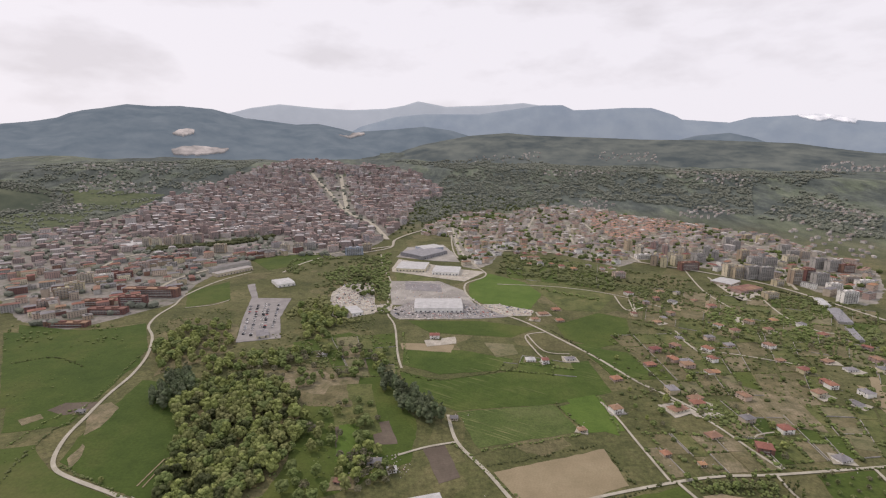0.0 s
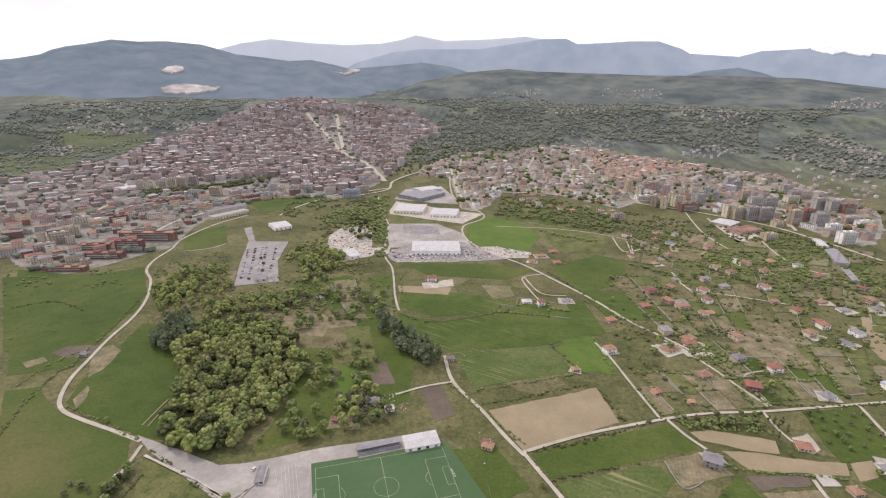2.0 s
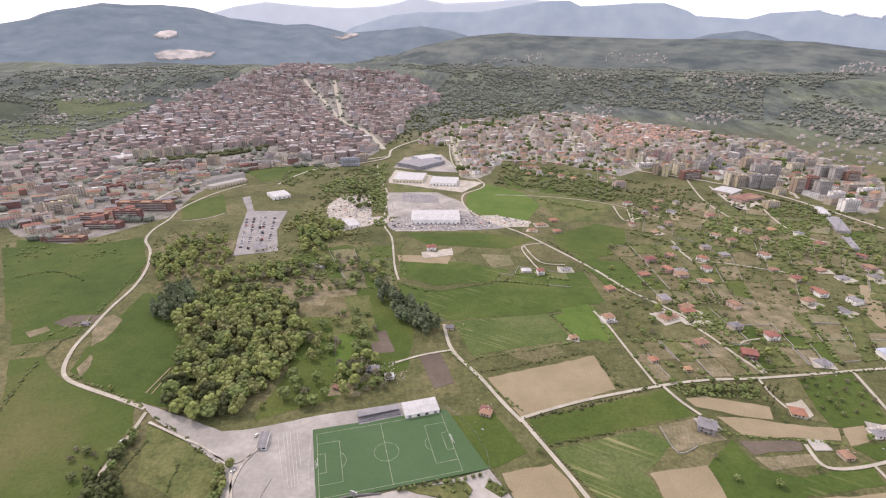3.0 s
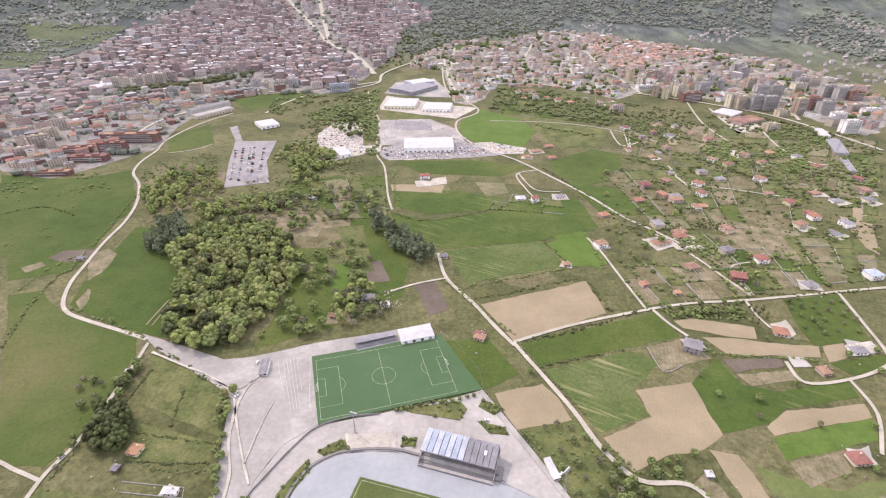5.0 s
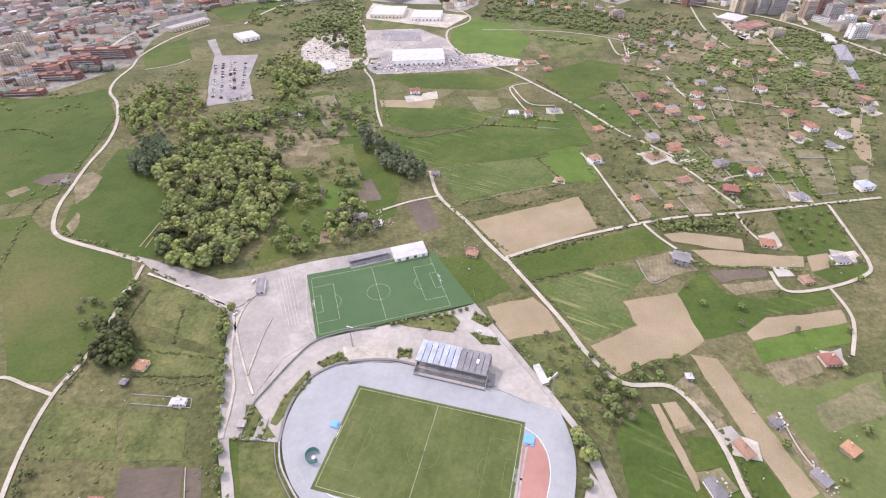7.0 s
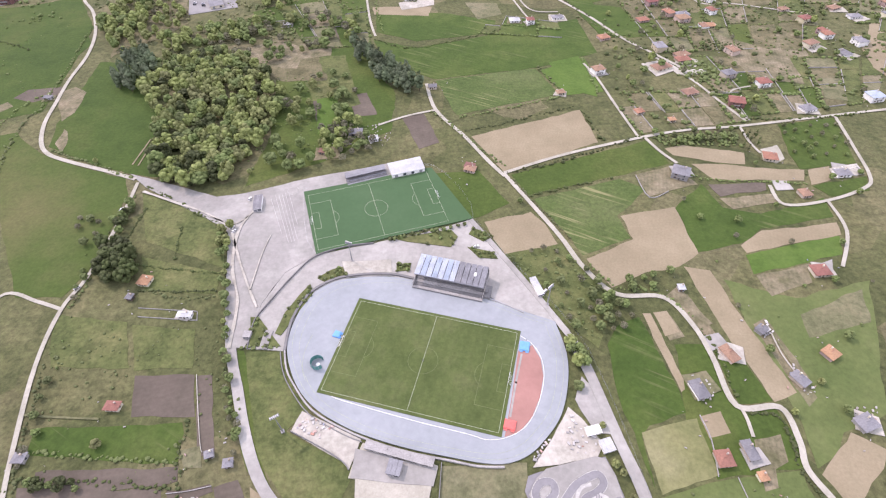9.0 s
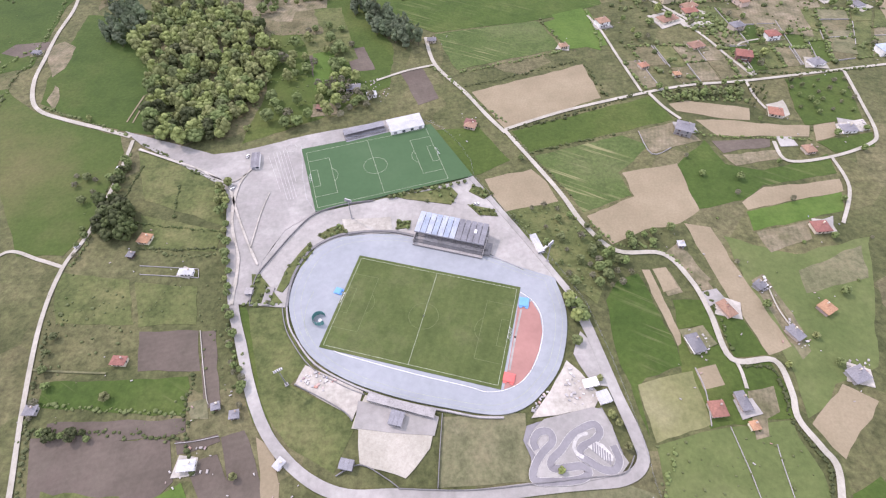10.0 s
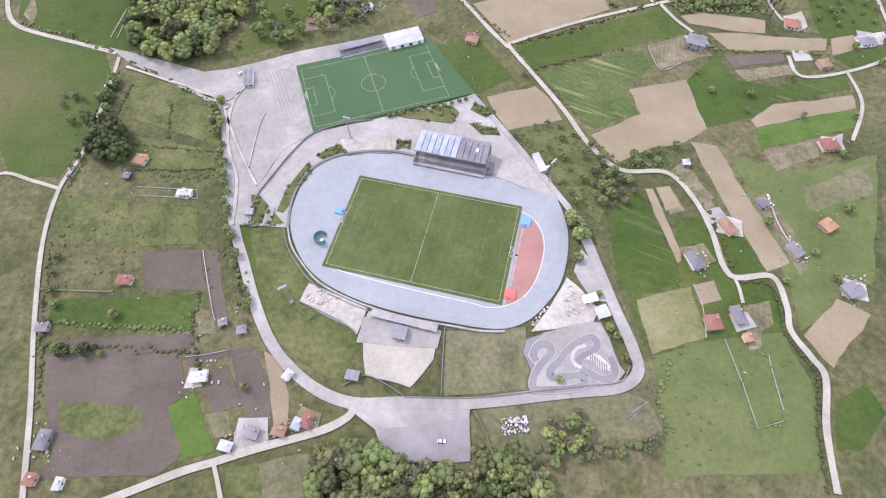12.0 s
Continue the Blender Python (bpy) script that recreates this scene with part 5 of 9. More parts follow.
def small_stand():
    c = [Vector(p) for p in [(-82.3, 302.4), (-49.8, 313.7), (-47.3, 304.0), (-78.8, 291.6)]]
    mid, along = sum(c, Vector((0, 0))) / 4, (c[1] - c[0] + c[2] - c[3]) / 2
    L, D = along.length, ((c[0] - c[3]).length + (c[1] - c[2]).length) / 2
    e = holder("spectator_stand", pose(mid.x, mid.y, 0.6, 0, 0, math.degrees(math.atan2(along.y, along.x))), "low covered spectator stand of dark grey metal", "stand")
    for k in range(6):
        piece("terrace_step", block_mesh("terrace_step", [(-L / 2, L / 2, -D / 2 + k * D / 6, D / 2, 0.4 * k, 0.4 * k + 0.4)], [DARK_CONCRETE if k % 2 else GREY_SHEET]), e)
    for k in range(16):
        x = -L / 2 + L * (k + 0.5) / 16
        piece("roof_sheet", block_mesh("roof_sheet", [(x - L / 34, x + L / 34, -D * 0.1, D / 2 + 0.6, 4.4, 4.52)], [GREY_SHEET]), e)
    for k in range(6):
        x = -L / 2 + 0.3 + (L - 0.6) * k / 5
        rod("column", (x, D / 2 - 0.2, 0), (x, D / 2 - 0.2, 4.4), 0.12, STEEL, e)
    return e


small_stand()


def hall(corners, height, roof, wall, label, name="hall", ridge=0.8, bays=8, category="building"):
    """A plain hall on a rectangular plan: wall, sheet roof in bays, gutter, doors and windows."""
    c = [Vector(p) for p in corners]
    mid, along = sum(c, Vector((0, 0))) / 4, (c[1] - c[0] + c[2] - c[3]) / 2
    L, D = along.length, ((c[0] - c[3]).length + (c[1] - c[2]).length) / 2
    e = holder(name, pose(mid.x, mid.y, 0.3, 0, 0, math.degrees(math.atan2(along.y, along.x))), label, category)
    X, Y = L / 2, D / 2
    vs = [(-X, -Y, 0), (X, -Y, 0), (X, Y, 0), (-X, Y, 0), (-X, -Y, height), (X, -Y, height), (X, Y, height), (-X, Y, height), (-X, 0, height + ridge), (X, 0, height + ridge)]
    piece("wall", mesh("wall", vs, [(0, 1, 5, 4), (2, 3, 7, 6), (1, 2, 6, 9, 5), (3, 0, 4, 8, 7)], [wall]), e)
    for k in range(bays):
        a, b = -X - 0.3 + (L + 0.6) * k / bays, -X - 0.3 + (L + 0.6) * (k + 1) / bays - 0.08
        for s in (-1, 1):
            v = [(a, s * (Y + 0.4), height - 0.02), (b, s * (Y + 0.4), height - 0.02), (b, 0, height + ridge + 0.05), (a, 0, height + ridge + 0.05)]
            v += [(x, y, z + 0.15) for x, y, z in v]
            piece("roof_sheet", mesh("roof_sheet", v, [(4, 5, 6, 7), (0, 1, 5, 4), (1, 2, 6, 5), (2, 3, 7, 6), (3, 0, 4, 7), (3, 2, 1, 0)], [roof]), e)
    n = max(2, int(L / 7))
    for k in range(n):
        x = -X + L * (k + 0.5) / n
        piece("window" if k % 3 else "door", block_mesh("opening", [(x - 1.3, x + 1.3, -Y - 0.06, -Y + 0.1, 0.9 if k % 3 else 0, min(height - 0.6, 3.2))], [GLASS if k % 3 else GREY_SHEET]), e)
    return e


hall([(-47.1, 314.9), (-19.6, 325.8), (-16.4, 308.2), (-42.6, 301.1)], 4.0, SHEET, WHITE, "long white-roofed changing room by the synthetic pitch", "clubhouse")
hall([(-153.2, 277.2), (-147.0, 277.5), (-141.6, 262.6), (-147.3, 261.0)], 3.2, TILE_G, WHITE, "small white kiosk with grey roof on the forecourt", "kiosk", bays=3)
hall([(-26.9, 68.6), (-19.9, 66.9), (-21.8, 60.0), (-28.7, 61.6)], 3.5, GREY_SHEET, CONCRETE, "grey block of the changing rooms", "changing_room", 0.1, 3)
hall([(-40.2, 78.7), (-3.3, 68.3), (-4.9, 65.2), (-41.5, 74.7)], 2.6, CONCRETE, CONCRETE, "long low concrete building below the track", "changing_room", 0.1, 6)
hall([(78.6, 85.5), (85.8, 86.9), (87.1, 83.2), (79.1, 80.8)], 2.6, WHITE, WHITE, "small white service hut", "hut", 0.3, 3)
hall([(84.7, 78.3), (91.0, 80.0), (92.1, 73.7), (86.1, 71.7)], 2.6, SHEET, WHITE, "white-roofed service hut by the fence", "hut", 0.3, 3)
hall([(-51.4, 43.9), (-44.7, 42.6), (-45.5, 38.0), (-52.2, 39.3)], 2.8, GREY_SHEET, DARK_CONCRETE, "dark grey gatehouse shed", "shed", 0.4, 3)
hall([(-125.9, 148.7), (-121.5, 148.4), (-120.6, 144.3), (-125.0, 144.6)], 2.6, CONCRETE, CONCRETE, "small concrete ticket hut by the wall", "hut", 0.2, 2)
hall([(-113.9, 150.3), (-109.5, 150.1), (-107.8, 137.0), (-112.8, 137.3)], 0.8, YARD, CONCRETE, "low concrete platform beside the track", "platform", 0.05, 2)
hall([(59.5, 190.5), (63.4, 191.5), (68.7, 177.5), (64.8, 176.1)], 2.5, SHEET, WHITE, "white site cabin by the fence", "cabin", 0.1, 3)


def mat_thing(at, sx, sy, mat, label):
    e = holder("landing_mat", at, label, "landing mat")
    piece("cover", block_mesh("cover", [(-sx / 2, sx / 2, -sy / 2, sy / 2, 0, 0.8), (-sx / 2 + 0.4, sx / 2 - 0.4, -sy / 2 + 0.4, sy / 2 - 0.4, 0.8, 0.95)], [mat]), e)
    for s in (-1, 1):
        piece("front_pad", block_mesh("front_pad", [(s * sx * 0.3 - sx * 0.15, s * sx * 0.3 + sx * 0.15, -sy / 2 - 1.0, -sy / 2, 0, 0.5)], [mat]), e)
    return e


mat_thing(pose(*[(50.9, 137.7)][0], 0.92, 0, 0, -10), 6.0, 6.5, BLUE, "blue high-jump landing mat on the track")
mat_thing(pose(*[(37.7, 87.8)][0], 0.92, 0, 0, -15), 6.5, 5.5, RED, "red pole-vault landing mat on the track")
mat_thing(pose(*[(-66.5, 147.0)][0], 0.92, 0, 0, 70), 4.5, 4.5, BLUE, "light blue landing mat on the track")


def throwing_cage(at):
    e = holder("throwing_cage", at, "horseshoe throwing cage hung with teal net", "throwing cage")
    n = 11
    vs, fs = [], []
    for i in range(n):
        a = radians(40 + 280 * i / (n - 1))
        x, y = 4.2 * math.cos(a), 4.2 * math.sin(a)
        rod("post", (x, y, 0), (x, y, 4.2), 0.08, STEEL, e)
        vs += [(x * 0.98, y * 0.98, 0.1), (x * 0.98, y * 0.98, 4.0)]
    fs = [(2 * i, 2 * i + 2, 2 * i + 3, 2 * i + 1) for i in range(n - 1)]
    net = mesh("net", vs, fs, [TEAL])
    ob = piece("net", net, e, "sagging teal net")
    thick = ob.modifiers.new("thickness", "SOLIDIFY")
    thick.thickness = 0.05
    piece("throwing_circle", mesh("throwing_circle", [(1.2 * math.cos(i * 0.524), 1.2 * math.sin(i * 0.524), 0.05) for i in range(12)], [tuple(range(12))], [WHITE]), e)
    return e


throwing_cage(pose(*[(-75.3, 126.0)][0], 0.92, 0, 0, 0))

# kart circuit: pale islands with white kerbs, striped gore
kart = holder("kart_circuit", pose(0, 0, 0), "small winding kart circuit with white kerbs and pale islands", "kart circuit", kind="structure")
piece("island", slab("island", [(44.2, 51.6), (48.9, 59.5), (54.6, 64.4), (81.4, 70.8), (86.5, 69.4), (90.1, 60.8), (91.5, 48.1), (94.9, 41.9), (89.4, 36.0), (71.9, 33.2), (44.8, 31.3), (45.0, 39.9), (47.9, 45.9)], 1.06, YARD, 0.9), kart, "pale paved ground between the bends")
for k, pts in enumerate(([(75.1, 59.9), (67.8, 55.5), (61.4, 48.3), (55.7, 43.1), (56.2, 39.2), (63.4, 39.7), (70.9, 40.3), (73.7, 37.3), (69.1, 34.1), (58.1, 33.0), (46.5, 33.6), (46.8, 39.9), (51.6, 46.8), (57.4, 52.4), (56.4, 57.5), (50.8, 57.2), (47.6, 52.5), (48.8, 48.4)],
                         [(75.1, 59.9), (80.9, 61.5), (83.0, 57.3), (79.0, 52.9), (72.5, 49.8), (70.7, 45.8), (75.6, 42.1), (81.0, 38.7), (86.9, 38.4), (90.1, 43.2), (88.5, 50.4)])):
    piece("asphalt", ribbon("asphalt", pts, 3.8, 1.10 + 0.01 * k, DARKLOT, 5, False, 0.05), kart, "dark winding asphalt of the circuit")
    line = smooth(pts, 5)
    for side in (-2.0, 2.0):
        edge = []
        for i, p in enumerate(line):
            d = (line[min(i + 1, len(line) - 1)] - line[max(i - 1, 0)]).normalized()
            edge.append((p.x - d.y * side, p.y + d.x * side))
        line_part(edge, 0.28, 1.13, kart, "kerb", WORN_WHITE)
piece("kerb", ribbon("kerb", [(76.5, 56.7), (71.4, 55.2), (68.4, 50.8), (69.1, 46.7), (72.4, 44.5)], 1.8, 1.15, WORN_WHITE, 5, False, 0.05), kart)
piece("gore", slab("gore", [(75.2, 49.8), (80.2, 52.5), (83.6, 50.9), (87.7, 45.0), (86.7, 42.6), (82.6, 43.2), (79.3, 46.6)], 1.17, WORN_WHITE, 0.5), kart, "white gore with dark stripes")
gore = [Vector(p) for p in [(77.2, 50.7), (85.9, 43.2)]]
for k in range(8):
    p = gore[0].lerp(gore[1], (k + 0.5) / 8)
    piece("stripe", slab("stripe", [(p.x - 0.45, p.y - 2.6), (p.x + 0.25, p.y - 2.8), (p.x + 0.9, p.y + 2.4), (p.x + 0.2, p.y + 2.6)], 1.22, DARKLOT, 0.1), kart)

# painted bay lines and wheel-worn streaks on the forecourt
bays = holder("bay_marking", pose(0, 0, 0), "faint white bay lines painted on the forecourt", "bay marking", kind="structure")
for pts in ([(-135.9, 279.3), (-114.5, 227.5)], [(-133.4, 280.2), (-112.1, 227.8)], [(-130.9, 281.2), (-110.2, 228.7)], [(-128.4, 282.1), (-108.5, 230.7)], [(-138.6, 275.4), (-121.4, 236.3)], [(-125.9, 283.1), (-111.5, 246.3)]):
    line_part(pts, 0.26, 1.35, bays, "line", WORN_WHITE)

line_part(ring(-122.5, 285.2, 4.6, 0, 360), 0.25, 1.35, bays, "circle", WORN_WHITE)
for pts, w in (([(-162.4, 244.6), (-149.4, 216.4), (-134.5, 187.8), (-123.2, 168.4)], 1.6), ([(-152.1, 256.2), (-155.1, 235.8), (-149.4, 203.2), (-137.4, 173.3), (-132.9, 137.4)], 2.2), ([(-246.8, 286.2), (-216.4, 272.8), (-187.1, 259.9), (-159.6, 241.6)], 1.8), ([(-147.5, 265.2), (-153.7, 253.2), (-163.0, 247.5), (-184.2, 256.8)], 1.2), ([(-129.4, 235.4), (-131.5, 213.4), (-131.6, 182.9)], 0.9)):
    piece("worn_streak", ribbon("worn_streak", pts, w, 1.33, PALE, 6, False, 0.9), bays, "pale streak worn by wheels")
for side in ([(-203.0, 168.9), (-162.2, 165.7)], [(-162.2, 165.7), (-160.2, 158.7)], [(-160.2, 158.7), (-200.5, 161.8)]):
    low_wall(side, 0.7, 0.25, CONCRETE, "low concrete wall round a garden plot", "garden_wall", "wall", 0.1, False)
low_wall([(-147.3, 119.5), (-140.1, 100.0), (-131.7, 78.3), (-128.9, 73.2)], 0.8, 0.35, PALE, "low pale wall beside a plot", "garden_wall", "wall", 0.1)
low_wall([(-140.8, 52.4), (-130.3, 53.5), (-118.6, 56.1)], 0.7, 0.3, CONCRETE, "low garden wall by the greenhouse", "garden_wall", "wall", 0.1)
low_wall([(160.8, 301.8), (164.9, 274.5), (182.0, 281.6)], 0.9, 0.35, CONCRETE, "low wall of the walled garden", "garden_wall", "wall", 0.1)
low_wall([(152.5, 60.1), (154.8, 36.2), (155.7, 13.0), (169.5, 16.7)], 0.6, 0.3, CONCRETE, "low dry stone wall across the meadow", "garden_wall", "wall", 0.1, False)
low_wall([(173.3, 51.0), (172.4, 42.4), (171.4, 22.1)], 0.5, 0.3, CONCRETE, "low broken stone wall in the meadow", "garden_wall", "wall", 0.1)
low_wall([(144.0, 93.6), (145.6, 79.4), (142.6, 60.4)], 0.7, 0.4, CONCRETE, "low wall between the dry meadow and the plots", "garden_wall", "wall", 0.1)

# ---- trees, bushes, hedges ----
rng = random.Random(7)


def ico(level):
    bm = bmesh.new()
    bmesh.ops.create_icosphere(bm, subdivisions=level, radius=1.0)
    vs = [v.co.copy() for v in bm.verts]
    fs = [tuple(v.index for v in f.verts) for f in bm.faces]
    bm.free()
    return vs, fs


FINE, PLAIN = ico(2), ico(1)


def clump(vs, fs, c, r, squash, seed):
    """A lump of foliage with a ragged skin."""
    k = len(vs)
    ICO_V, ICO_F = FINE if math.hypot(c[0], c[1]) < 620 else PLAIN
    for v in ICO_V:
        q = 1 + 0.34 * noise.noise((v.x * 2.3 + seed, v.y * 2.3, v.z * 2.3)) + 0.16 * noise.noise((v.x * 6 + seed, v.y * 6, v.z * 6))
        vs.append((c[0] + v.x * r * q, c[1] + v.y * r * q, c[2] + v.z * r * q * squash))
    fs += [tuple(k + i for i in f) for f in ICO_F]


def crown_mesh(name, mat, lumps, leaves, rx, rz, zc, lump_r, seed):
    r = random.Random(seed)
    vs, fs = [], []
    for i in range(lumps):
        while True:
            p = Vector((r.uniform(-1, 1), r.uniform(-1, 1), r.uniform(-1, 1)))
            if 0.4 < p.length < 1.0:
                break
        clump(vs, fs, (p.x * rx, p.y * rx, zc + p.z * rz), lump_r * r.uniform(0.7, 1.25), 0.85, seed + i * 3.1)
    for i in range(leaves):
        d = Vector((r.gauss(0, 1), r.gauss(0, 1), r.gauss(0.2, 1))).normalized()
        s = r.uniform(0.9, 1.2)
        c = Vector((d.x * rx * s, d.y * rx * s, zc + d.z * rz * s))
        u = Vector((r.gauss(0, 1), r.gauss(0, 1), r.gauss(0, 1))).normalized() * lump_r * r.uniform(0.25, 0.5)
        w = u.orthogonal().normalized() * u.length * 0.7
        k = len(vs)
        vs += [c - u, c + w, c + u, c - w]
        fs.append((k, k + 1, k + 2, k + 3))
    me = mesh(name, vs, fs, [mat])
    me.polygons.foreach_set("use_smooth", [True] * len(me.polygons))
    return me


def trunk_mesh(h, r0, limbs, spread, seed):
    r = random.Random(seed)
    vs, fs = [], []
    tube(vs, fs, (0, 0, -0.3), (0, 0, h * 0.45), r0, 7)
    tube(vs, fs, (0, 0, h * 0.4), (0.1, 0.1, h * 0.85), r0 * 0.6, 6)
    for i in range(limbs):
        a = 2 * math.pi * i / limbs + r.uniform(-0.3, 0.3)
        z = h * r.uniform(0.35, 0.6)
        tube(vs, fs, (0, 0, z), (spread * math.cos(a), spread * math.sin(a), z + h * 0.25), r0 * 0.35, 5)
    return mesh("trunk", vs, fs, [BARK])


def tree_kind(name, mat, label, category, lumps, leaves, rx, rz, zc, lump_r, h, r0, seed):
    e = holder(name, pose(0, 0, 0), label, category)
    piece("trunk", trunk_mesh(h, r0, 5, rx * 0.6, seed), e)
    piece("crown", crown_mesh("crown", mat, lumps, leaves, rx, rz, zc, lump_r, seed), e)
    return e


KINDS = {
    "y": [tree_kind("tree", LEAF_Y, "yellow-green spring tree with a rounded open crown", "tree", 24, 190, 3.0, 3.0, 5.2, 1.3, 7.0, 0.25, s) for s in (1, 2, 3)],
    "g": [tree_kind("tree", LEAF_G, "mid-green broadleaf tree with an uneven crown", "tree", 24, 190, 3.1, 2.8, 5.0, 1.3, 7.0, 0.25, s) for s in (4, 5, 6)],
    "d": [tree_kind("tree", LEAF_D, "dark green dense tree with full crown", "tree", 22, 190, 2.9, 3.2, 5.2, 1.3, 7.5, 0.28, s) for s in (7, 8)],
    "t": [tree_kind("poplar", LEAF_T, "tall blue-green poplar in a row", "poplar", 12, 150, 2.3, 5.2, 7.5, 1.7, 11.0, 0.28, s) for s in (9, 10)],
    "b": [tree_kind("tree", LEAF_B, "greyish tree with bare spring twigs", "tree", 8, 260, 2.8, 2.6, 4.8, 1.1, 6.5, 0.2, s) for s in (11, 12)],
    "s": [tree_kind("bush", LEAF_G, "low rounded green bush", "bush", 6, 80, 1.3, 0.9, 1.0, 0.85, 1.4, 0.1, s) for s in (13, 14)],
    "c": [tree_kind("cypress", LEAF_D, "slim dark cypress beside a house", "cypress", 7, 60, 0.7, 3.2, 3.8, 0.75, 6.0, 0.14, s) for s in (15,)],
}
USED, GROWN, REST = set(), [0], {}


def plant(kind, x, y, size=1.0, z=0.0):
    """A tree of its own while they can be told apart; past that, one of the joined rest."""
    proto = rng.choice(KINDS[kind])
    m = pose(x, y, z + bowl(x, y), 0, 0, rng.uniform(0, 360))
    wide, tall = size * rng.uniform(0.85, 1.15), size * rng.uniform(0.85, 1.2)
    m = m @ Matrix.Diagonal((wide, wide, tall, 1))
    if proto.name not in USED:
        USED.add(proto.name)
        proto["seed_scale"] = (wide, wide, tall)
        proto.matrix_basis = m
    elif kind in "ygdb" and GROWN[0] > 285:
        REST.setdefault((kind, proto.name), (proto, []))[1].append(m)
    else:
        k = proto["seed_scale"]
        copy_thing(proto, m @ Matrix.Diagonal((1 / k[0], 1 / k[1], 1 / k[2], 1)))
    GROWN[0] += kind in "ygdb"


def plant_rest():
    for (kind, _), (proto, places) in REST.items():
        crown = next(c for c in proto.children if c.name.startswith("crown"))
        me = crown.data
        co = np.empty(len(me.vertices) * 3)
        me.vertices.foreach_get("co", co)
        co = np.c_[co.reshape(-1, 3), np.ones(len(me.vertices))]
        fs0 = [tuple(p.vertices) for p in me.polygons]
        vs, fs = [], []
        for m in places:
            k = len(vs)
            vs += [tuple(v) for v in (co @ np.array(m).T)[:, :3]]
            fs += [tuple(k + i for i in f) for f in fs0]
        tagged(piece("wood", mesh("wood", vs, fs, [me.materials[0]])), "mass of spring trees among plots and hedges", "trees", kind="stuff")


def inside(x, y, poly):
    hit = False
    for i in range(len(poly)):
        (ax, ay), (bx, by) = poly[i - 1], poly[i]
        if (ay > y) != (by > y) and x < (bx - ax) * (y - ay) / (by - ay) + ax:
            hit = not hit
    return hit


def scatter(poly, count, apart, seed, drift=None):
    """Places inside an outline, at least so far apart."""
    r = random.Random(seed)
    xs, ys = [p[0] for p in poly], [p[1] for p in poly]
    out = []
    cells = {}
    for _ in range(count * 30):
        x, y = r.uniform(min(xs), max(xs)), r.uniform(min(ys), max(ys))
        if not inside(x, y, poly):
            continue
        if drift is not None and noise.noise((x * 0.02, y * 0.02, seed * 0.7)) + 0.5 * noise.noise((x * 0.07, y * 0.07, seed)) < drift:
            continue
        c = (int(x // apart), int(y // apart))
        if any((x - a) ** 2 + (y - b) ** 2 < apart * apart for i in (-1, 0, 1) for j in (-1, 0, 1) for a, b in cells.get((c[0] + i, c[1] + j), ())):
            continue
        cells.setdefault(c, []).append((x, y))
        out.append((x, y))
        if len(out) >= count:
            break
    return out


def grove(poly, count, apart, kinds, lo, hi, seed):
    for x, y in scatter(poly, count, apart, seed):
        plant(rng.choice(kinds), x, y, rng.uniform(lo, hi))


def thicket(label, spots, mat, lo, hi, name="thicket"):
    """Undergrowth that nobody could count, as one mass of leafy clumps."""
    vs, fs = [], []
    for i, (x, y) in enumerate(spots):
        if math.hypot(x, y) > 3100:
            continue
        s = lo + (hi - lo) * rng.random() ** 1.8
        z = surface(x, y)
        for j in range(2):
            clump(vs, fs, (x + rng.uniform(-0.5, 0.5) * s, y + rng.uniform(-0.5, 0.5) * s, z + s * 0.5), s * rng.uniform(0.55, 0.9), 0.8, i * 1.7 + j)
    return tagged(piece(name, mesh(name, vs, fs, [mat])), label, "undergrowth", kind="stuff")


def along(pts, step, off, jitter):
    line = smooth(pts, 5)
    out, d = [], 0.0
    for a, b in zip(line, line[1:]):
        n = (b - a)
        if n.length < 1e-6:
            continue
        side = Vector((-n.y, n.x)).normalized()
        while d < n.length:
            p = a + n.normalized() * d + side * (off + rng.uniform(-jitter, jitter))
            out.append((p.x, p.y))
            d += step * rng.uniform(0.6, 1.4)
        d -= n.length
    return out


# copse below the square, single trees and clumps
grove([(-65.9, 1.6), (-52.0, 5.7), (-34.5, 3.8), (-26.6, -2.5), (11.7, -4.4), (39.4, 1.0), (48.0, -8.9), (45.3, -21.3), (-60.2, -20.9)], 75, 5.2, "dgggyb", 0.9, 1.5, 31)
grove([(52.2, 18.8), (69.6, 22.1), (75.9, 6.7), (53.4, 4.0)], 12, 6.0, "gyb", 0.5, 0.8, 32)
grove([(47.7, 2.0), (80.9, 4.1), (102.3, 8.8), (100.2, 4.3), (80.3, 0.4), (50.0, -2.8)], 16, 5.0, "gb", 0.5, 0.9, 34)
grove([(-250.4, 223.2), (-238.6, 228.1), (-218.8, 210.5), (-214.1, 190.1), (-232.4, 189.9), (-245.5, 203.5)], 22, 3.6, "d", 1.1, 1.6, 33)
for x, y in [(-166.9, 238.8), (-161.7, 230.2), (-165.4, 225.1), (-161.7, 243.8)]:
    plant("y", x, y, rng.uniform(0.7, 1.0))
for x, y in [(-164.4, 308.7), (-132.5, 313.0), (-127.2, 314.4), (-303.6, 325.0)]:
    plant("y", x, y, rng.uniform(0.55, 0.75))
for x, y in [(60.9, 270.0), (112.1, 176.2), (116.2, 169.2), (106.7, 157.1), (84.3, 152.1), (77.9, 135.4), (99.1, 176.5), (105.7, 188.4), (84.9, 131.6), (79.2, 110.3)]:
    plant("g", x, y, rng.uniform(0.5, 0.9))
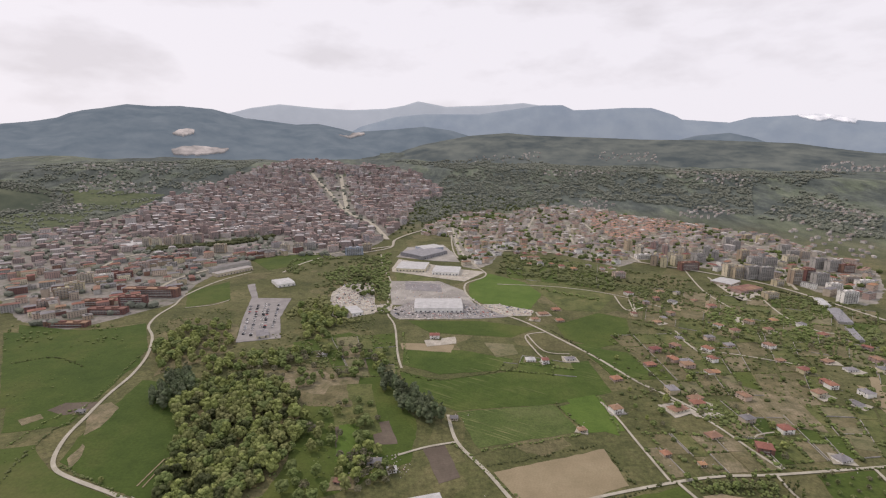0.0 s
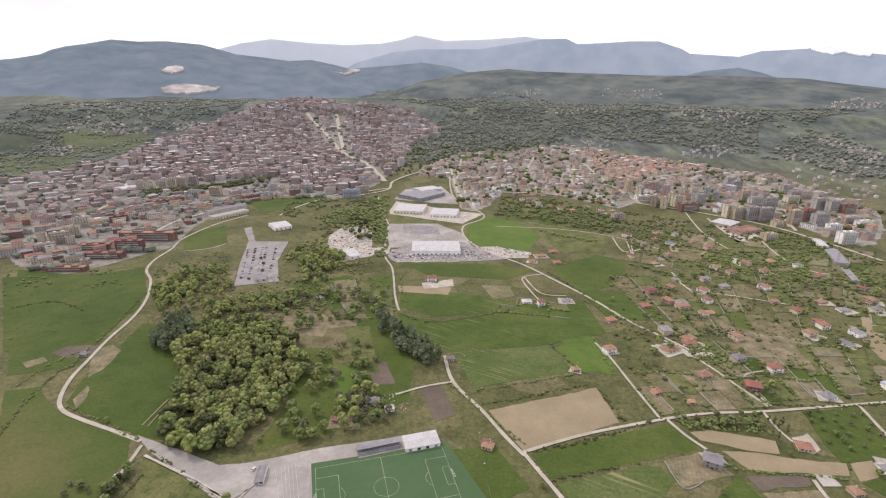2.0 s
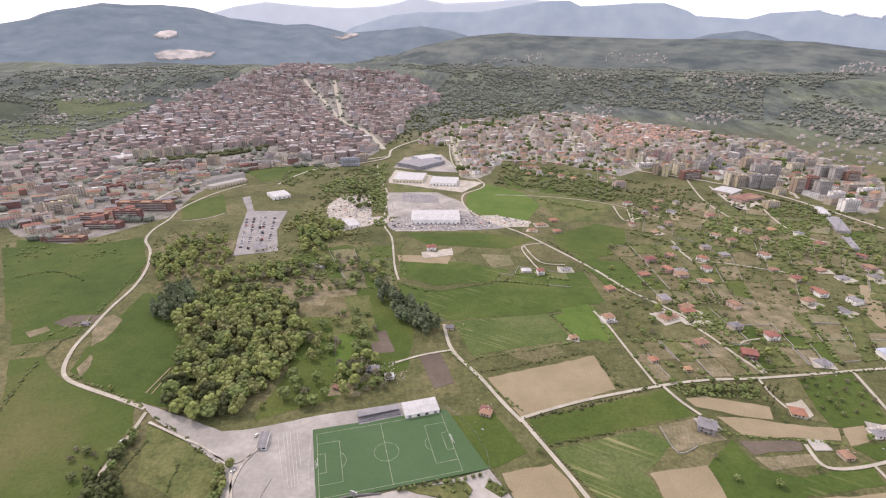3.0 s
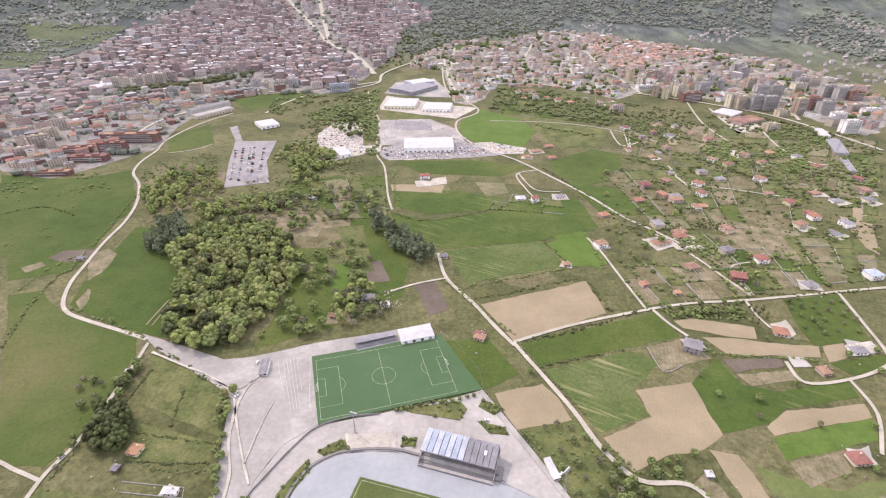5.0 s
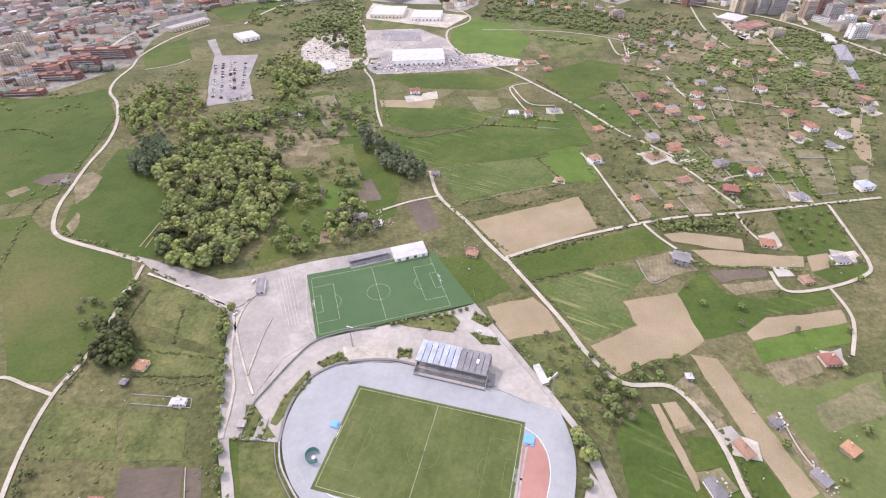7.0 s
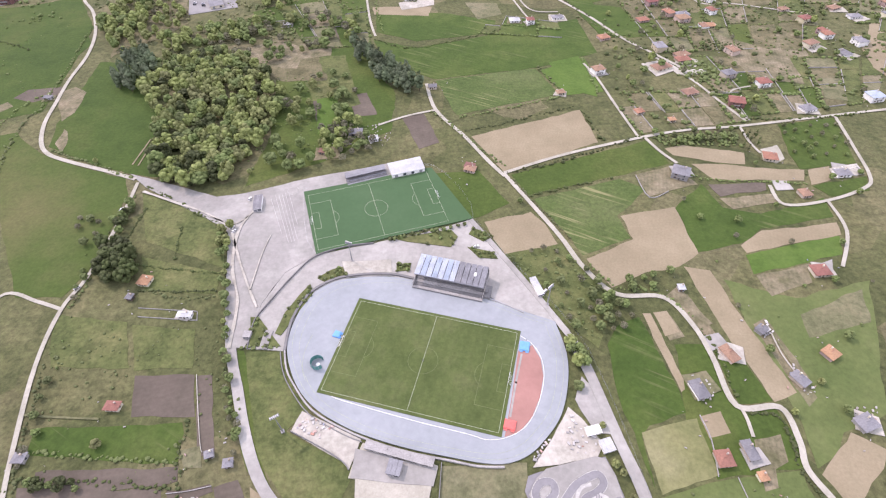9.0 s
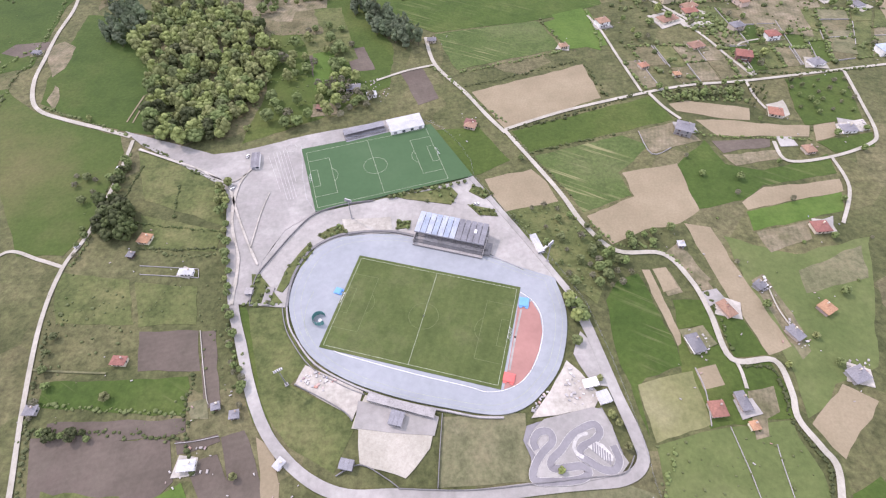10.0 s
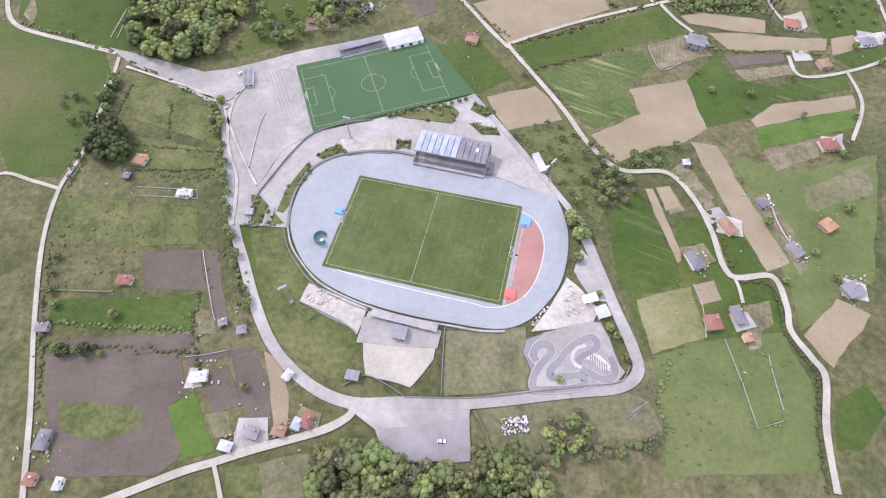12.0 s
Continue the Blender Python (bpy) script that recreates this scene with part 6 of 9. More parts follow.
for x, y in [(219.9, 113.0), (196.0, 94.3), (88.4, 87.0), (95.6, 49.6), (90.8, 66.3), (93.6, 61.7), (60.1, 38.1), (-104.9, 35.2), (-187.2, 76.8)]:
    plant("y", x, y, rng.uniform(0.5, 0.8))
for x, y in [(272.2, 352.4), (273.4, 347.0), (265.2, 340.8), (279.5, 352.7), (271.1, 358.0), (277.3, 341.5), (266.3, 334.2)]:
    plant("c", x, y, rng.uniform(0.9, 1.4))
grove([(190.5, 361.3), (271.7, 369.5), (259.6, 344.5), (190.0, 342.2)], 26, 5.0, "gs", 0.6, 0.8, 35)
grove([(308.3, 374.7), (362.9, 375.2), (351.1, 325.3), (303.4, 321.4)], 22, 9.0, "gb", 0.4, 0.8, 36)
grove([(45.8, 213.1), (86.7, 223.0), (105.3, 190.7), (117.0, 172.8), (96.2, 138.3), (81.3, 156.2)], 34, 9.0, "gbs", 0.4, 0.8, 37)
grove([(-286.8, 255.9), (-255.0, 253.6), (-247.9, 184.7), (-242.3, 143.4), (-233.2, 87.6), (-224.5, 56.8), (-218.1, 56.4), (-232.9, 138.3)], 26, 8.0, "gbs", 0.4, 0.8, 38)
grove([(-136.9, 137.2), (-131.8, 136.8), (-118.6, 106.6), (-106.4, 77.1), (-107.8, 63.5), (-116.8, 77.6)], 20, 6.0, "gbs", 0.5, 0.8, 39)
# the wood beyond the forecourt
MAIN_WOOD = [(-313.3, 445.8), (-317.6, 501.8), (-285.1, 514.2), (-255.1, 527.0), (-213.9, 508.2), (-179.7, 461.1), (-156.7, 403.7), (-158.8, 364.4), (-170.0, 334.6), (-180.5, 302.4), (-190.1, 291.4), (-203.8, 287.2), (-240.7, 302.6), (-259.6, 348.2), (-275.1, 395.7)]
grove(MAIN_WOOD, 265, 5.4, "yyyyggd", 1.0, 1.75, 21)
grove([(-347.8, 452.7), (-353.1, 505.5), (-331.3, 521.8), (-309.0, 478.0), (-316.4, 439.6)], 28, 5.0, "t", 1.1, 1.55, 22)
grove([(-256.7, 325.8), (-213.6, 333.1), (-175.7, 312.5), (-187.4, 292.2), (-218.9, 290.0), (-240.0, 303.0)], 26, 5.0, "dgg", 0.9, 1.25, 27)
grove([(-424.7, 586.4), (-422.2, 660.9), (-394.8, 683.9), (-366.8, 606.2), (-380.5, 535.7)], 34, 6.4, "yyyg", 1.0, 1.7, 23)
grove([(-336.7, 558.0), (-295.3, 594.3), (-235.0, 599.1), (-217.7, 567.0), (-269.8, 537.8), (-316.9, 525.8)], 34, 6.0, "yygg", 1.0, 1.6, 24)
grove([(-260.2, 724.7), (-249.9, 769.8), (-197.9, 790.4), (-196.1, 698.9), (-229.9, 664.1)], 30, 6.5, "yyyg", 1.1, 1.8, 44)
grove([(-103.8, 532.3), (-77.9, 518.5), (-40.7, 473.7), (-23.3, 437.5), (-37.6, 428.4), (-64.2, 455.0), (-95.2, 497.3)], 34, 5.4, "t", 1.15, 1.6, 25)
grove([(-174.8, 454.9), (-106.0, 475.6), (-63.9, 395.2), (-98.3, 315.2), (-149.8, 306.4), (-150.8, 373.8)], 44, 8.0, "yygggb", 0.8, 1.5, 26)
grove([(-114.5, 372.2), (-78.3, 382.9), (-57.4, 345.1), (-89.5, 324.3)], 24, 5.2, "bbbg", 0.8, 1.1, 28)
grove([(-403.5, 702.7), (-355.2, 703.5), (-319.9, 607.1), (-338.5, 570.0), (-379.1, 520.0)], 14, 11.0, "ygb", 0.5, 1.0, 45)
grove([(-284.6, 563.6), (-205.3, 621.2), (-103.9, 630.5), (-93.8, 560.3), (-173.4, 507.5)], 18, 12.0, "ygb", 0.5, 1.0, 46)
grove([(-255.7, 962.5), (-174.6, 1036.6), (-150.4, 893.5), (-211.7, 820.5)], 20, 8.0, "gd", 0.9, 1.5, 47)
grove([(102.9, 176.7), (115.5, 175.0), (126.2, 164.5), (116.2, 151.3), (97.6, 146.4), (92.5, 158.7)], 16, 6.0, "gb", 0.5, 0.85, 40)
grove([(77.5, 141.7), (86.3, 141.9), (87.5, 125.9), (78.5, 121.4)], 6, 4.5, "gy", 0.7, 1.0, 41)
grove([(124.3, 190.7), (160.2, 198.5), (153.6, 186.3), (126.2, 181.4)], 10, 5.0, "gs", 0.5, 0.9, 42)
grove([(-214.6, 58.7), (-188.9, 58.2), (-187.2, 53.6), (-211.9, 53.8)], 9, 3.5, "gd", 0.45, 0.7, 43)
grove([(-289.7, 781.8), (-260.9, 816.1), (-201.1, 735.3), (-196.5, 632.2), (-238.0, 648.7)], 24, 6.5, "yyg", 1.1, 1.7, 44)
grove([(-428.7, 601.0), (-430.1, 698.0), (-374.8, 713.0), (-322.0, 605.4), (-351.0, 523.4), (-380.4, 516.1)], 54, 6.8, "yyyg", 1.0, 1.5, 45)
grove([(-284.6, 563.6), (-205.3, 621.2), (-103.9, 630.5), (-93.8, 560.3), (-173.4, 507.5), (-256.9, 481.7)], 60, 8.5, "ygbg", 0.9, 1.6, 46)
grove([(-168.3, 236.3), (-160.8, 236.4), (-146.5, 182.6), (-133.9, 142.9), (-137.8, 141.2), (-151.9, 183.7)], 16, 4.5, "ygg", 0.5, 0.85, 48)
grove([(-136.9, 137.2), (-133.2, 136.9), (-123.5, 110.4), (-110.3, 80.6), (-112.9, 77.4), (-125.4, 107.0)], 14, 4.5, "gs", 0.5, 0.8, 49)
grove([(-252.5, 274.8), (-248.5, 279.7), (-239.7, 230.8), (-249.1, 230.2)], 8, 4.5, "gd", 0.6, 0.95, 51)
# young shrubs in the beds round the track
beds = ([(-70.9, 203.4), (-67.3, 195.4), (-81.0, 189.7), (-87.3, 193.6), (-78.5, 200.9)], [(-91.2, 187.9), (-87.5, 180.7), (-97.2, 159.0), (-102.4, 146.7), (-106.3, 148.2), (-103.6, 163.7), (-96.7, 178.9)], [(-36.8, 230.8), (6.3, 239.6), (11.2, 232.5), (6.1, 221.9), (-26.5, 227.8)],
        [(23.0, 241.7), (38.2, 232.5), (29.8, 227.1), (19.5, 235.1)], [(18.2, 221.8), (36.1, 216.7), (39.6, 210.0), (25.9, 211.5)], [(-32.7, 204.9), (-22.5, 206.6), (-23.1, 199.7), (-32.4, 198.9)], [(-125.2, 160.8), (-119.6, 160.4), (-101.0, 138.6), (-120.5, 138.7)])
for k, b in enumerate(beds):
    tagged(piece("lawn_bed", slab("lawn_bed", b, 0.98 + 0.004 * k, ROUGH, 0.5, 0.4, k)), "grassy planting bed with a kerb", "planting bed", kind="structure")
    for x, y in scatter(b, 9, 3.0, 50 + k):
        plant("s", x, y, rng.uniform(0.6, 1.0), 0.9)
for x, y in along([(-38.8, 229.8), (-18.5, 235.6), (6.4, 241.8), (19.0, 246.2)], 4.5, 0, 0.4):
    plant("s", x, y, rng.uniform(0.9, 1.2), 0.8)

# hedges and undergrowth
HEDGE = ([(-255.0, 281.1), (-251.2, 249.3), (-249.8, 197.5), (-252.2, 168.9)], [(-246.9, 125.9), (-230.4, 72.3), (-213.0, 25.4)], [(101.5, 203.0), (118.6, 181.0), (144.0, 177.9), (158.8, 158.1)], [(160.9, 149.2), (165.5, 128.1), (165.8, 103.7)],
          [(-247.0, 290.0), (-212.4, 269.4), (-169.7, 242.2)], [(-204.5, 181.7), (-183.4, 174.9), (-153.0, 175.0)], [(54.6, 297.9), (78.4, 254.1), (91.5, 228.5)],
         [(70.1, 275.2), (141.9, 297.6)], [(194.0, 316.0), (212.1, 295.1), (262.9, 290.2), (296.2, 286.8)], [(-125.3, 136.3), (-100.5, 135.8)], [(-223.0, 70.1), (-139.6, 65.3)], [(-145.4, 90.1), (-142.6, 64.8), (-130.0, 34.7)], [(-224.5, 56.8), (-219.7, 56.5), (-139.4, 53.0)],
         [(118.4, 50.1), (107.4, 26.6), (110.9, 10.2)])
for k, h in enumerate(HEDGE):
    thicket("uneven green hedge along a field edge", along(h, 2.6, 2.6, 1.2), rng.choice([LEAF_G, LEAF_D]), 0.7, 1.7, "hedge")
for h in ([(-235.8, 210.4), (-211.4, 205.3), (-182.6, 201.7), (-157.3, 198.2)], [(-200.0, 244.1), (-197.7, 228.2), (-194.5, 211.9)], [(-210.8, 184.1), (-185.3, 182.7), (-154.7, 183.2)], [(-237.0, 228.9), (-237.4, 243.1), (-236.4, 267.0)]):
    thicket("dark hedge between garden plots", along(h, 1.9, 0, 0.7), LEAF_D, 0.6, 1.4, "hedge")
thicket("leafy hedge along the stream below the road", along([(14.5, 3.1), (31.3, 5.6), (47.9, 4.2), (70.1, 4.9), (92.4, 5.8), (105.3, 7.9)], 2.2, 0, 2.0), LEAF_G, 1.0, 2.6, "hedge")
thicket("hedge beside the road fence", along([(110.1, 10.5), (109.7, 21.5), (109.3, 32.9)], 2.4, 0, 0.8), LEAF_G, 0.5, 1.2, "hedge")
for h in ([(153.5, 44.5), (154.9, 29.7), (153.6, 11.6)], [(156.4, 11.6), (168.9, 15.6), (173.1, 23.9), (173.2, 41.3)]):
    thicket("thin hedge round a meadow", along(h, 3.0, 0, 0.5), LEAF_G, 0.3, 0.8, "hedge")
thicket("dark growth in the ditch beside the lane", along([(170.0, 96.0), (188.0, 94.5), (190.0, 79.0), (187.5, 64.0), (193.0, 49.0), (196.0, 38.0), (186.5, 12.0), (181.0, -16.0)], 1.5, -1.6, 0.5), LEAF_D, 0.7, 1.5, "hedge")
grove([(50.2, 13.5), (63.5, 17.6), (71.2, 12.1), (64.5, 4.1), (50.6, 4.2)], 9, 5.0, "yyg", 0.6, 0.95, 53)
MID = ([(-13.2, 399.3), (19.3, 355.7), (49.4, 314.1)], [(-81.9, 552.3), (-30.8, 530.0), (69.3, 573.6)], [(22.1, 364.1), (129.8, 405.0)], [(131.5, 400.1), (140.8, 348.6)], [(55.5, 303.7), (100.0, 318.0), (177.0, 352.4)], [(-397.9, 405.1), (-413.0, 495.0), (-434.9, 599.0)],
       [(-354.9, 340.9), (-299.4, 317.2), (-263.7, 301.3)], [(-423.7, 370.3), (-419.4, 419.5), (-402.7, 439.5)], [(-373.2, 290.6), (-395.8, 354.4), (-403.2, 404.5)], [(177.0, 352.4), (225.0, 347.2), (273.6, 367.0)], [(162.9, 607.0), (211.1, 542.7), (230.5, 499.9)], [(129.9, 714.3), (178.0, 607.7)],
       [(159.1, 433.0), (155.0, 505.4)], [(114.4, 427.1), (14.7, 392.5)], [(285.0, 380.2), (357.7, 381.0), (406.0, 392.0)], [(99.5, 484.4), (117.3, 427.1)], [(-574.6, 537.9), (-540.6, 560.0), (-479.2, 533.9)], [(-97.8, 686.6), (-76.8, 571.8)])
for k, h in enumerate(MID):
    thicket("ragged hedge between fields", along(h, 3.2, 3.0, 1.8), rng.choice([LEAF_G, LEAF_D]), 0.8, 2.0, "hedge")
thicket("low scrub under the wood", scatter([(-308.4, 449.0), (-318.0, 503.9), (-201.6, 508.3), (-96.5, 426.4), (-93.0, 343.6), (-151.7, 317.1), (-219.1, 297.7), (-241.2, 309.2)], 420, 3.5, 61), LEAF_G, 0.6, 1.5)
thicket("scrub on the slope beside the stadium", scatter([(45.8, 213.1), (86.7, 223.0), (105.3, 190.7), (117.4, 175.0), (96.0, 135.9), (81.3, 156.2)], 120, 3.0, 62), LEAF_G, 0.5, 1.4)
thicket("bushes among the garden plots", scatter([(216.3, 701.0), (705.9, 802.0), (423.1, 411.0), (285.0, 380.2), (179.6, 360.8), (174.1, 479.8)], 400, 3.9, 63, 0.14), LEAF_G, 1.0, 3.2)
thicket("dark bushes among the garden plots", scatter([(216.3, 701.0), (705.9, 802.0), (423.1, 411.0), (285.0, 380.2), (179.6, 360.8), (174.1, 479.8)], 240, 5.0, 64, 0.12), LEAF_D, 1.0, 3.2)
for line in ([(363.3, 874.5), (412.8, 859.9), (453.2, 822.5)], [(460.4, 837.9), (492.0, 788.3), (523.0, 766.3)], [(271.9, 758.8), (300.6, 737.4), (326.4, 704.6)], [(542.2, 702.4), (563.4, 674.1), (575.2, 640.8)], [(297.9, 1089.2), (339.2, 1018.9), (412.3, 996.3)], [(587.9, 1009.5), (639.0, 961.2), (641.9, 883.9)], [(154.1, 951.3), (191.9, 914.9), (247.8, 881.0)]):
    thicket("dark belt of trees between gardens", along(line, 4.0, 0, 7.0), rng.choice([LEAF_D, LEAF_G]), 2.0, 4.5, "tree_belt")
thicket("scrub on the pasture", scatter([(-726.7, 717.7), (-491.5, 684.4), (-397.9, 405.1), (-373.2, 290.6)], 60, 5.0, 65, 0.12), LEAF_G, 0.7, 1.6)
thicket("scrub by the car park", scatter([(-408.6, 554.5), (-486.2, 702.4), (-411.3, 788.5), (-321.8, 620.9), (-237.2, 728.0), (-129.1, 793.9), (-97.0, 575.1), (-185.9, 549.5), (-347.2, 502.7)], 420, 3.3, 66, 0.12), LEAF_G, 1.0, 2.6)
thicket("yellow-green scrub by the car park", scatter([(-408.6, 554.5), (-486.2, 702.4), (-411.3, 788.5), (-321.8, 620.9), (-237.2, 728.0), (-129.1, 793.9), (-97.0, 575.1), (-185.9, 549.5), (-347.2, 502.7)], 240, 3.9, 67, 0.12), LEAF_Y, 1.2, 2.8)
thicket("bushes in the allotments", scatter([(-257.8, 153.4), (-147.7, 169.2), (-116.8, 77.6), (-139.2, 52.4), (-218.1, 56.4)], 150, 2.8, 68, 0.12), LEAF_G, 0.35, 1.2)
thicket("tall weeds below the road", scatter([(109.4, 49.9), (106.7, -3.9), (182.3, -1.9), (189.1, 64.4)], 60, 4.4, 69, 0.12), LEAF_G, 0.4, 1.0)
grove([(216.3, 701.0), (705.9, 802.0), (423.1, 411.0), (285.0, 380.2), (179.6, 360.8), (174.1, 479.8)], 105, 10.0, "ggbys", 0.5, 1.2, 71)
grove([(183.4, 286.7), (383.3, 367.3), (248.8, 95.3), (200.1, 79.7), (203.9, 110.2), (181.7, 168.5)], 22, 14.0, "ggbs", 0.35, 0.8, 72)
for poly, n, lo, hi, seed, mat in (([(-315.4, 954.7), (-318.2, 1097.4), (-292.3, 1185.4), (-220.8, 1241.1), (-181.1, 1030.4), (-189.8, 962.6), (-247.8, 938.3), (-264.8, 854.5)], 260, 2.0, 5.5, 171, LEAF_G), ([(-302.2, 763.6), (-276.8, 878.7), (-242.4, 828.8), (-224.2, 740.2), (-162.0, 730.5), (-189.4, 691.0), (-242.6, 664.5), (-271.4, 686.3)], 240, 2.0, 5.5, 172, LEAF_Y), ([(-166.9, 964.1), (-158.6, 986.1), (-130.2, 773.8), (-146.3, 772.9), (-173.8, 903.6)], 90, 2.0, 5.0, 173, LEAF_G), ([(-406.9, 1240.6), (-306.1, 1184.4), (-337.4, 1096.2), (-371.0, 1018.3), (-430.7, 1063.8)], 160, 2.0, 5.0, 174, LEAF_G),
                                   ([(230.8, 1117.2), (303.6, 1101.1), (335.8, 995.6), (392.5, 930.9), (379.4, 866.3), (306.9, 933.2), (219.4, 988.3)], 260, 1.8, 4.5, 175, LEAF_G), ([(423.9, 852.6), (484.9, 856.3), (559.3, 814.6), (548.8, 709.8), (514.4, 681.0), (466.9, 728.9), (387.3, 724.3)], 230, 1.8, 4.5, 176, LEAF_G), ([(582.3, 735.6), (659.1, 765.2), (586.2, 647.9), (552.5, 666.3)], 150, 2.0, 5.0, 177, LEAF_G), ([(574.4, 912.7), (684.3, 956.5), (637.2, 819.2), (561.1, 786.3)], 150, 1.8, 4.5, 178, LEAF_G)):
    thicket("dense green trees and bushes on rough ground", scatter(poly, n, 4.5, seed, -0.05), mat, lo, hi, "wood")
plant_rest()

# ---- garden parcels among the houses ----
def parcels(quad, nx, ny, seed, mats, label="small garden parcel among the houses"):
    r = random.Random(seed)
    a, b, c, d = [Vector(p) for p in quad]
    us = [0.0] + sorted(min(max((i + r.uniform(-0.25, 0.25)) / nx, 0), 1) for i in range(1, nx)) + [1.0]
    for i in range(nx):
        vs = [0.0] + sorted((j + r.uniform(-0.3, 0.3)) / ny for j in range(1, ny)) + [1.0]
        for j in range(ny):
            if r.random() < 0.10:
                continue
            g = 0.008
            q = [(us[i] + g, vs[j] + g), (us[i + 1] - g, vs[j] + g), (us[i + 1] - g, vs[j + 1] - g), (us[i] + g, vs[j + 1] - g)]
            ring_ = [tuple(a.lerp(b, u).lerp(d.lerp(c, u), v)) for u, v in q]
            field(ring_, r.choice(mats), label, 1.2)
            for k in range(4):
                if r.random() < 0.55:
                    EDGES.append((ring_[k], ring_[(k + 1) % 4]))


EDGES = []
MIX = [BROWN, GARDEN, ROUGH, BROWN, ROUGH, DRY, BROWN, GARDEN, ROUGH, ROUGH, GRASS]
parcels([(163.1, 433.0), (286.7, 430.5), (287.5, 380.1), (179.6, 360.8)], 6, 2, 3, [GARDEN, BROWN, GARDEN, BROWN, ROUGH])
parcels([(218.0, 701.1), (459.1, 738.7), (373.6, 519.7), (242.3, 514.5)], 6, 4, 4, MIX)
parcels([(463.5, 738.9), (663.1, 745.9), (490.9, 508.3), (375.3, 516.8)], 5, 4, 5, MIX)
parcels([(258.6, 506.8), (481.0, 495.6), (423.1, 411.0), (282.1, 385.0)], 8, 3, 6, MIX)
parcels([(-247.1, 643.3), (-106.3, 686.5), (-83.9, 540.3), (-169.8, 530.7)], 5, 3, 7, [ROUGH, GARDEN, GRASS, DRY])
parcels([(60.1, 619.9), (139.7, 594.6), (139.1, 553.3), (41.8, 567.5)], 4, 2, 8, [GRASS, CROP, ROUGH])
parcels([(340.4, 990.3), (732.4, 854.4), (554.9, 615.4), (267.8, 782.0)], 12, 4, 9, MIX)
parcels([(95.2, 1278.6), (352.7, 1162.1), (295.4, 950.0), (91.1, 1029.2)], 6, 2, 10, [ROUGH, GRASS, DRY])

field([(317.9, 559.7), (377.9, 503.2), (368.2, 443.9), (319.0, 456.2), (313.9, 504.8)], GARDEN, "tan stubble field with pale strips", 2.0)
field([(387.8, 454.7), (410.6, 454.2), (393.9, 411.6), (374.8, 417.1)], DRY, "small tan field among gardens", 1.0)
field([(476.3, 555.3), (501.3, 533.4), (458.2, 458.8), (454.8, 476.5)], SOIL, "bare tan field among gardens", 1.0)
field([(222.8, 562.3), (186.8, 548.8), (158.9, 662.6), (188.3, 661.6)], CROP, "deep green wedge of crop beside the road", 1.0)
yard([(243.2, 475.5), (279.6, 477.0), (274.8, 466.4), (246.3, 465.9)], PALE, "pale paved yard of the long building", 1.0, 0.4)
yard([(-114.2, 344.9), (-91.7, 347.9), (-91.6, 329.7), (-113.4, 326.0)], GARDEN, "bare brown pad behind the pitch", 1.0, 0.2)
thicket("dark bushes in an overgrown garden", scatter([(265.8, 499.6), (304.6, 480.1), (303.1, 445.3), (263.2, 446.1), (247.4, 469.4)], 90, 4.0, 161), LEAF_G, 1.2, 3.2)
thicket("rows of dark bushes in a garden", scatter([(296.8, 545.8), (337.4, 533.6), (334.2, 517.4), (290.7, 518.5)], 46, 3.6, 162), LEAF_D, 1.2, 2.6)
thicket("dense green shrubs along the lane", scatter([(187.9, 358.8), (265.6, 361.9), (262.5, 340.6), (198.7, 343.2)], 120, 3.6, 163), LEAF_G, 1.2, 2.6)
spots = [q for i, e in enumerate(EDGES) if i % 3 for q in along(e, 3.0, 0, 1.0)]
thicket("ragged hedges between garden parcels", spots[::2], LEAF_G, 0.8, 2.5, "hedge")
thicket("dark ragged hedges between garden parcels", spots[1::2], LEAF_D, 0.8, 2.3, "hedge")
for e in EDGES[::3]:
    low_wall(e, 1.0, 0.4, CONCRETE, "low pale garden wall between parcels", "garden_wall", "wall", 0.1)

# ---- houses ----
WIN = block_mesh("pane", [(-0.55, 0.55, -0.05, 0.05, 0, 1.4)], [GLASS])
DOOR = block_mesh("door", [(-0.55, 0.55, -0.05, 0.05, 0, 2.1)], [BARK])
SHUT = block_mesh("shutter", [(-0.18, 0.18, -0.05, 0.05, -0.05, 1.45)], [TILE_B])


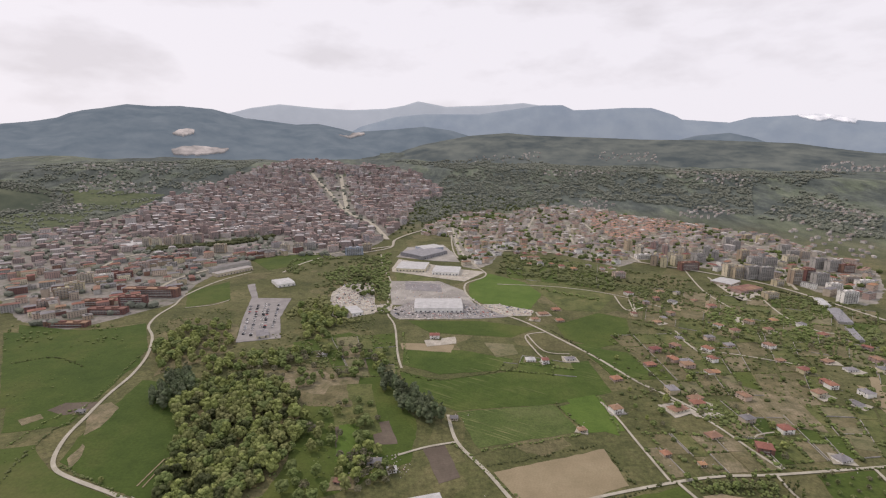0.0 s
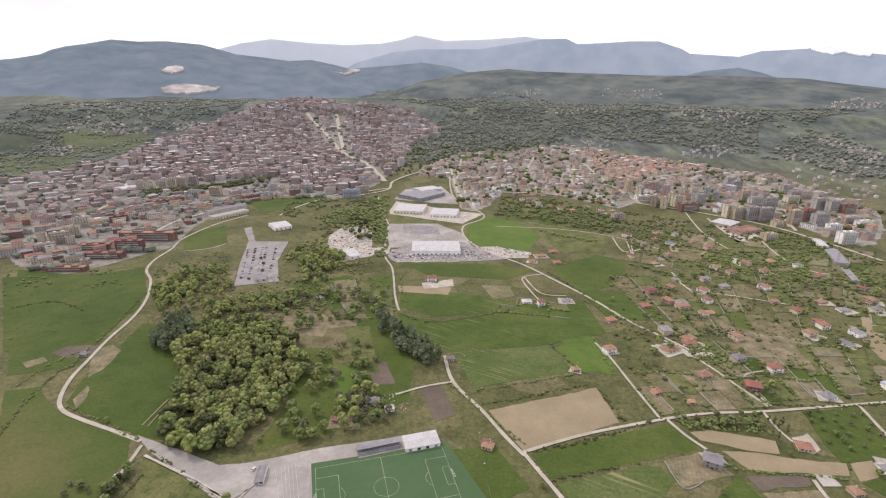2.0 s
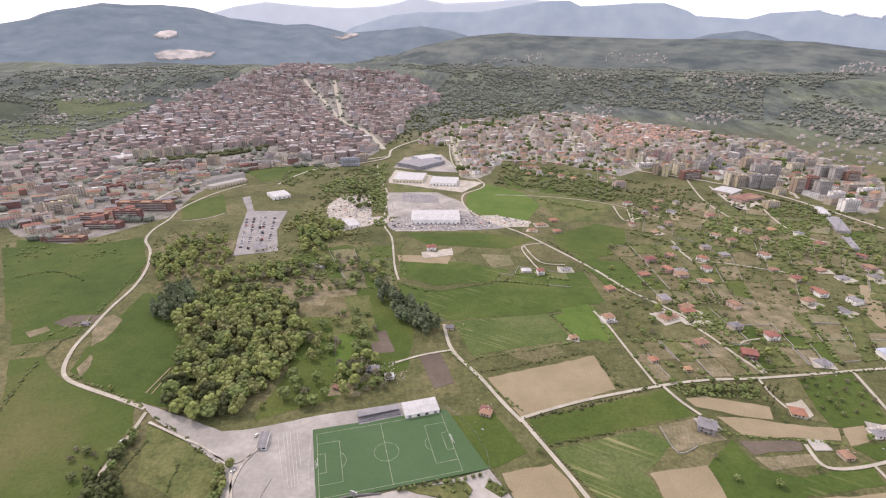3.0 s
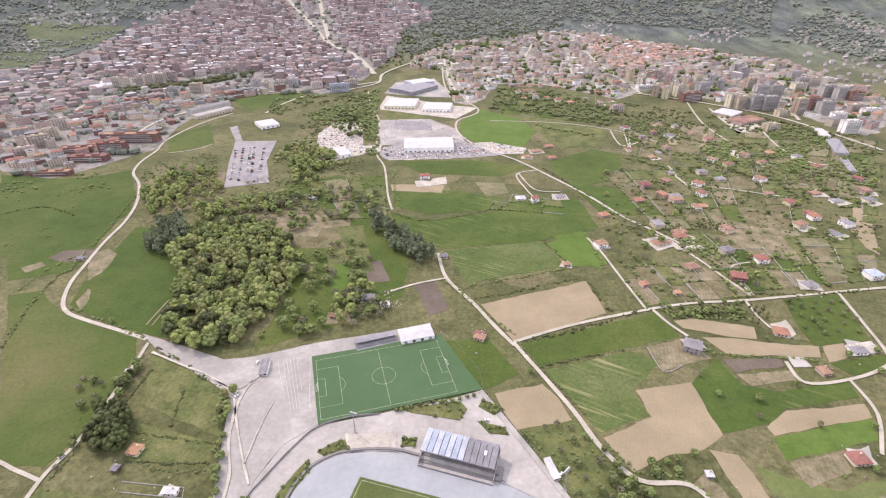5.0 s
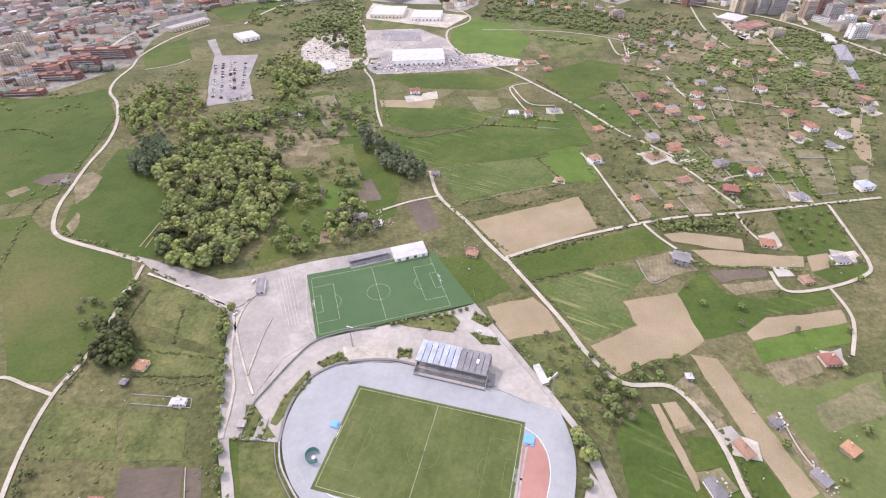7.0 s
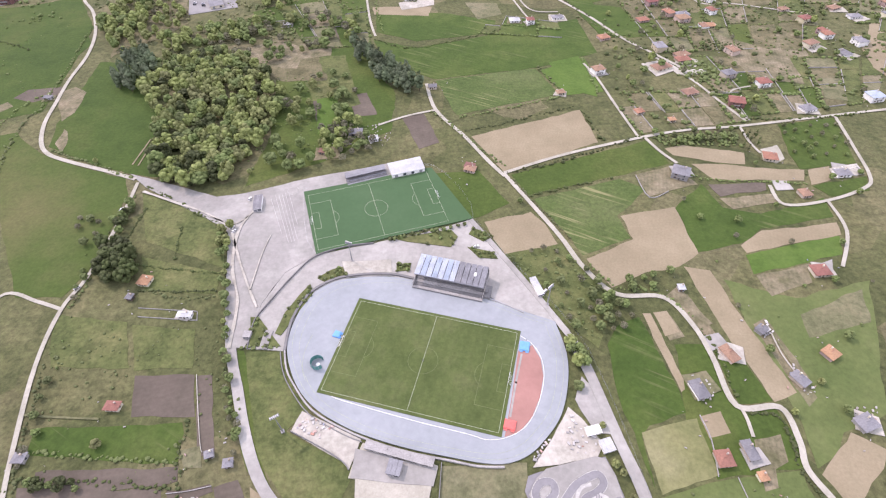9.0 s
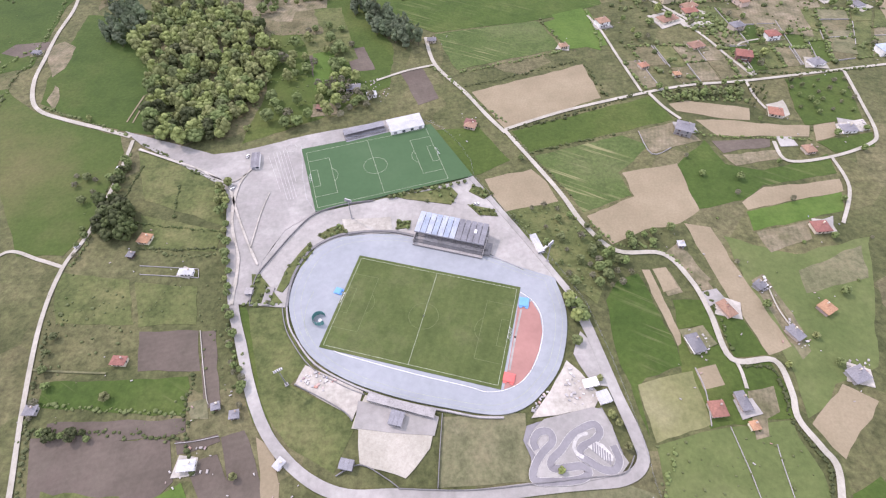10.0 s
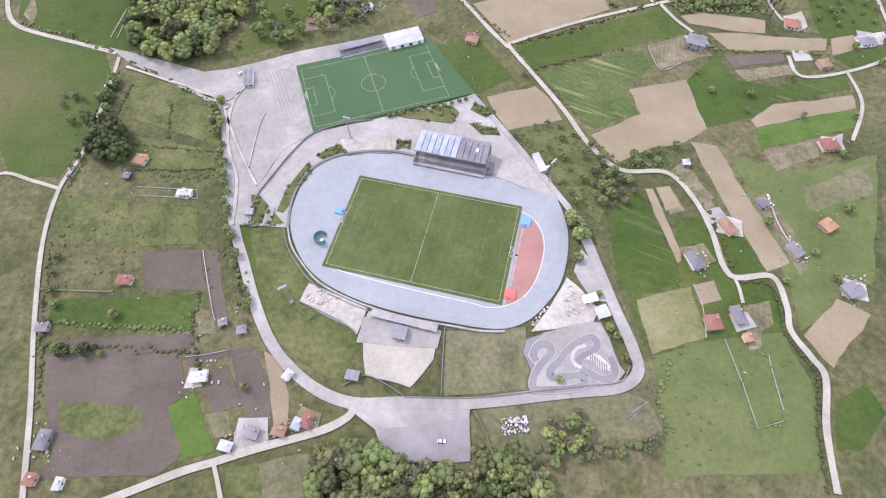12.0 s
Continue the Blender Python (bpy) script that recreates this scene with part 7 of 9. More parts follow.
def house(x, y, turn, w, d, floors, roof, wall, label, pitchy=0.32, flat=False):
    """A small house: wall, tiled roof in two or four slopes, eaves, chimney, door, shuttered windows."""
    h = 2.9 * floors
    if len(label.split()) < 4:
        label += " among garden plots"
    e = holder("house", pose(x, y, bowl(x, y) + 0.05, 0, 0, turn), label, "house")
    X, Y, o = w / 2, d / 2, 0.55
    piece("wall", block_mesh("wall", [(-X, X, -Y, Y, -0.4, h)], [wall]), e)
    if flat:
        piece("roof", block_mesh("roof", [(-X - 0.2, X + 0.2, -Y - 0.2, Y + 0.2, h, h + 0.25), (-X * 0.4, X * 0.1, -Y * 0.4, Y * 0.2, h + 0.25, h + 2.0)], [roof]), e)
    else:
        r = pitchy * (Y + o)
        rx = max(0.0, X + o - (Y + o)) if w > d * 1.15 else X * 0.25
        vs = [(-X - o, -Y - o, h), (X + o, -Y - o, h), (X + o, Y + o, h), (-X - o, Y + o, h), (-rx, 0, h + r), (rx, 0, h + r)]
        vs += [(a, b, c - 0.22) for a, b, c in vs[:4]]
        fs = [(0, 1, 5, 4), (1, 2, 5), (2, 3, 4, 5), (3, 0, 4), (6, 7, 1, 0), (7, 8, 2, 1), (8, 9, 3, 2), (9, 6, 0, 3), (9, 8, 7, 6)]
        piece("roof", mesh("roof", vs, fs, [roof]), e)
        piece("ridge", block_mesh("ridge", [(-rx - 0.2, rx + 0.2, -0.16, 0.16, h + r - 0.05, h + r + 0.12)], [roof]), e)
        piece("chimney", block_mesh("chimney", [(X * 0.3, X * 0.3 + 0.7, Y * 0.3, Y * 0.3 + 0.7, h, h + r + 0.9), (X * 0.3 - 0.1, X * 0.3 + 0.8, Y * 0.3 - 0.1, Y * 0.3 + 0.8, h + r + 0.9, h + r + 1.05)], [PLASTER]), e)
    front = None
    for f in range(floors):
        for s in (-1, 1):
            for k in (-1, 1):
                g = piece("window", WIN, e, at=pose(k * X * 0.5, s * (Y + 0.03), 0.9 + 2.9 * f, 0, 0, 0 if s < 0 else 180))
                front = g if s < 0 and k < 0 else front
        piece("window", WIN, e, at=pose(X + 0.03, 0, 0.9 + 2.9 * f, 0, 0, 90))
        for side in (-0.78, 0.78):
            piece("shutter", SHUT, front, at=pose(side, -0.04, 0))
    piece("door", DOOR, e, at=pose(0, -Y - 0.03, 0))
    if floors > 1:
        piece("balcony", block_mesh("balcony", [(-X * 0.35, X * 0.35, -Y - 1.3, -Y, 2.8, 2.95), (-X * 0.35, X * 0.35, -Y - 1.3, -Y - 1.22, 2.95, 3.85)], [CONCRETE]), e)
    return e


def court(x, y, r, turn, mat, label="pale paved yard round a house"):
    e = Matrix.Rotation(radians(turn), 2)
    pts = [Vector((x, y)) + e @ Vector(p) for p in ((-r, -r * 0.8), (r, -r * 0.7), (r * 0.9, r * 0.8), (-r * 0.8, r))]
    yard([tuple(p) for p in pts], mat, label, 0.8, 0.3)


NEAR_HOUSES = [
    ([(-206.7, 191.0)], -10, 8, 7.5, 1, TILE_O, PLASTER, "small house with orange tiled roof in a meadow"),
    ([(197.0, 301.6)], -25, 13, 12, 2, TILE_G, PLASTER_G, "large two-storey house with a grey roof"),
    ([(280.6, 323.8)], -15, 11, 10, 1, TILE_O, PLASTER, "bungalow with bright orange hipped roof"),
    ([(260.4, 196.4)], 5, 11, 9, 1, TILE_R, PLASTER, "bungalow with red hipped roof"),
    ([(234.7, 131.6)], 30, 8, 7.5, 1, TILE_O, PLASTER_P, "small house with an orange roof in scrub"),
    ([(147.9, 69.0)], 5, 8, 8, 1, TILE_R, PLASTER, "small cottage with a dark red roof"),
    ([(162.9, 73.3)], 10, 5, 10, 1, TILE_G, PLASTER, "long dark-roofed shed by the lane"),
    ([(164.2, 60.0)], 10, 4, 4, 1, TILE_O, PLASTER, "tiny orange-roofed hut"),
    ([(147.9, 108.2)], 15, 7, 11, 1, TILE_G, WHITE, "white house with dark grey roof by the lane"),
    ([(173.8, 131.4)], 25, 6, 11, 1, TILE_B, PLASTER_P, "brown-roofed farm building by the lane"),
    ([(208.4, 114.5)], 30, 6, 9, 1, TILE_G, PLASTER, "grey-roofed barn at the end of a track"),
    ([(232.0, 88.2)], 20, 10, 8, 1, TILE_G, PLASTER_G, "grey farmhouse with sheds"),
    ([(-188.1, 98.9)], -3, 8, 5, 1, TILE_R, PLASTER, "small red-roofed shed on the plots"),
    ([(-200.7, 9.6)], -5, 5.5, 9, 1, TILE_G, PLASTER_G, "grey farm building beside the lane"),
    ([(287.7, 276.5)], 10, 8, 8, 1, TILE_B, PLASTER, "brown-roofed house beside a pale drive"),
    ([(-124.0, 71.6)], 20, 4, 3.5, 1, TILE_G, CONCRETE, "grey garden shed"),
    ([(-112.5, 67.0)], 10, 4.5, 4, 1, TILE_G, CONCRETE, "grey garden shed with clutter"),
    ([(-69.6, 18.2)], -20, 4.5, 7, 1, TILE_O, PLASTER, "orange-roofed house by the road"),
    ([(-74.4, 16.4)], -20, 4, 5, 1, BLUE_SHEET, PLASTER, "shed with a blue sheet roof"),
    ([(-82.9, 13.2)], -15, 6, 4.5, 1, TILE_B, PLASTER, "small house by the road"),
    ([(-96.2, 12.4)], -15, 6, 5, 1, TILE_G, CONCRETE, "grey yard building by the road"),
    ([(-108.3, 6.1)], -15, 6, 4, 1, SHEET, CONCRETE, "pale-roofed shed by the road"),
    ([(-82.9, 41.4)], -35, 3.5, 5, 1, SHEET, WHITE, "white-roofed shed by the stadium road"),
    ([(-211.3, 177.0)], -10, 4, 4, 1, TILE_G, BARK, "dark wooden garden shed"),
    ([(-168.8, 162.1)], 0, 9, 4, 1, SHEET, WHITE, "long white cabin in a garden"),
    ([(-130.2, 40.7)], 5, 8, 5, 1, SHEET, WHITE, "white greenhouse with a pale roof"),
    ([(-185.2, -10.5)], -5, 3, 5, 1, SHEET, WHITE, "small pale shed by the lane"),
    ([(-199.7, -8.5)], -10, 5, 5, 1, TILE_R, PLASTER, "red-roofed hut at the roadside"),
    ([(-225.3, 69.7)], 0, 6, 5, 1, TILE_G, CONCRETE, "grey hut beside the lane"),
    ([(22.7, 314.6)], -20, 8, 6, 1, TILE_B, PLASTER_P, "brown-roofed hut among plots"),
    ([(160.8, 182.3)], 0, 4, 4, 1, SHEET, CONCRETE, "tiny pale-roofed hut by the lane"),
    ([(-106.4, 337.0)], -10, 7, 5, 1, TILE_B, PLASTER, "brown-roofed house behind the wood"),
    ([(200.3, 148.7)], 35, 6, 5, 1, TILE_G, CONCRETE, "grey ruin with a fallen roof"),
]
for (p,), turn, w, d, fl, roof, wall, label in NEAR_HOUSES:
    house(p[0], p[1], turn, w, d, fl, roof, wall, label)
for (x, y), r in zip([(200.0, 305.7), (283.4, 326.1), (264.4, 198.5), (151.1, 111.5), (175.9, 132.7), (234.1, 88.5), (-97.2, 11.9), (-70.2, 17.7), (334.7, 306.9), (275.6, 287.4), (169.6, 140.9), (-131.5, 40.4), (-169.9, 162.6), (165.1, 69.7)], (9, 9, 7, 9, 8, 7, 9, 7, 9, 7, 6, 6, 5, 6)):
    court(x, y, r, rng.uniform(-20, 20), rng.choice([DRY, PALE, YARD, YARD]))
MID_HOUSES = [
    ([(283.7, 408.1)], -15, 14, 12, 2, TILE_O, BRICKRED, "large house with a bright orange roof"),
    ([(323.4, 443.1)], 10, 13, 11, 2, TILE_O, WHITE, "white villa with an orange roof"),
    ([(246.0, 429.3)], 20, 14, 10, 1, TILE_B, PLASTER_P, "brown-roofed house with a yard"),
    ([(232.1, 480.7)], 25, 20, 12, 1, TILE_B, PLASTER, "long building with a brown tiled roof"),
    ([(262.2, 507.1)], 25, 16, 10, 1, TILE_B, PLASTER_P, "brown-roofed house"),
    ([(185.6, 550.8)], 20, 12, 10, 1, TILE_O, PLASTER_P, "orange-roofed house by the road"),
    ([(163.0, 472.3)], 20, 12, 10, 2, TILE_B, WHITE, "white house by a garden lane"),
    ([(-45.8, 671.0)], 5, 14, 11, 2, TILE_O, WHITE, "white house with an orange roof in fields"),
    ([(105.1, 593.6)], 5, 9, 9, 2, TILE_R, WHITE, "white house with a red roof"),
    ([(86.6, 599.5)], 5, 12, 10, 1, SHEET, WHITE, "white-roofed shed"),
    ([(140.0, 605.8)], 10, 14, 8, 1, TILE_G, WHITE, "pale yard building"),
    ([(317.2, 578.2)], 0, 13, 10, 1, TILE_O, PLASTER, "orange-roofed house"),
    ([(291.8, 603.3)], 10, 15, 11, 2, TILE_G, PLASTER_G, "grey-roofed house"),
    ([(242.5, 596.1)], 15, 13, 10, 1, TILE_O, PLASTER_P, "orange-roofed house"),
    ([(439.5, 546.5)], 10, 12, 10, 2, TILE_O, WHITE, "white house with an orange roof"),
    ([(347.7, 397.6)], 20, 13, 10, 1, TILE_G, WHITE, "grey-roofed farm building"),
    ([(419.7, 414.9)], 10, 14, 12, 2, BLUE_SHEET, WHITE, "white house with a blue-grey roof"),
    ([(330.1, 301.0)], 5, 12, 8, 1, TILE_G, WHITE, "house in a pale yard"),
    ([(117.5, 431.2)], 15, 8, 6, 1, TILE_B, PLASTER, "small shed by a field"),
    ([(-11.5, 445.2)], 5, 8, 6, 1, TILE_G, PLASTER, "small grey shed at the lane's end"),
    ([(-80.8, 366.1)], 5, 12, 8, 1, TILE_G, PLASTER_G, "grey farm sheds behind the wood"),
    ([(-63.6, 355.7)], 15, 8, 6, 1, SHEET, WHITE, "pale farm shed"),
    ([(-193.2, 595.5)], 5, 9, 7, 1, SHEET, WHITE, "white hut in the fields"),
    ([(-231.9, 509.7)], 0, 6, 4, 1, SHEET, WHITE, "tiny white hut in the wood"),
    ([(-403.5, 431.9)], 0, 8, 5, 1, TILE_G, PLASTER_G, "grey hut by the road"),
    ([(131.8, 791.5)], 15, 16, 12, 1, TILE_B, PLASTER_P, "brown-roofed house in a yard"),
    ([(157.4, 816.9)], 15, 14, 11, 1, TILE_O, PLASTER_P, "orange-roofed house in a yard"),
    ([(113.9, 762.6)], 15, 12, 10, 1, TILE_B, PLASTER, "brown-roofed outbuilding"),
    ([(154.3, 760.0)], 15, 12, 10, 1, TILE_O, PLASTER, "orange-roofed house"),
    ([(186.9, 395.6)], 20, 8, 7, 1, TILE_O, PLASTER, "small orange-roofed garden house"),
    ([(213.9, 381.0)], 10, 6, 5, 1, TILE_O, PLASTER, "small garden hut"),
    ([(22.9, 310.8)], -20, 9, 7, 1, TILE_B, PLASTER_P, "brown-roofed hut by the lane"),
]
for (p,), turn, w, d, fl, roof, wall, label in MID_HOUSES:
    house(p[0], p[1], turn, w, d, fl, roof, wall, label)
    if rng.random() < 0.6:
        court(p[0], p[1], w * 0.8, rng.uniform(-25, 25), rng.choice([LANE, PALE, YARD, DRY]))
ROOFS, WALLS = [TILE_O, TILE_B, TILE_R, TILE_B, TILE_G, TILE_B, TILE_G], [PLASTER, PLASTER_P, WHITE, PLASTER_Y, PLASTER]
for k, (poly, n, apart) in enumerate((([(295.4, 950.0), (414.0, 946.5), (475.4, 795.4), (364.7, 567.1), (280.1, 545.6), (253.2, 704.1)], 24, 24), ([(499.1, 823.5), (606.3, 684.4), (462.5, 490.3), (389.1, 457.7), (364.7, 567.1)], 16, 26),
                                      ([(279.3, 616.6), (327.4, 506.8), (289.9, 431.7), (227.2, 491.6)], 5, 24), ([(94.1, 1531.0), (261.8, 1317.1), (360.5, 1190.9), (319.0, 1082.8), (137.8, 1130.6)], 30, 16))):
    for x, y in scatter(poly, n, apart, 80 + k):
        w = rng.uniform(10, 15)
        house(x, y, rng.choice([15, 20, 105, -60]) + rng.uniform(-8, 8), w, w * rng.uniform(0.65, 0.9), rng.choice([1, 2, 2]), rng.choice(ROOFS), rng.choice(WALLS), "village house with a tiled roof among gardens")
        if rng.random() < 0.4:
            court(x + 4, y - 3, w * 0.75, rng.uniform(-30, 30), rng.choice([PALE, LANE, DRY]))

# ---- works and car park ----
hall([(-92.6, 837.6), (-7.8, 843.9), (-5.2, 788.3), (-86.0, 782.4)], 8.0, SHEET, WHITE, "long white industrial hall", "factory", 1.0, 12)
hall([(-153.9, 1242.0), (-91.1, 1316.6), (-67.9, 1250.0), (-122.2, 1168.8)], 9.0, GREY_SHEET, GREY_SHEET, "dark industrial hall with a pale roof edge", "factory", 1.0, 8)
hall([(-131.8, 1312.8), (-82.2, 1345.9), (-67.8, 1304.7), (-115.6, 1265.9)], 9.5, SHEET, BLUE_SHEET, "industrial hall with a white and blue roof", "factory", 1.0, 8)
hall([(-158.7, 1134.6), (-91.8, 1129.5), (-86.6, 1061.1), (-152.2, 1065.3)], 7.0, SHEET, PLASTER, "cream industrial hall in a dusty yard", "factory", 1.0, 8)
hall([(-72.7, 1098.3), (-12.3, 1092.6), (-15.2, 1037.5), (-71.6, 1042.7)], 7.0, SHEET, WHITE, "white industrial hall in a dusty yard", "factory", 1.0, 8)
hall([(-391.6, 947.1), (-362.0, 968.8), (-348.3, 927.9), (-374.8, 908.0)], 6.0, SHEET, WHITE, "white-roofed depot by the car park", "factory", 0.8, 6)
hall([(-202.1, 790.0), (-184.3, 797.8), (-177.0, 763.4), (-193.0, 750.7)], 5.0, SHEET, WHITE, "white shed in the junk yard", "shed", 0.8, 4)
hall([(-1.6, 1747.5), (128.6, 1735.4), (117.3, 1545.0), (-6.5, 1554.8)], 4.0, YARD, PLASTER_P, "walled compound with a pale court", "compound", 0.05, 6)
hall([(-558.0, 1016.1), (-507.6, 1092.0), (-497.5, 1071.1), (-547.7, 997.7)], 12.0, DARK_CONCRETE, PLASTER_G, "long grey school building of several storeys", "school", 0.2, 12)
hall([(-537.9, 991.5), (-490.4, 1062.3), (-481.0, 1042.7), (-528.3, 974.1)], 7.0, CONCRETE, PLASTER, "lower grey wing of the school", "school", 0.2, 12)
hall([(-314.6, 668.5), (-298.7, 675.8), (-288.0, 652.0), (-303.6, 645.2)], 4.0, TILE_G, PLASTER, "small car park building", "hut", 0.6, 3)
for q in ([(642.7, 847.4), (613.8, 776.2), (622.1, 783.2), (652.1, 856.0)], [(653.3, 851.8), (622.7, 776.3), (631.0, 783.3), (662.8, 860.4)], [(605.5, 753.4), (582.9, 696.2), (590.0, 701.8), (613.5, 760.1)]):
    hall(q, 4.0, GREY_SHEET, PLASTER_G, "long grey-roofed shed of a plant nursery", "greenhouse", 0.8, 8)
hall([(662.1, 913.3), (648.6, 868.5), (659.1, 877.2), (673.2, 922.8)], 4.0, SHEET, WHITE, "long pale-roofed shed beside greenhouses", "greenhouse", 0.8, 8)

hall([(537.3, 975.0), (593.8, 1003.3), (586.5, 974.0), (529.7, 943.1)], 6.0, TILE_B, PLASTER_P, "low pinkish complex with a tiled roof", "school", 0.8, 8)
hall([(533.2, 1029.8), (574.9, 1069.2), (564.8, 1023.0), (531.1, 995.1)], 5.0, SHEET, PLASTER, "cream hall beside the low complex", "hall", 0.6, 6)

WHEEL = block_mesh("wheel", [(-0.32, 0.32, -0.1, 0.1, 0, 0.62)], [RUBBER])


def car_kind(paint, label):
    e = holder("car", pose(0, 0, 0), label, "car", "parked cars")
    vs, fs = [], []
    prof = [(-2.1, 0.3), (2.1, 0.3), (2.15, 0.75), (1.1, 0.95), (-2.0, 1.0), (-2.15, 0.7)]
    for y in (-0.85, 0.85):
        vs += [(x, y, z) for x, z in prof]
    fs = [tuple(reversed(range(6))), tuple(range(6, 12))] + [(i, (i + 1) % 6, 6 + (i + 1) % 6, 6 + i) for i in range(6)]
    piece("body", mesh("body", vs, fs, [paint]), e)
    cab = [(-1.9, 0.98), (1.0, 0.95), (0.3, 1.42), (-1.4, 1.45)]
    vs = [(x, y * (0.8 if z < 1.2 else 0.66), z) for y in (-1, 1) for x, z in cab]
    piece("cabin", mesh("cabin", vs, [(3, 2, 1, 0), (4, 5, 6, 7)] + [(i, (i + 1) % 4, 4 + (i + 1) % 4, 4 + i) for i in range(4)], [GLASS]), e)
    piece("roof", block_mesh("roof", [(-1.35, 0.25, -0.62, 0.62, 1.43, 1.5)], [paint]), e)
    for x in (-1.3, 1.3):
        for y in (-0.8, 0.8):
            piece("wheel", WHEEL, e, at=pose(x, y, 0))
    return e


CARS = [car_kind(WHITE, "white car parked on the asphalt"), car_kind(CAR_PAINT, "grey car parked on the asphalt"), car_kind(RUBBER, "dark car parked on the asphalt"), car_kind(RED, "red car parked on the asphalt")]
FIRST = [True] * 4


def park(x, y, turn, z=0.6, k=None):
    if k is None:
        k = 3 if rng.random() < 0.05 else rng.choice([0, 1, 1, 2])
    m = pose(x, y, z, 0, 0, turn)
    if FIRST[k]:
        FIRST[k] = False
        CARS[k].matrix_basis = m
    else:
        copy_thing(CARS[k], m)


for row in ([(-316.7, 655.8), (-363.4, 796.7)], [(-307.4, 664.1), (-356.1, 813.8)], [(-301.8, 665.0), (-347.0, 805.6)], [(-299.0, 694.0), (-329.9, 808.1)], [(-327.3, 652.5), (-374.6, 794.9)]):
    for x, y in along(row, 4.2, 0, 0.5):
        if rng.random() < 0.62:
            park(x, y, rng.uniform(-8, 8) + 10, 0.85)
for (x, y), turn in zip([(-1.8, 7.9), (-255.0, 264.3), (-160.7, 243.1), (-158.6, 239.3), (-155.6, 275.8), (24.3, 221.8), (69.0, 180.3), (-252.1, 185.4)], (0, 70, 60, 60, 80, 20, 50, 60)):
    park(x, y, turn, 0.95, 0)
for x, y in scatter([(-128.2, 788.1), (-88.7, 827.7), (6.4, 810.0), (62.7, 778.9), (24.7, 763.3), (-113.8, 753.5)], 60, 5.5, 91):
    park(x, y, rng.uniform(0, 180), 0.75)
for x, y in scatter([(-246.9, 873.3), (-182.4, 916.8), (-155.8, 780.2), (-196.5, 748.4), (-226.2, 784.6)], 40, 6.0, 92):
    park(x, y, rng.uniform(0, 180), 0.75)
vs, fs = [], []
for x, y in scatter([(-246.9, 873.3), (-182.4, 916.8), (-155.8, 780.2), (-196.5, 748.4), (-226.2, 784.6)], 420, 2.6, 93) + scatter([(-127.4, 782.7), (-88.3, 877.5), (6.5, 884.5), (62.7, 778.9), (24.7, 763.3), (-113.8, 753.5)], 380, 3.2, 94) + scatter([(-152.9, 971.4), (-54.9, 979.0), (-7.9, 918.8), (10.3, 843.6), (-128.2, 827.4)], 260, 3.5, 193) + scatter([(-169.2, 1180.8), (-6.0, 1084.0), (34.0, 1067.0), (-8.8, 999.5), (-154.8, 1072.4)], 160, 3.5, 194) + scatter([(28.1, 18.7), (41.0, 19.6), (41.7, 12.2), (29.0, 10.9)], 60, 1.2, 95) + scatter([(-77.3, 94.1), (-60.2, 87.3), (-65.9, 80.7), (-81.2, 86.2)], 26, 1.5, 96) + scatter([(72.0, 97.2), (87.1, 77.6), (80.0, 72.6), (64.1, 70.9)], 26, 2.0, 97) + scatter([(48.5, 70.8), (64.0, 84.6), (55.3, 76.7), (49.7, 67.6)], 22, 1.5, 98) + scatter([(325.9, 308.6), (348.2, 313.3), (346.8, 302.4), (324.5, 297.1)], 26, 2.2, 99) + scatter([(200.7, 153.6), (207.9, 156.7), (207.7, 147.1), (200.4, 143.3)], 16, 1.5, 100):
    s = rng.uniform(0.3, 1.1)
    box(vs, fs, -s, s, -s * 0.6, s * 0.6, 0.3, 0.6 + s * 0.8, pose(x, y, 0, 0, 0, rng.uniform(0, 180)))
tagged(piece("rubble", mesh("rubble", vs, fs, [island("mixed_rubble", [(0.0, (0.30, 0.29, 0.28)), (0.4, (0.48, 0.46, 0.44)), (0.7, (0.62, 0.60, 0.58)), (0.85, (0.4, 0.2, 0.15)), (1.0, (0.25, 0.32, 0.42))])])),
       "pale heaps of scrap and building rubble", "rubble", kind="stuff")

# stacks and scrap that fill the works' storage rows and the junk yard
vs, fs = [], []
for x, y in scatter([(-235.8, 773.4), (-256.2, 891.0), (-241.3, 959.4), (-189.8, 962.6), (-160.9, 817.5), (-130.4, 829.0), (-126.2, 785.8), (-190.2, 776.1), (-211.8, 746.4)], 330, 3.4, 195) + scatter([(-125.7, 810.2), (-19.4, 829.2), (61.2, 840.6), (118.0, 809.3), (110.1, 782.3), (57.7, 776.3), (-17.4, 755.1), (-109.5, 747.0), (-122.6, 774.3)], 420, 3.2, 196):
    a, b, h = rng.uniform(0.4, 2.2), rng.uniform(0.4, 1.1), rng.uniform(0.4, 1.8)
    box(vs, fs, -a, a, -b, b, 0.3, 0.3 + h, pose(x, y, 0, 0, 0, rng.choice([8, 98, 8, rng.uniform(0, 180)])))
tagged(piece("stacked_goods", mesh("stacked_goods", vs, fs, [island("stacked_goods", [(0.0, (0.22, 0.21, 0.20)), (0.25, (0.40, 0.39, 0.37)), (0.5, (0.50, 0.49, 0.47)), (0.75, (0.68, 0.67, 0.65)), (0.86, (0.42, 0.20, 0.16)), (0.94, (0.24, 0.30, 0.40)), (1.0, (0.14, 0.13, 0.13))])])),
       "rows of pale stacked goods and scrap in the yards", "stacked goods", kind="stuff")

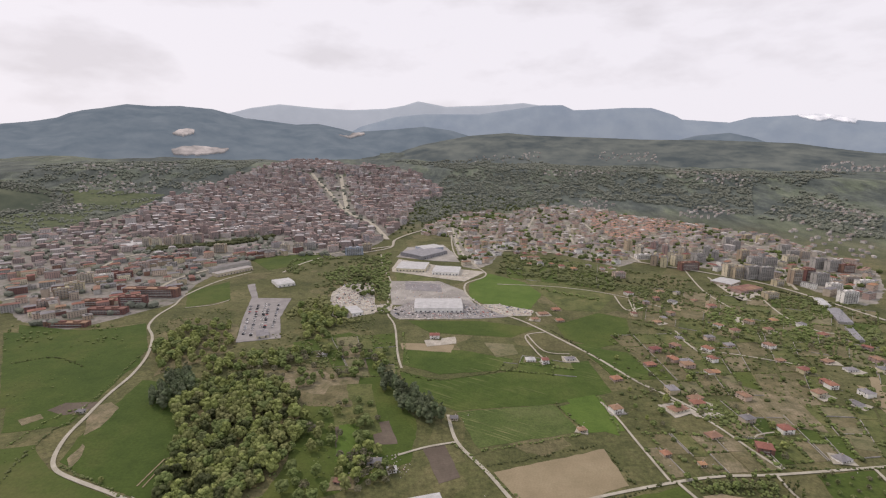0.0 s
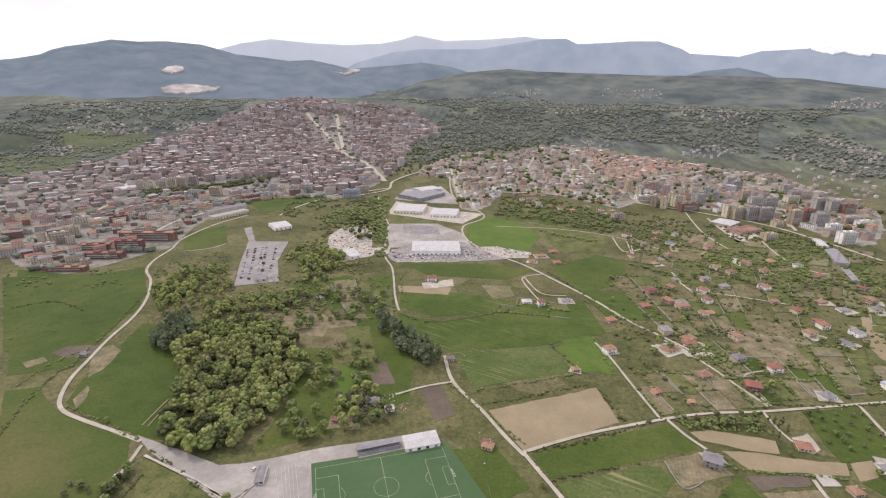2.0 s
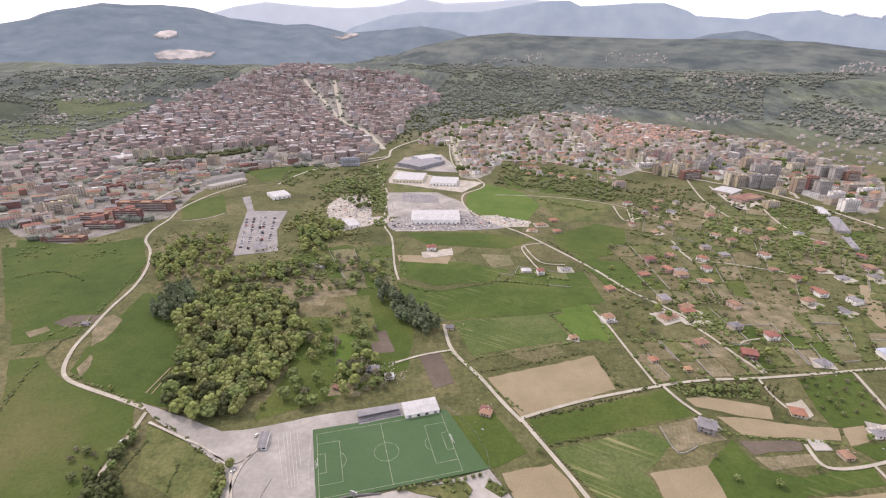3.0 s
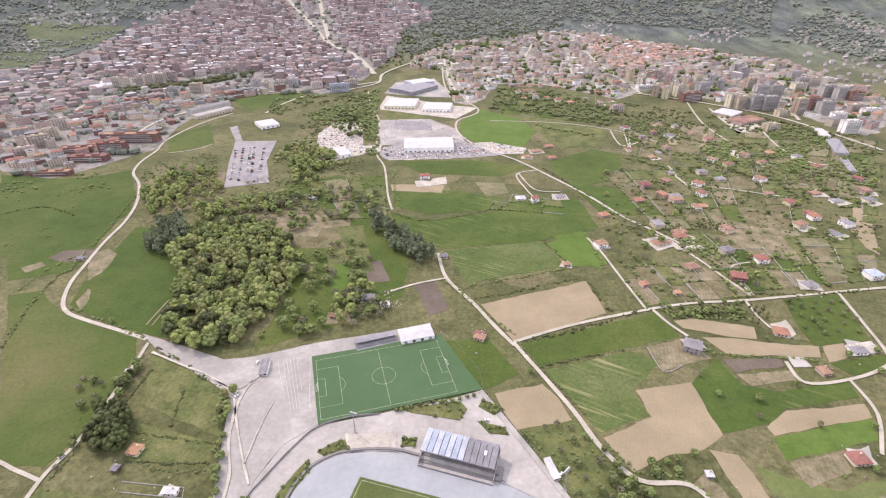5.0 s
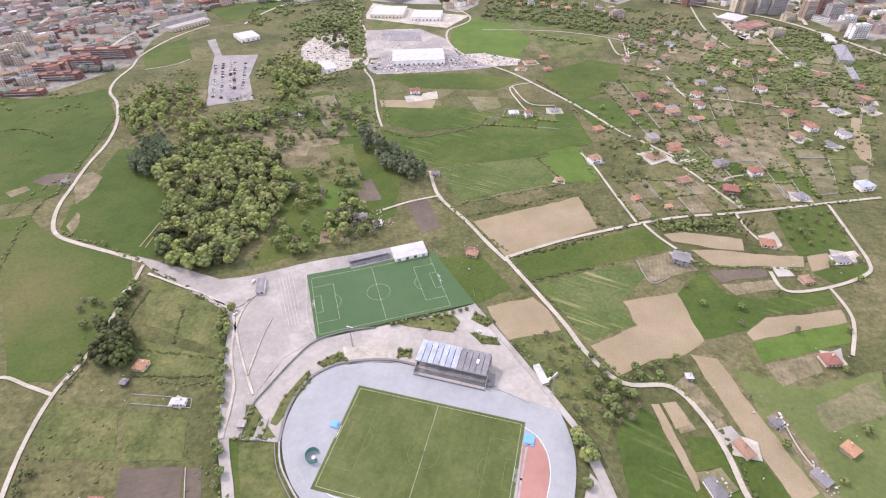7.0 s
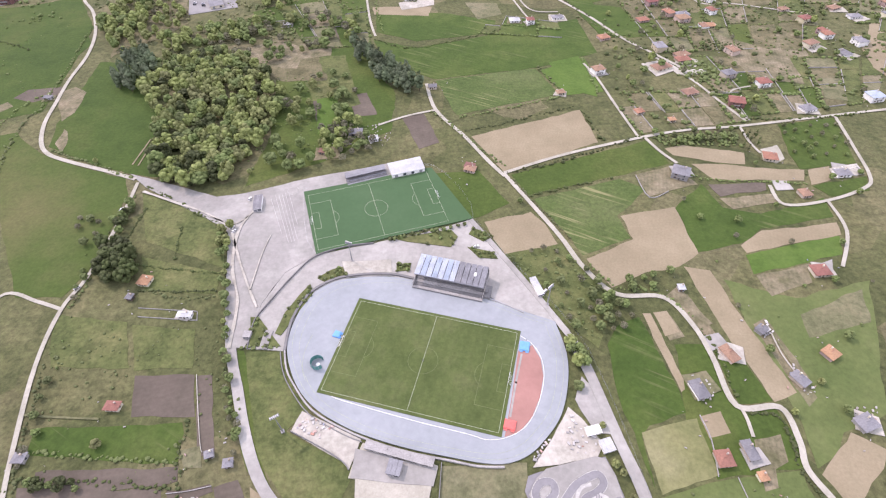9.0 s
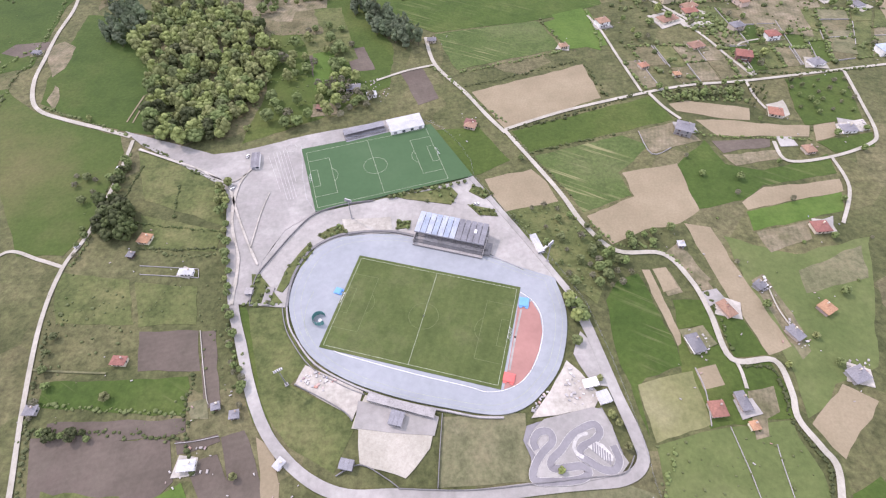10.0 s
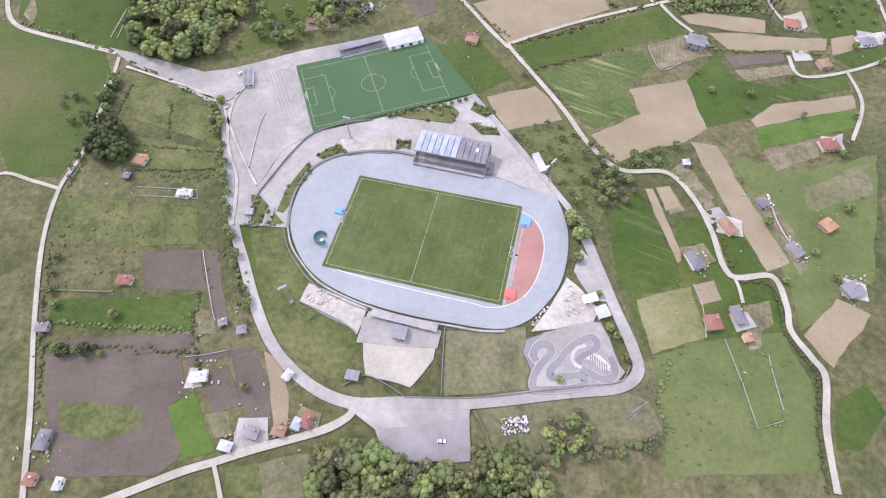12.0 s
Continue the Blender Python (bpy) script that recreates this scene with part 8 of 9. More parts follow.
# loose garden clutter round the houses and on the plots
vs, fs = [], []
for x, y in scatter([(-110.3, 11.2), (-70.6, 21.5), (-64.5, 17.6), (-88.7, 7.5), (-107.5, 3.7)], 46, 1.6, 201) + scatter([(-139.2, 52.4), (-120.6, 51.6), (-114.2, 36.9), (-133.0, 34.8)], 14, 1.8, 202) + scatter([(150.1, 121.4), (158.6, 110.2), (151.7, 98.2), (145.2, 105.8)], 16, 2.0, 203) + scatter([(209.5, 126.6), (216.0, 107.9), (209.6, 103.9), (205.6, 120.8)], 16, 2.0, 204) + scatter([(-212.6, 18.6), (-200.8, 18.0), (-194.3, -0.3), (-205.7, 0.1)], 14, 2.0, 205) + scatter([(231.1, 98.0), (245.4, 98.0), (238.1, 83.6), (227.5, 84.2)], 16, 2.0, 206) + scatter([(-100.9, 374.3), (-54.6, 384.3), (-46.7, 346.5), (-91.6, 345.0)], 60, 2.2, 207):
    s = rng.uniform(0.15, 0.55)
    box(vs, fs, -s * 1.7, s * 1.7, -s, s, 0.0, s * 1.4, pose(x, y, 0.3, 0, 0, rng.uniform(0, 180)))
for ob in [o for o in scene.objects if o.name.startswith("house") and o.parent is None]:
    for _ in range(3):
        a, q = rng.uniform(0, 6.28), rng.uniform(8, 20)
        s = rng.uniform(0.15, 0.5)
        box(vs, fs, -s * 1.6, s * 1.6, -s * 0.7, s * 0.7, 0.0, s, pose(ob.location.x + q * math.cos(a), ob.location.y + q * math.sin(a), ob.location.z + 0.3, 0, 0, rng.uniform(0, 180)))
tagged(piece("garden_clutter", mesh("garden_clutter", vs, fs, [island("mixed_clutter", [(0.0, (0.30, 0.27, 0.25)), (0.4, (0.40, 0.38, 0.35)), (0.75, (0.46, 0.44, 0.41)), (0.9, (0.36, 0.22, 0.17)), (1.0, (0.24, 0.28, 0.34))])])),
       "pale crates, stacks and tanks round the houses", "clutter", kind="stuff")

# ---- the town ----
TOWN_A = [(-1000.0, 960.0), (-1242.5, 1236.0), (-1198.2, 1332.2), (-1174.5, 1454.8), (-1154.5, 1671.9), (-1158.0, 1887.8), (-1108.3, 2104.0), (-1090.6, 2317.4), (-963.1, 2521.1), (-1000.0, 2800.0), (-826.0, 2900.0), (-661.5, 2648.5), (-403.1, 2628.3), (-247.7, 2552.9), (-115.5, 2328.3), (-117.2, 2163.9), (-215.5, 2086.4), (-208.2, 1721.2), (-235.0, 1503.9), (-265.8, 1300.6), (-341.7, 1185.3), (-460.6, 1203.5), (-528.6, 1127.8), (-541.0, 929.6), (-513.9, 811.4), (-539.1, 755.9), (-588.9, 672.8), (-638.6, 659.2), (-780.5, 748.2)]
TOWN_B = [(-141.0, 1514.8), (-127.3, 1685.5), (-24.6, 1831.0), (6.2, 1909.4), (153.1, 1884.6), (290.4, 1977.9), (387.0, 2027.1), (480.3, 1959.5), (690.7, 1779.2), (828.9, 1632.0), (944.5, 1500.3), (937.2, 1313.2), (949.2, 1141.9), (773.8, 908.7), (714.2, 922.5), (693.0, 1059.9), (619.5, 1101.7), (515.1, 1215.4), (442.3, 1241.7), (363.1, 1157.2), (254.1, 1281.9), (112.3, 1332.8), (59.0, 1153.6), (-7.6, 1121.9), (-45.0, 1484.3)]
TOWN_GROUND = land("town_ground", (0.11, 0.115, 0.085), (0.24, 0.225, 0.21), (0.095, 0.11, 0.065), coarse=0.02, fine=0.15, bump=0.1)


def town_sheet(poly, label, z):
    tagged(piece("pavement", slab("pavement", [tuple(p) for p in smooth(poly, 2, True)], z, TOWN_GROUND, 1.0, 4.0, 5)), label, "pavement", kind="structure")


town_sheet(TOWN_A, "streets and courts between the old town's houses", 0.08)
TOWN_GROUND = land("quarter_ground", (0.155, 0.15, 0.115), (0.285, 0.265, 0.24), (0.125, 0.135, 0.085), coarse=0.02, fine=0.15, bump=0.1)
town_sheet(TOWN_B, "streets and courts between the new quarter's houses", 0.085)
STREETS = ([(-764.4, 2461.2), (-600.6, 2167.5), (-454.0, 1849.6), (-324.6, 1660.3), (-232.0, 1427.1)], [(-626.0, 2480.2), (-454.2, 1869.1)], [(404.7, 1920.4), (410.6, 1577.6), (421.9, 1367.9), (432.7, 1211.9)], [(68.7, 1310.4), (184.8, 1307.8), (294.6, 1268.5), (442.0, 1199.1), (584.9, 1080.7), (652.0, 989.2), (706.2, 805.7)],
           [(767.6, 1610.9), (802.6, 1440.1), (800.5, 1201.0), (801.1, 1129.1)], [(761.7, 1225.6), (706.5, 1083.3), (671.6, 985.0)], [(-51.1, 1692.2), (-16.9, 1305.0), (25.1, 1124.1)], [(-572.0, 785.3), (-598.8, 961.2), (-520.8, 1141.5)], [(-630.5, 1115.0), (-543.5, 1231.5), (-379.1, 1217.7), (-210.2, 1335.2)],
           [(-819.5, 791.5), (-779.7, 852.8), (-828.7, 1108.2), (-764.5, 1232.9)], [(-270.0, 1246.3), (-208.2, 1321.5), (-207.7, 1430.1), (-153.4, 1553.7), (-51.1, 1692.2)], [(251.3, 1836.0), (187.1, 1532.6), (208.0, 1314.8)], [(339.1, 1654.5), (309.7, 1417.5)], [(-13.9, 1785.0), (-24.4, 1470.4)], [(542.4, 1505.2), (706.5, 1587.8), (792.3, 1628.0)])
for i, s in enumerate(STREETS):
    road(s, 24.0 if i < 2 else 11.0, LANE, "pale street through the town", "road")

TOWN_WALLS = island("town_walls", [(0.0, (0.223, 0.167, 0.160)), (0.2, (0.368, 0.308, 0.287)), (0.4, (0.266, 0.210, 0.203)), (0.55, (0.490, 0.440, 0.412)), (0.7, (0.324, 0.249, 0.235)), (0.85, (0.561, 0.526, 0.512)), (1.0, (0.258, 0.251, 0.269))])
TOWN_ROOFS = island("town_roofs", [(0.0, (0.169, 0.135, 0.135)), (0.2, (0.284, 0.205, 0.186)), (0.4, (0.212, 0.178, 0.178)), (0.6, (0.333, 0.223, 0.193)), (0.75, (0.282, 0.259, 0.259)), (0.9, (0.394, 0.379, 0.379)), (1.0, (0.601, 0.585, 0.585))])
NEW_WALLS = island("new_walls", [(0.0, (0.36, 0.30, 0.265)), (0.25, (0.60, 0.56, 0.51)), (0.5, (0.42, 0.33, 0.29)), (0.75, (0.56, 0.50, 0.40)), (1.0, (0.36, 0.355, 0.37))])
NEW_ROOFS = island("new_roofs", [(0.0, (0.20, 0.145, 0.125)), (0.3, (0.34, 0.21, 0.165)), (0.55, (0.21, 0.175, 0.165)), (0.75, (0.32, 0.30, 0.29)), (0.9, (0.45, 0.43, 0.41)), (1.0, (0.66, 0.64, 0.62))])


FAR_WALLS = island("village_walls", [(0.0, (0.30, 0.285, 0.27)), (0.5, (0.44, 0.42, 0.40)), (1.0, (0.60, 0.58, 0.56))])
FAR_ROOFS = island("village_roofs", [(0.0, (0.21, 0.175, 0.16)), (0.4, (0.30, 0.24, 0.21)), (0.7, (0.36, 0.31, 0.28)), (1.0, (0.50, 0.47, 0.45))])
ORANGE_ROOFS = island("orange_roofs", [(0.0, (0.36, 0.215, 0.165)), (0.5, (0.44, 0.25, 0.18)), (1.0, (0.33, 0.23, 0.20))])


def mass(name, label, spots, walls, roofs, category="houses"):
    """Town houses too many to pick apart: body, roof and windows of each are real, joined into one."""
    vs, fs, slots = [], [], []
    for x, y, turn, w, d, h, gable in spots:
        if math.hypot(x, y) > 3300:
            continue
        m = pose(x, y, surface(x, y), 0, 0, turn)
        X, Y = w / 2, d / 2
        k = len(vs)
        vs += [m @ Vector(p) for p in ((-X, -Y, -2), (X, -Y, -2), (X, Y, -2), (-X, Y, -2), (-X, -Y, h), (X, -Y, h), (X, Y, h), (-X, Y, h))]
        fs += [(k, k + 1, k + 5, k + 4), (k + 1, k + 2, k + 6, k + 5), (k + 2, k + 3, k + 7, k + 6), (k + 3, k, k + 4, k + 7)]
        slots += [0] * 4
        k, o, r = len(vs), 0.5, (0.3 * Y + 0.4 if gable else 0.4)
        rx = max(X - Y, X * 0.3) if gable else X + o
        ry = 0.0 if gable else Y + o
        if gable:
            vs += [m @ Vector(p) for p in ((-X - o, -Y - o, h), (X + o, -Y - o, h), (X + o, Y + o, h), (-X - o, Y + o, h), (-rx, 0, h + r), (rx, 0, h + r))]
            fs += [(k, k + 1, k + 5, k + 4), (k + 1, k + 2, k + 5), (k + 2, k + 3, k + 4, k + 5), (k + 3, k, k + 4)]
            slots += [1] * 4
        else:
            n = len(fs)
            box(vs, fs, -X - 0.3, X + 0.3, -Y - 0.3, Y + 0.3, h, h + 0.5, m)
            box(vs, fs, -X * 0.4, X * 0.2, -Y * 0.3, Y * 0.3, h + 0.5, h + 2.4, m)
            slots += [1] * (len(fs) - n)
        for f in range(int(h // 3)):
            z = 0.9 + 3 * f
            for j in range(max(2, int(w / 3.4))):
                u = -X + w * (j + 0.5) / max(2, int(w / 3.4))
                for s in (-1, 1):
                    k = len(vs)
                    vs += [m @ Vector((u + a, s * (Y + 0.05), z + b)) for a, b in ((-0.65, 0), (0.65, 0), (0.65, 1.5), (-0.65, 1.5))]
                    fs.append((k, k + 1, k + 2, k + 3) if s < 0 else (k + 3, k + 2, k + 1, k))
                    slots.append(2)
    return tagged(piece(name, mesh(name, vs, fs, [walls, roofs, GLASS], slots)), label, category, kind="stuff")


def town_house(x, y, turn, w, d, h, gable, wall, roof, label):
    """A town house that can be picked out: wall, roof and a window for each bay of its front."""
    e = holder("town_house", pose(x, y, surface(x, y), 0, 0, turn), label, "house", "houses at the edge of the town")
    X, Y, o = w / 2, d / 2, 0.5
    piece("wall", block_mesh("wall", [(-X, X, -Y, Y, -2, h)], [wall]), e)
    if gable:
        r, rx = 0.3 * Y + 0.4, max(X - Y, X * 0.3)
        vs = [(-X - o, -Y - o, h), (X + o, -Y - o, h), (X + o, Y + o, h), (-X - o, Y + o, h), (-rx, 0, h + r), (rx, 0, h + r)]
        vs += [(p, q, z - 0.25) for p, q, z in vs[:4]]
        piece("roof", mesh("roof", vs, [(0, 1, 5, 4), (1, 2, 5), (2, 3, 4, 5), (3, 0, 4), (6, 7, 1, 0), (7, 8, 2, 1), (8, 9, 3, 2), (9, 6, 0, 3), (9, 8, 7, 6)], [roof]), e)
    else:
        piece("roof", block_mesh("roof", [(-X - 0.3, X + 0.3, -Y - 0.3, Y + 0.3, h, h + 0.5), (-X * 0.4, X * 0.2, -Y * 0.3, Y * 0.3, h + 0.5, h + 2.4)], [DARK_CONCRETE]), e)
    n = max(2, int(w / 3.4))
    panes = [(-X + w * (j + 0.5) / n - 0.65, -X + w * (j + 0.5) / n + 0.65, q * Y - 0.06, q * Y + 0.06, 0.9 + 3 * f, 2.4 + 3 * f) for f in range(int(h // 3)) for j in range(n) for q in (-1, 1)]
    tagged(piece("glazing", block_mesh("glazing", panes, [GLASS]), e), kind="stuff")


def nearest_apart(spots, count, walls, roofs, label):
    """Builds the nearest of a quarter's houses as things, and gives back the rest."""
    spots = sorted(spots, key=lambda q: math.hypot(q[0], q[1]))
    pick = random.Random(len(spots))
    for q in spots[:count]:
        town_house(*q, pick.choice(walls), pick.choice(roofs), label)
    return spots[count:]


def quarter(poly, count, apart, seed, turn, low, high, keep=None, size=(9, 16), flat=0.25):
    r = random.Random(seed)
    out = []
    for x, y in scatter(poly, count, apart, seed):
        if any((x - a) ** 2 + (y - b) ** 2 < 196 for a, b in TAKEN + LANES):
            continue
        w = r.uniform(*size)
        t = turn + 18 * noise.noise((x * 0.006, y * 0.006, 0.5)) * 3 + r.choice([0, 90])
        out.append((x, y, t, w, w * r.uniform(0.6, 0.95), r.uniform(low, high), r.random() > flat))
    return out


def rows_of(poly, turn, row, seed, lens, deep, high, flat=0.35, gap=(1, 9), skip=0.06):
    """Terraces and slabs set along parallel streets, as (x, y, turn, w, d, h, gable)."""
    r = random.Random(seed)
    e = Matrix.Rotation(radians(turn), 2)
    back = [e.transposed() @ Vector(p) for p in poly]
    x0, x1, y0, y1 = min(p.x for p in back), max(p.x for p in back), min(p.y for p in back), max(p.y for p in back)
    out = []
    y = y0
    while y < y1:
        x = x0 + r.uniform(0, 15)
        while x < x1:
            w, d = r.uniform(*lens), r.uniform(*deep)
            p = e @ Vector((x + w / 2, y + r.uniform(-2, 2) + 9 * noise.noise((x * 0.01, y * 0.01, seed))))
            clear = not any((p.x - a) ** 2 + (p.y - b) ** 2 < 480 for a, b in TAKEN) and not any((p.x - a) ** 2 + (p.y - b) ** 2 < 130 for a, b in LANES)
            if inside(p.x, p.y, poly) and clear and r.random() > skip:
                t = turn + 25 * noise.noise((x * 0.004, y * 0.004, seed)) + r.uniform(-4, 4) + (90 if r.random() < 0.12 else 0)
                out.append((p.x, p.y, t, w, d, r.uniform(*high) * r.choice([0.7, 1.0, 1.0, 1.2]) * (1.25 if r.random() < 0.12 else 1.0), r.random() > flat))
            x += w + r.uniform(*gap)
        y += row * r.uniform(0.9, 1.12)
    return out


STOREY = {}


def block(x, y, turn, w, d, floors, wall, roof, label):
    """An apartment block: wall, roof slab, parapet, stair heads, a stack of balconies on each bay, and its windows."""
    key = (w, d, floors, wall.name)
    h = 3.05 * floors
    X, Y = w / 2, d / 2
    e = holder("apartment_block", pose(x, y, bowl(x, y), 0, 0, turn), label, "apartment block", "apartment blocks of the town")
    if key not in STOREY:
        bays = max(2, int(w / 4.5))
        win = []
        for f in range(floors):
            for b in range(bays):
                u = -X + w * (b + 0.5) / bays
                for s in (-1, 1):
                    win.append((u - 1.5, u - 0.3, s * Y - 0.06, s * Y + 0.06, 0.8 + 3.05 * f, 2.4 + 3.05 * f))
            for s in (-1, 1):
                win.append((s * X - 0.06, s * X + 0.06, -0.8, 0.8, 0.8 + 3.05 * f, 2.4 + 3.05 * f))
        heads = [(-X * 0.55, -X * 0.2, -Y * 0.4, Y * 0.3, h + 0.3, h + 2.6), (X * 0.25, X * 0.6, -Y * 0.4, Y * 0.3, h + 0.3, h + 2.6)]
        STOREY[key] = [("wall", block_mesh("wall", [(-X, X, -Y, Y, -1.5, h)], [wall])), ("roof", block_mesh("roof", [(-X - 0.3, X + 0.3, -Y - 0.3, Y + 0.3, h, h + 0.3)], [roof])),
                       ("parapet", block_mesh("parapet", [(-X, X, -Y, -Y + 0.25, h + 0.3, h + 1.1), (-X, X, Y - 0.25, Y, h + 0.3, h + 1.1), (-X, -X + 0.25, -Y, Y, h + 0.3, h + 1.1), (X - 0.25, X, -Y, Y, h + 0.3, h + 1.1)], [wall])),
                       ("glazing", block_mesh("glazing", win, [GLASS]))]
        STOREY[key] += [("stair_head", block_mesh("stair_head", [q], [wall])) for q in heads]
        STOREY[key] += [("balcony", block_mesh("balcony", [(-X * 0.8, X * 0.8, -Y - 1.3, -Y, 3.05 * f - 0.1, 3.05 * f + 0.95)], [PLASTER_G])) for f in range(1, floors)]
    for name, me in STOREY[key]:
        ob = piece(name, me, e)
        if name == "glazing":
            ob["kind"] = "stuff"
    return e


ochre, pink, beige, grey, brick = PLASTER_Y, PLASTER_P, PLASTER, PLASTER_G, BRICKRED
BLOCKS = [
    ([(444.5, 1352.1)], 100, 16, 12, 9, ochre), ([(457.2, 1297.5)], 60, 24, 12, 8, beige), ([(517.9, 1356.9)], 60, 26, 12, 8, pink), ([(532.4, 1314.4)], 60, 22, 12, 8, pink), ([(515.3, 1233.8)], 60, 20, 12, 8, beige),
    ([(461.5, 1197.3)], 65, 32, 12, 8, ochre), ([(475.2, 1172.4)], 65, 20, 12, 8, ochre), ([(512.8, 1191.8)], 20, 18, 14, 8, beige), ([(521.3, 1144.3)], 15, 36, 14, 6, brick), ([(562.3, 1283.7)], 60, 24, 12, 8, beige),
    ([(740.9, 1407.8)], 10, 20, 13, 8, grey), ([(738.7, 1365.5)], 10, 18, 13, 8, grey), ([(696.9, 1243.4)], 15, 18, 14, 9, ochre), ([(587.4, 1090.9)], 15, 18, 14, 9, beige), ([(598.3, 1078.5)], 15, 18, 14, 8, ochre),
    ([(629.1, 1073.1)], 10, 24, 14, 9, grey), ([(652.9, 1068.5)], 10, 24, 14, 9, grey), ([(692.7, 1183.1)], 10, 24, 14, 8, grey), ([(732.1, 1191.0)], 10, 24, 14, 7, grey), ([(832.2, 1483.3)], 20, 20, 12, 5, ochre),
    ([(861.0, 1456.9)], 20, 24, 12, 6, ochre), ([(847.7, 1329.4)], 10, 20, 13, 7, grey), ([(832.6, 1266.8)], 10, 20, 13, 7, grey), ([(865.9, 1274.4)], 10, 20, 13, 6, beige), ([(795.6, 1215.1)], 10, 24, 13, 7, beige),
    ([(697.7, 1038.1)], 15, 18, 14, 10, ochre), ([(737.3, 1059.4)], 15, 18, 14, 9, brick), ([(747.9, 1035.7)], 10, 24, 14, 8, grey), ([(837.0, 1176.2)], 10, 24, 14, 8, grey), ([(853.1, 1152.1)], 10, 22, 14, 8, grey),
    ([(877.9, 1142.5)], 10, 24, 14, 6, brick), ([(820.9, 1050.3)], 10, 26, 12, 5, beige), ([(834.9, 1029.6)], 10, 26, 12, 4, WHITE), ([(744.1, 986.7)], 10, 20, 12, 5, WHITE), ([(715.2, 908.9)], 10, 24, 14, 7, WHITE),
    ([(636.9, 1309.0)], 60, 30, 12, 7, grey), ([(635.1, 1257.5)], 60, 30, 12, 7, grey), ([(579.5, 1224.3)], 30, 28, 14, 7, grey), ([(651.6, 1017.9)], 20, 16, 12, 4, ochre), ([(580.8, 920.2)], 15, 20, 14, 4, ochre),
    ([(-574.0, 777.5)], 5, 44, 14, 6, brick), ([(-578.4, 837.2)], 3, 98, 16, 5, brick), ([(-592.2, 738.3)], 5, 60, 16, 3, brick), ([(-609.4, 677.0)], 5, 56, 14, 2, brick), ([(-638.1, 780.8)], 10, 50, 14, 3, brick),
    ([(-675.8, 1189.4)], 5, 26, 14, 6, grey), ([(-632.5, 1215.3)], 5, 28, 16, 7, ochre), ([(-727.8, 813.4)], 35, 30, 13, 6, ochre), ([(-735.0, 850.1)], 35, 30, 13, 6, ochre), ([(-765.0, 916.3)], 35, 28, 13, 6, beige), ([(-718.1, 766.4)], 30, 30, 14, 4, pink),
    ([(-715.8, 958.7)], 40, 34, 14, 4, brick), ([(-739.6, 948.6)], 40, 60, 16, 3, WHITE), ([(-711.1, 1102.9)], 40, 34, 14, 4, brick), ([(-724.4, 1028.4)], 40, 34, 14, 5, pink), ([(-847.8, 1248.3)], 8, 18, 13, 8, beige), ([(-819.6, 1246.1)], 8, 20, 13, 8, beige),
    ([(-799.7, 1268.5)], 8, 20, 13, 8, pink), ([(-783.9, 1289.2)], 8, 18, 13, 8, beige), ([(-762.3, 1297.5)], 8, 18, 13, 8, beige), ([(-742.7, 1319.3)], 8, 20, 13, 8, pink), ([(-636.9, 1421.9)], 8, 20, 13, 7, pink),
    ([(-288.6, 1230.8)], 15, 46, 16, 6, BLUE_SHEET), ([(-264.9, 1280.3)], 15, 24, 16, 6, ochre), ([(-378.2, 1538.1)], 15, 30, 16, 7, grey), ([(-447.1, 1271.9)], 5, 20, 14, 6, beige), ([(-414.4, 1277.9)], 5, 22, 14, 6, grey), ([(-480.0, 1258.6)], 5, 22, 14, 5, beige),
    ([(-356.8, 1287.5)], 5, 26, 14, 6, pink), ([(-259.5, 1669.9)], 5, 26, 14, 7, beige), ([(-223.2, 1765.1)], 5, 26, 14, 8, pink), ([(-292.5, 1441.6)], 5, 40, 14, 5, pink), ([(-509.6, 1219.4)], 5, 40, 14, 3, grey), ([(334.2, 1054.2)], 15, 26, 14, 4, pink), ([(454.9, 1259.3)], 10, 30, 14, 3, WHITE),
]
TAKEN = [tuple(b[0][0]) for b in BLOCKS]
for (p,), turn, w, d, fl, wall in BLOCKS:
    if p[0] > 400:
        w, d = round(w * 1.3), d + 2
    look_of = {"plaster": "beige", "pink_plaster": "pinkish", "ochre_plaster": "ochre", "grey_plaster": "grey", "red_brick_wall": "red-brick", "white_paint": "white", "blue_grey_sheet": "blue-banded"}[wall.name]
    block(p[0], p[1], turn, w, d, fl, wall, DARK_CONCRETE if wall is not BRICKRED else TILE_B, "%s apartment block of %d storeys with balconies" % (look_of, fl))

ROW = along([(-813.8, 1193.0), (-730.5, 1252.1), (-650.8, 1306.0), (-563.6, 1403.7)], 6.0, 0, 6.0) + along([(-827.2, 1214.8), (-743.1, 1275.8), (-662.4, 1331.4), (-573.9, 1431.7)], 6.0, 0, 6.0)
LANES = [tuple(q) for st in STREETS for q in along(st, 6.0, 0, 0)] + ROW + [tuple(q) for st in STREETS[:2] for off in (-14, 14) for q in along(st, 6.0, off, 0)]
HILL = [(-1154.5, 1671.9), (-1158.0, 1887.8), (-1108.3, 2104.0), (-1090.6, 2317.4), (-963.1, 2521.1), (-1000.0, 2800.0), (-826.0, 2900.0), (-661.5, 2648.5), (-403.1, 2628.3), (-247.7, 2552.9), (-115.5, 2328.3), (-117.2, 2163.9), (-215.5, 2086.4), (-208.2, 1721.2), (-235.0, 1503.9), (-265.8, 1300.6), (-354.8, 1234.4), (-576.5, 1438.8), (-768.9, 1324.4), (-868.9, 1282.6), (-1090.8, 1532.0)]
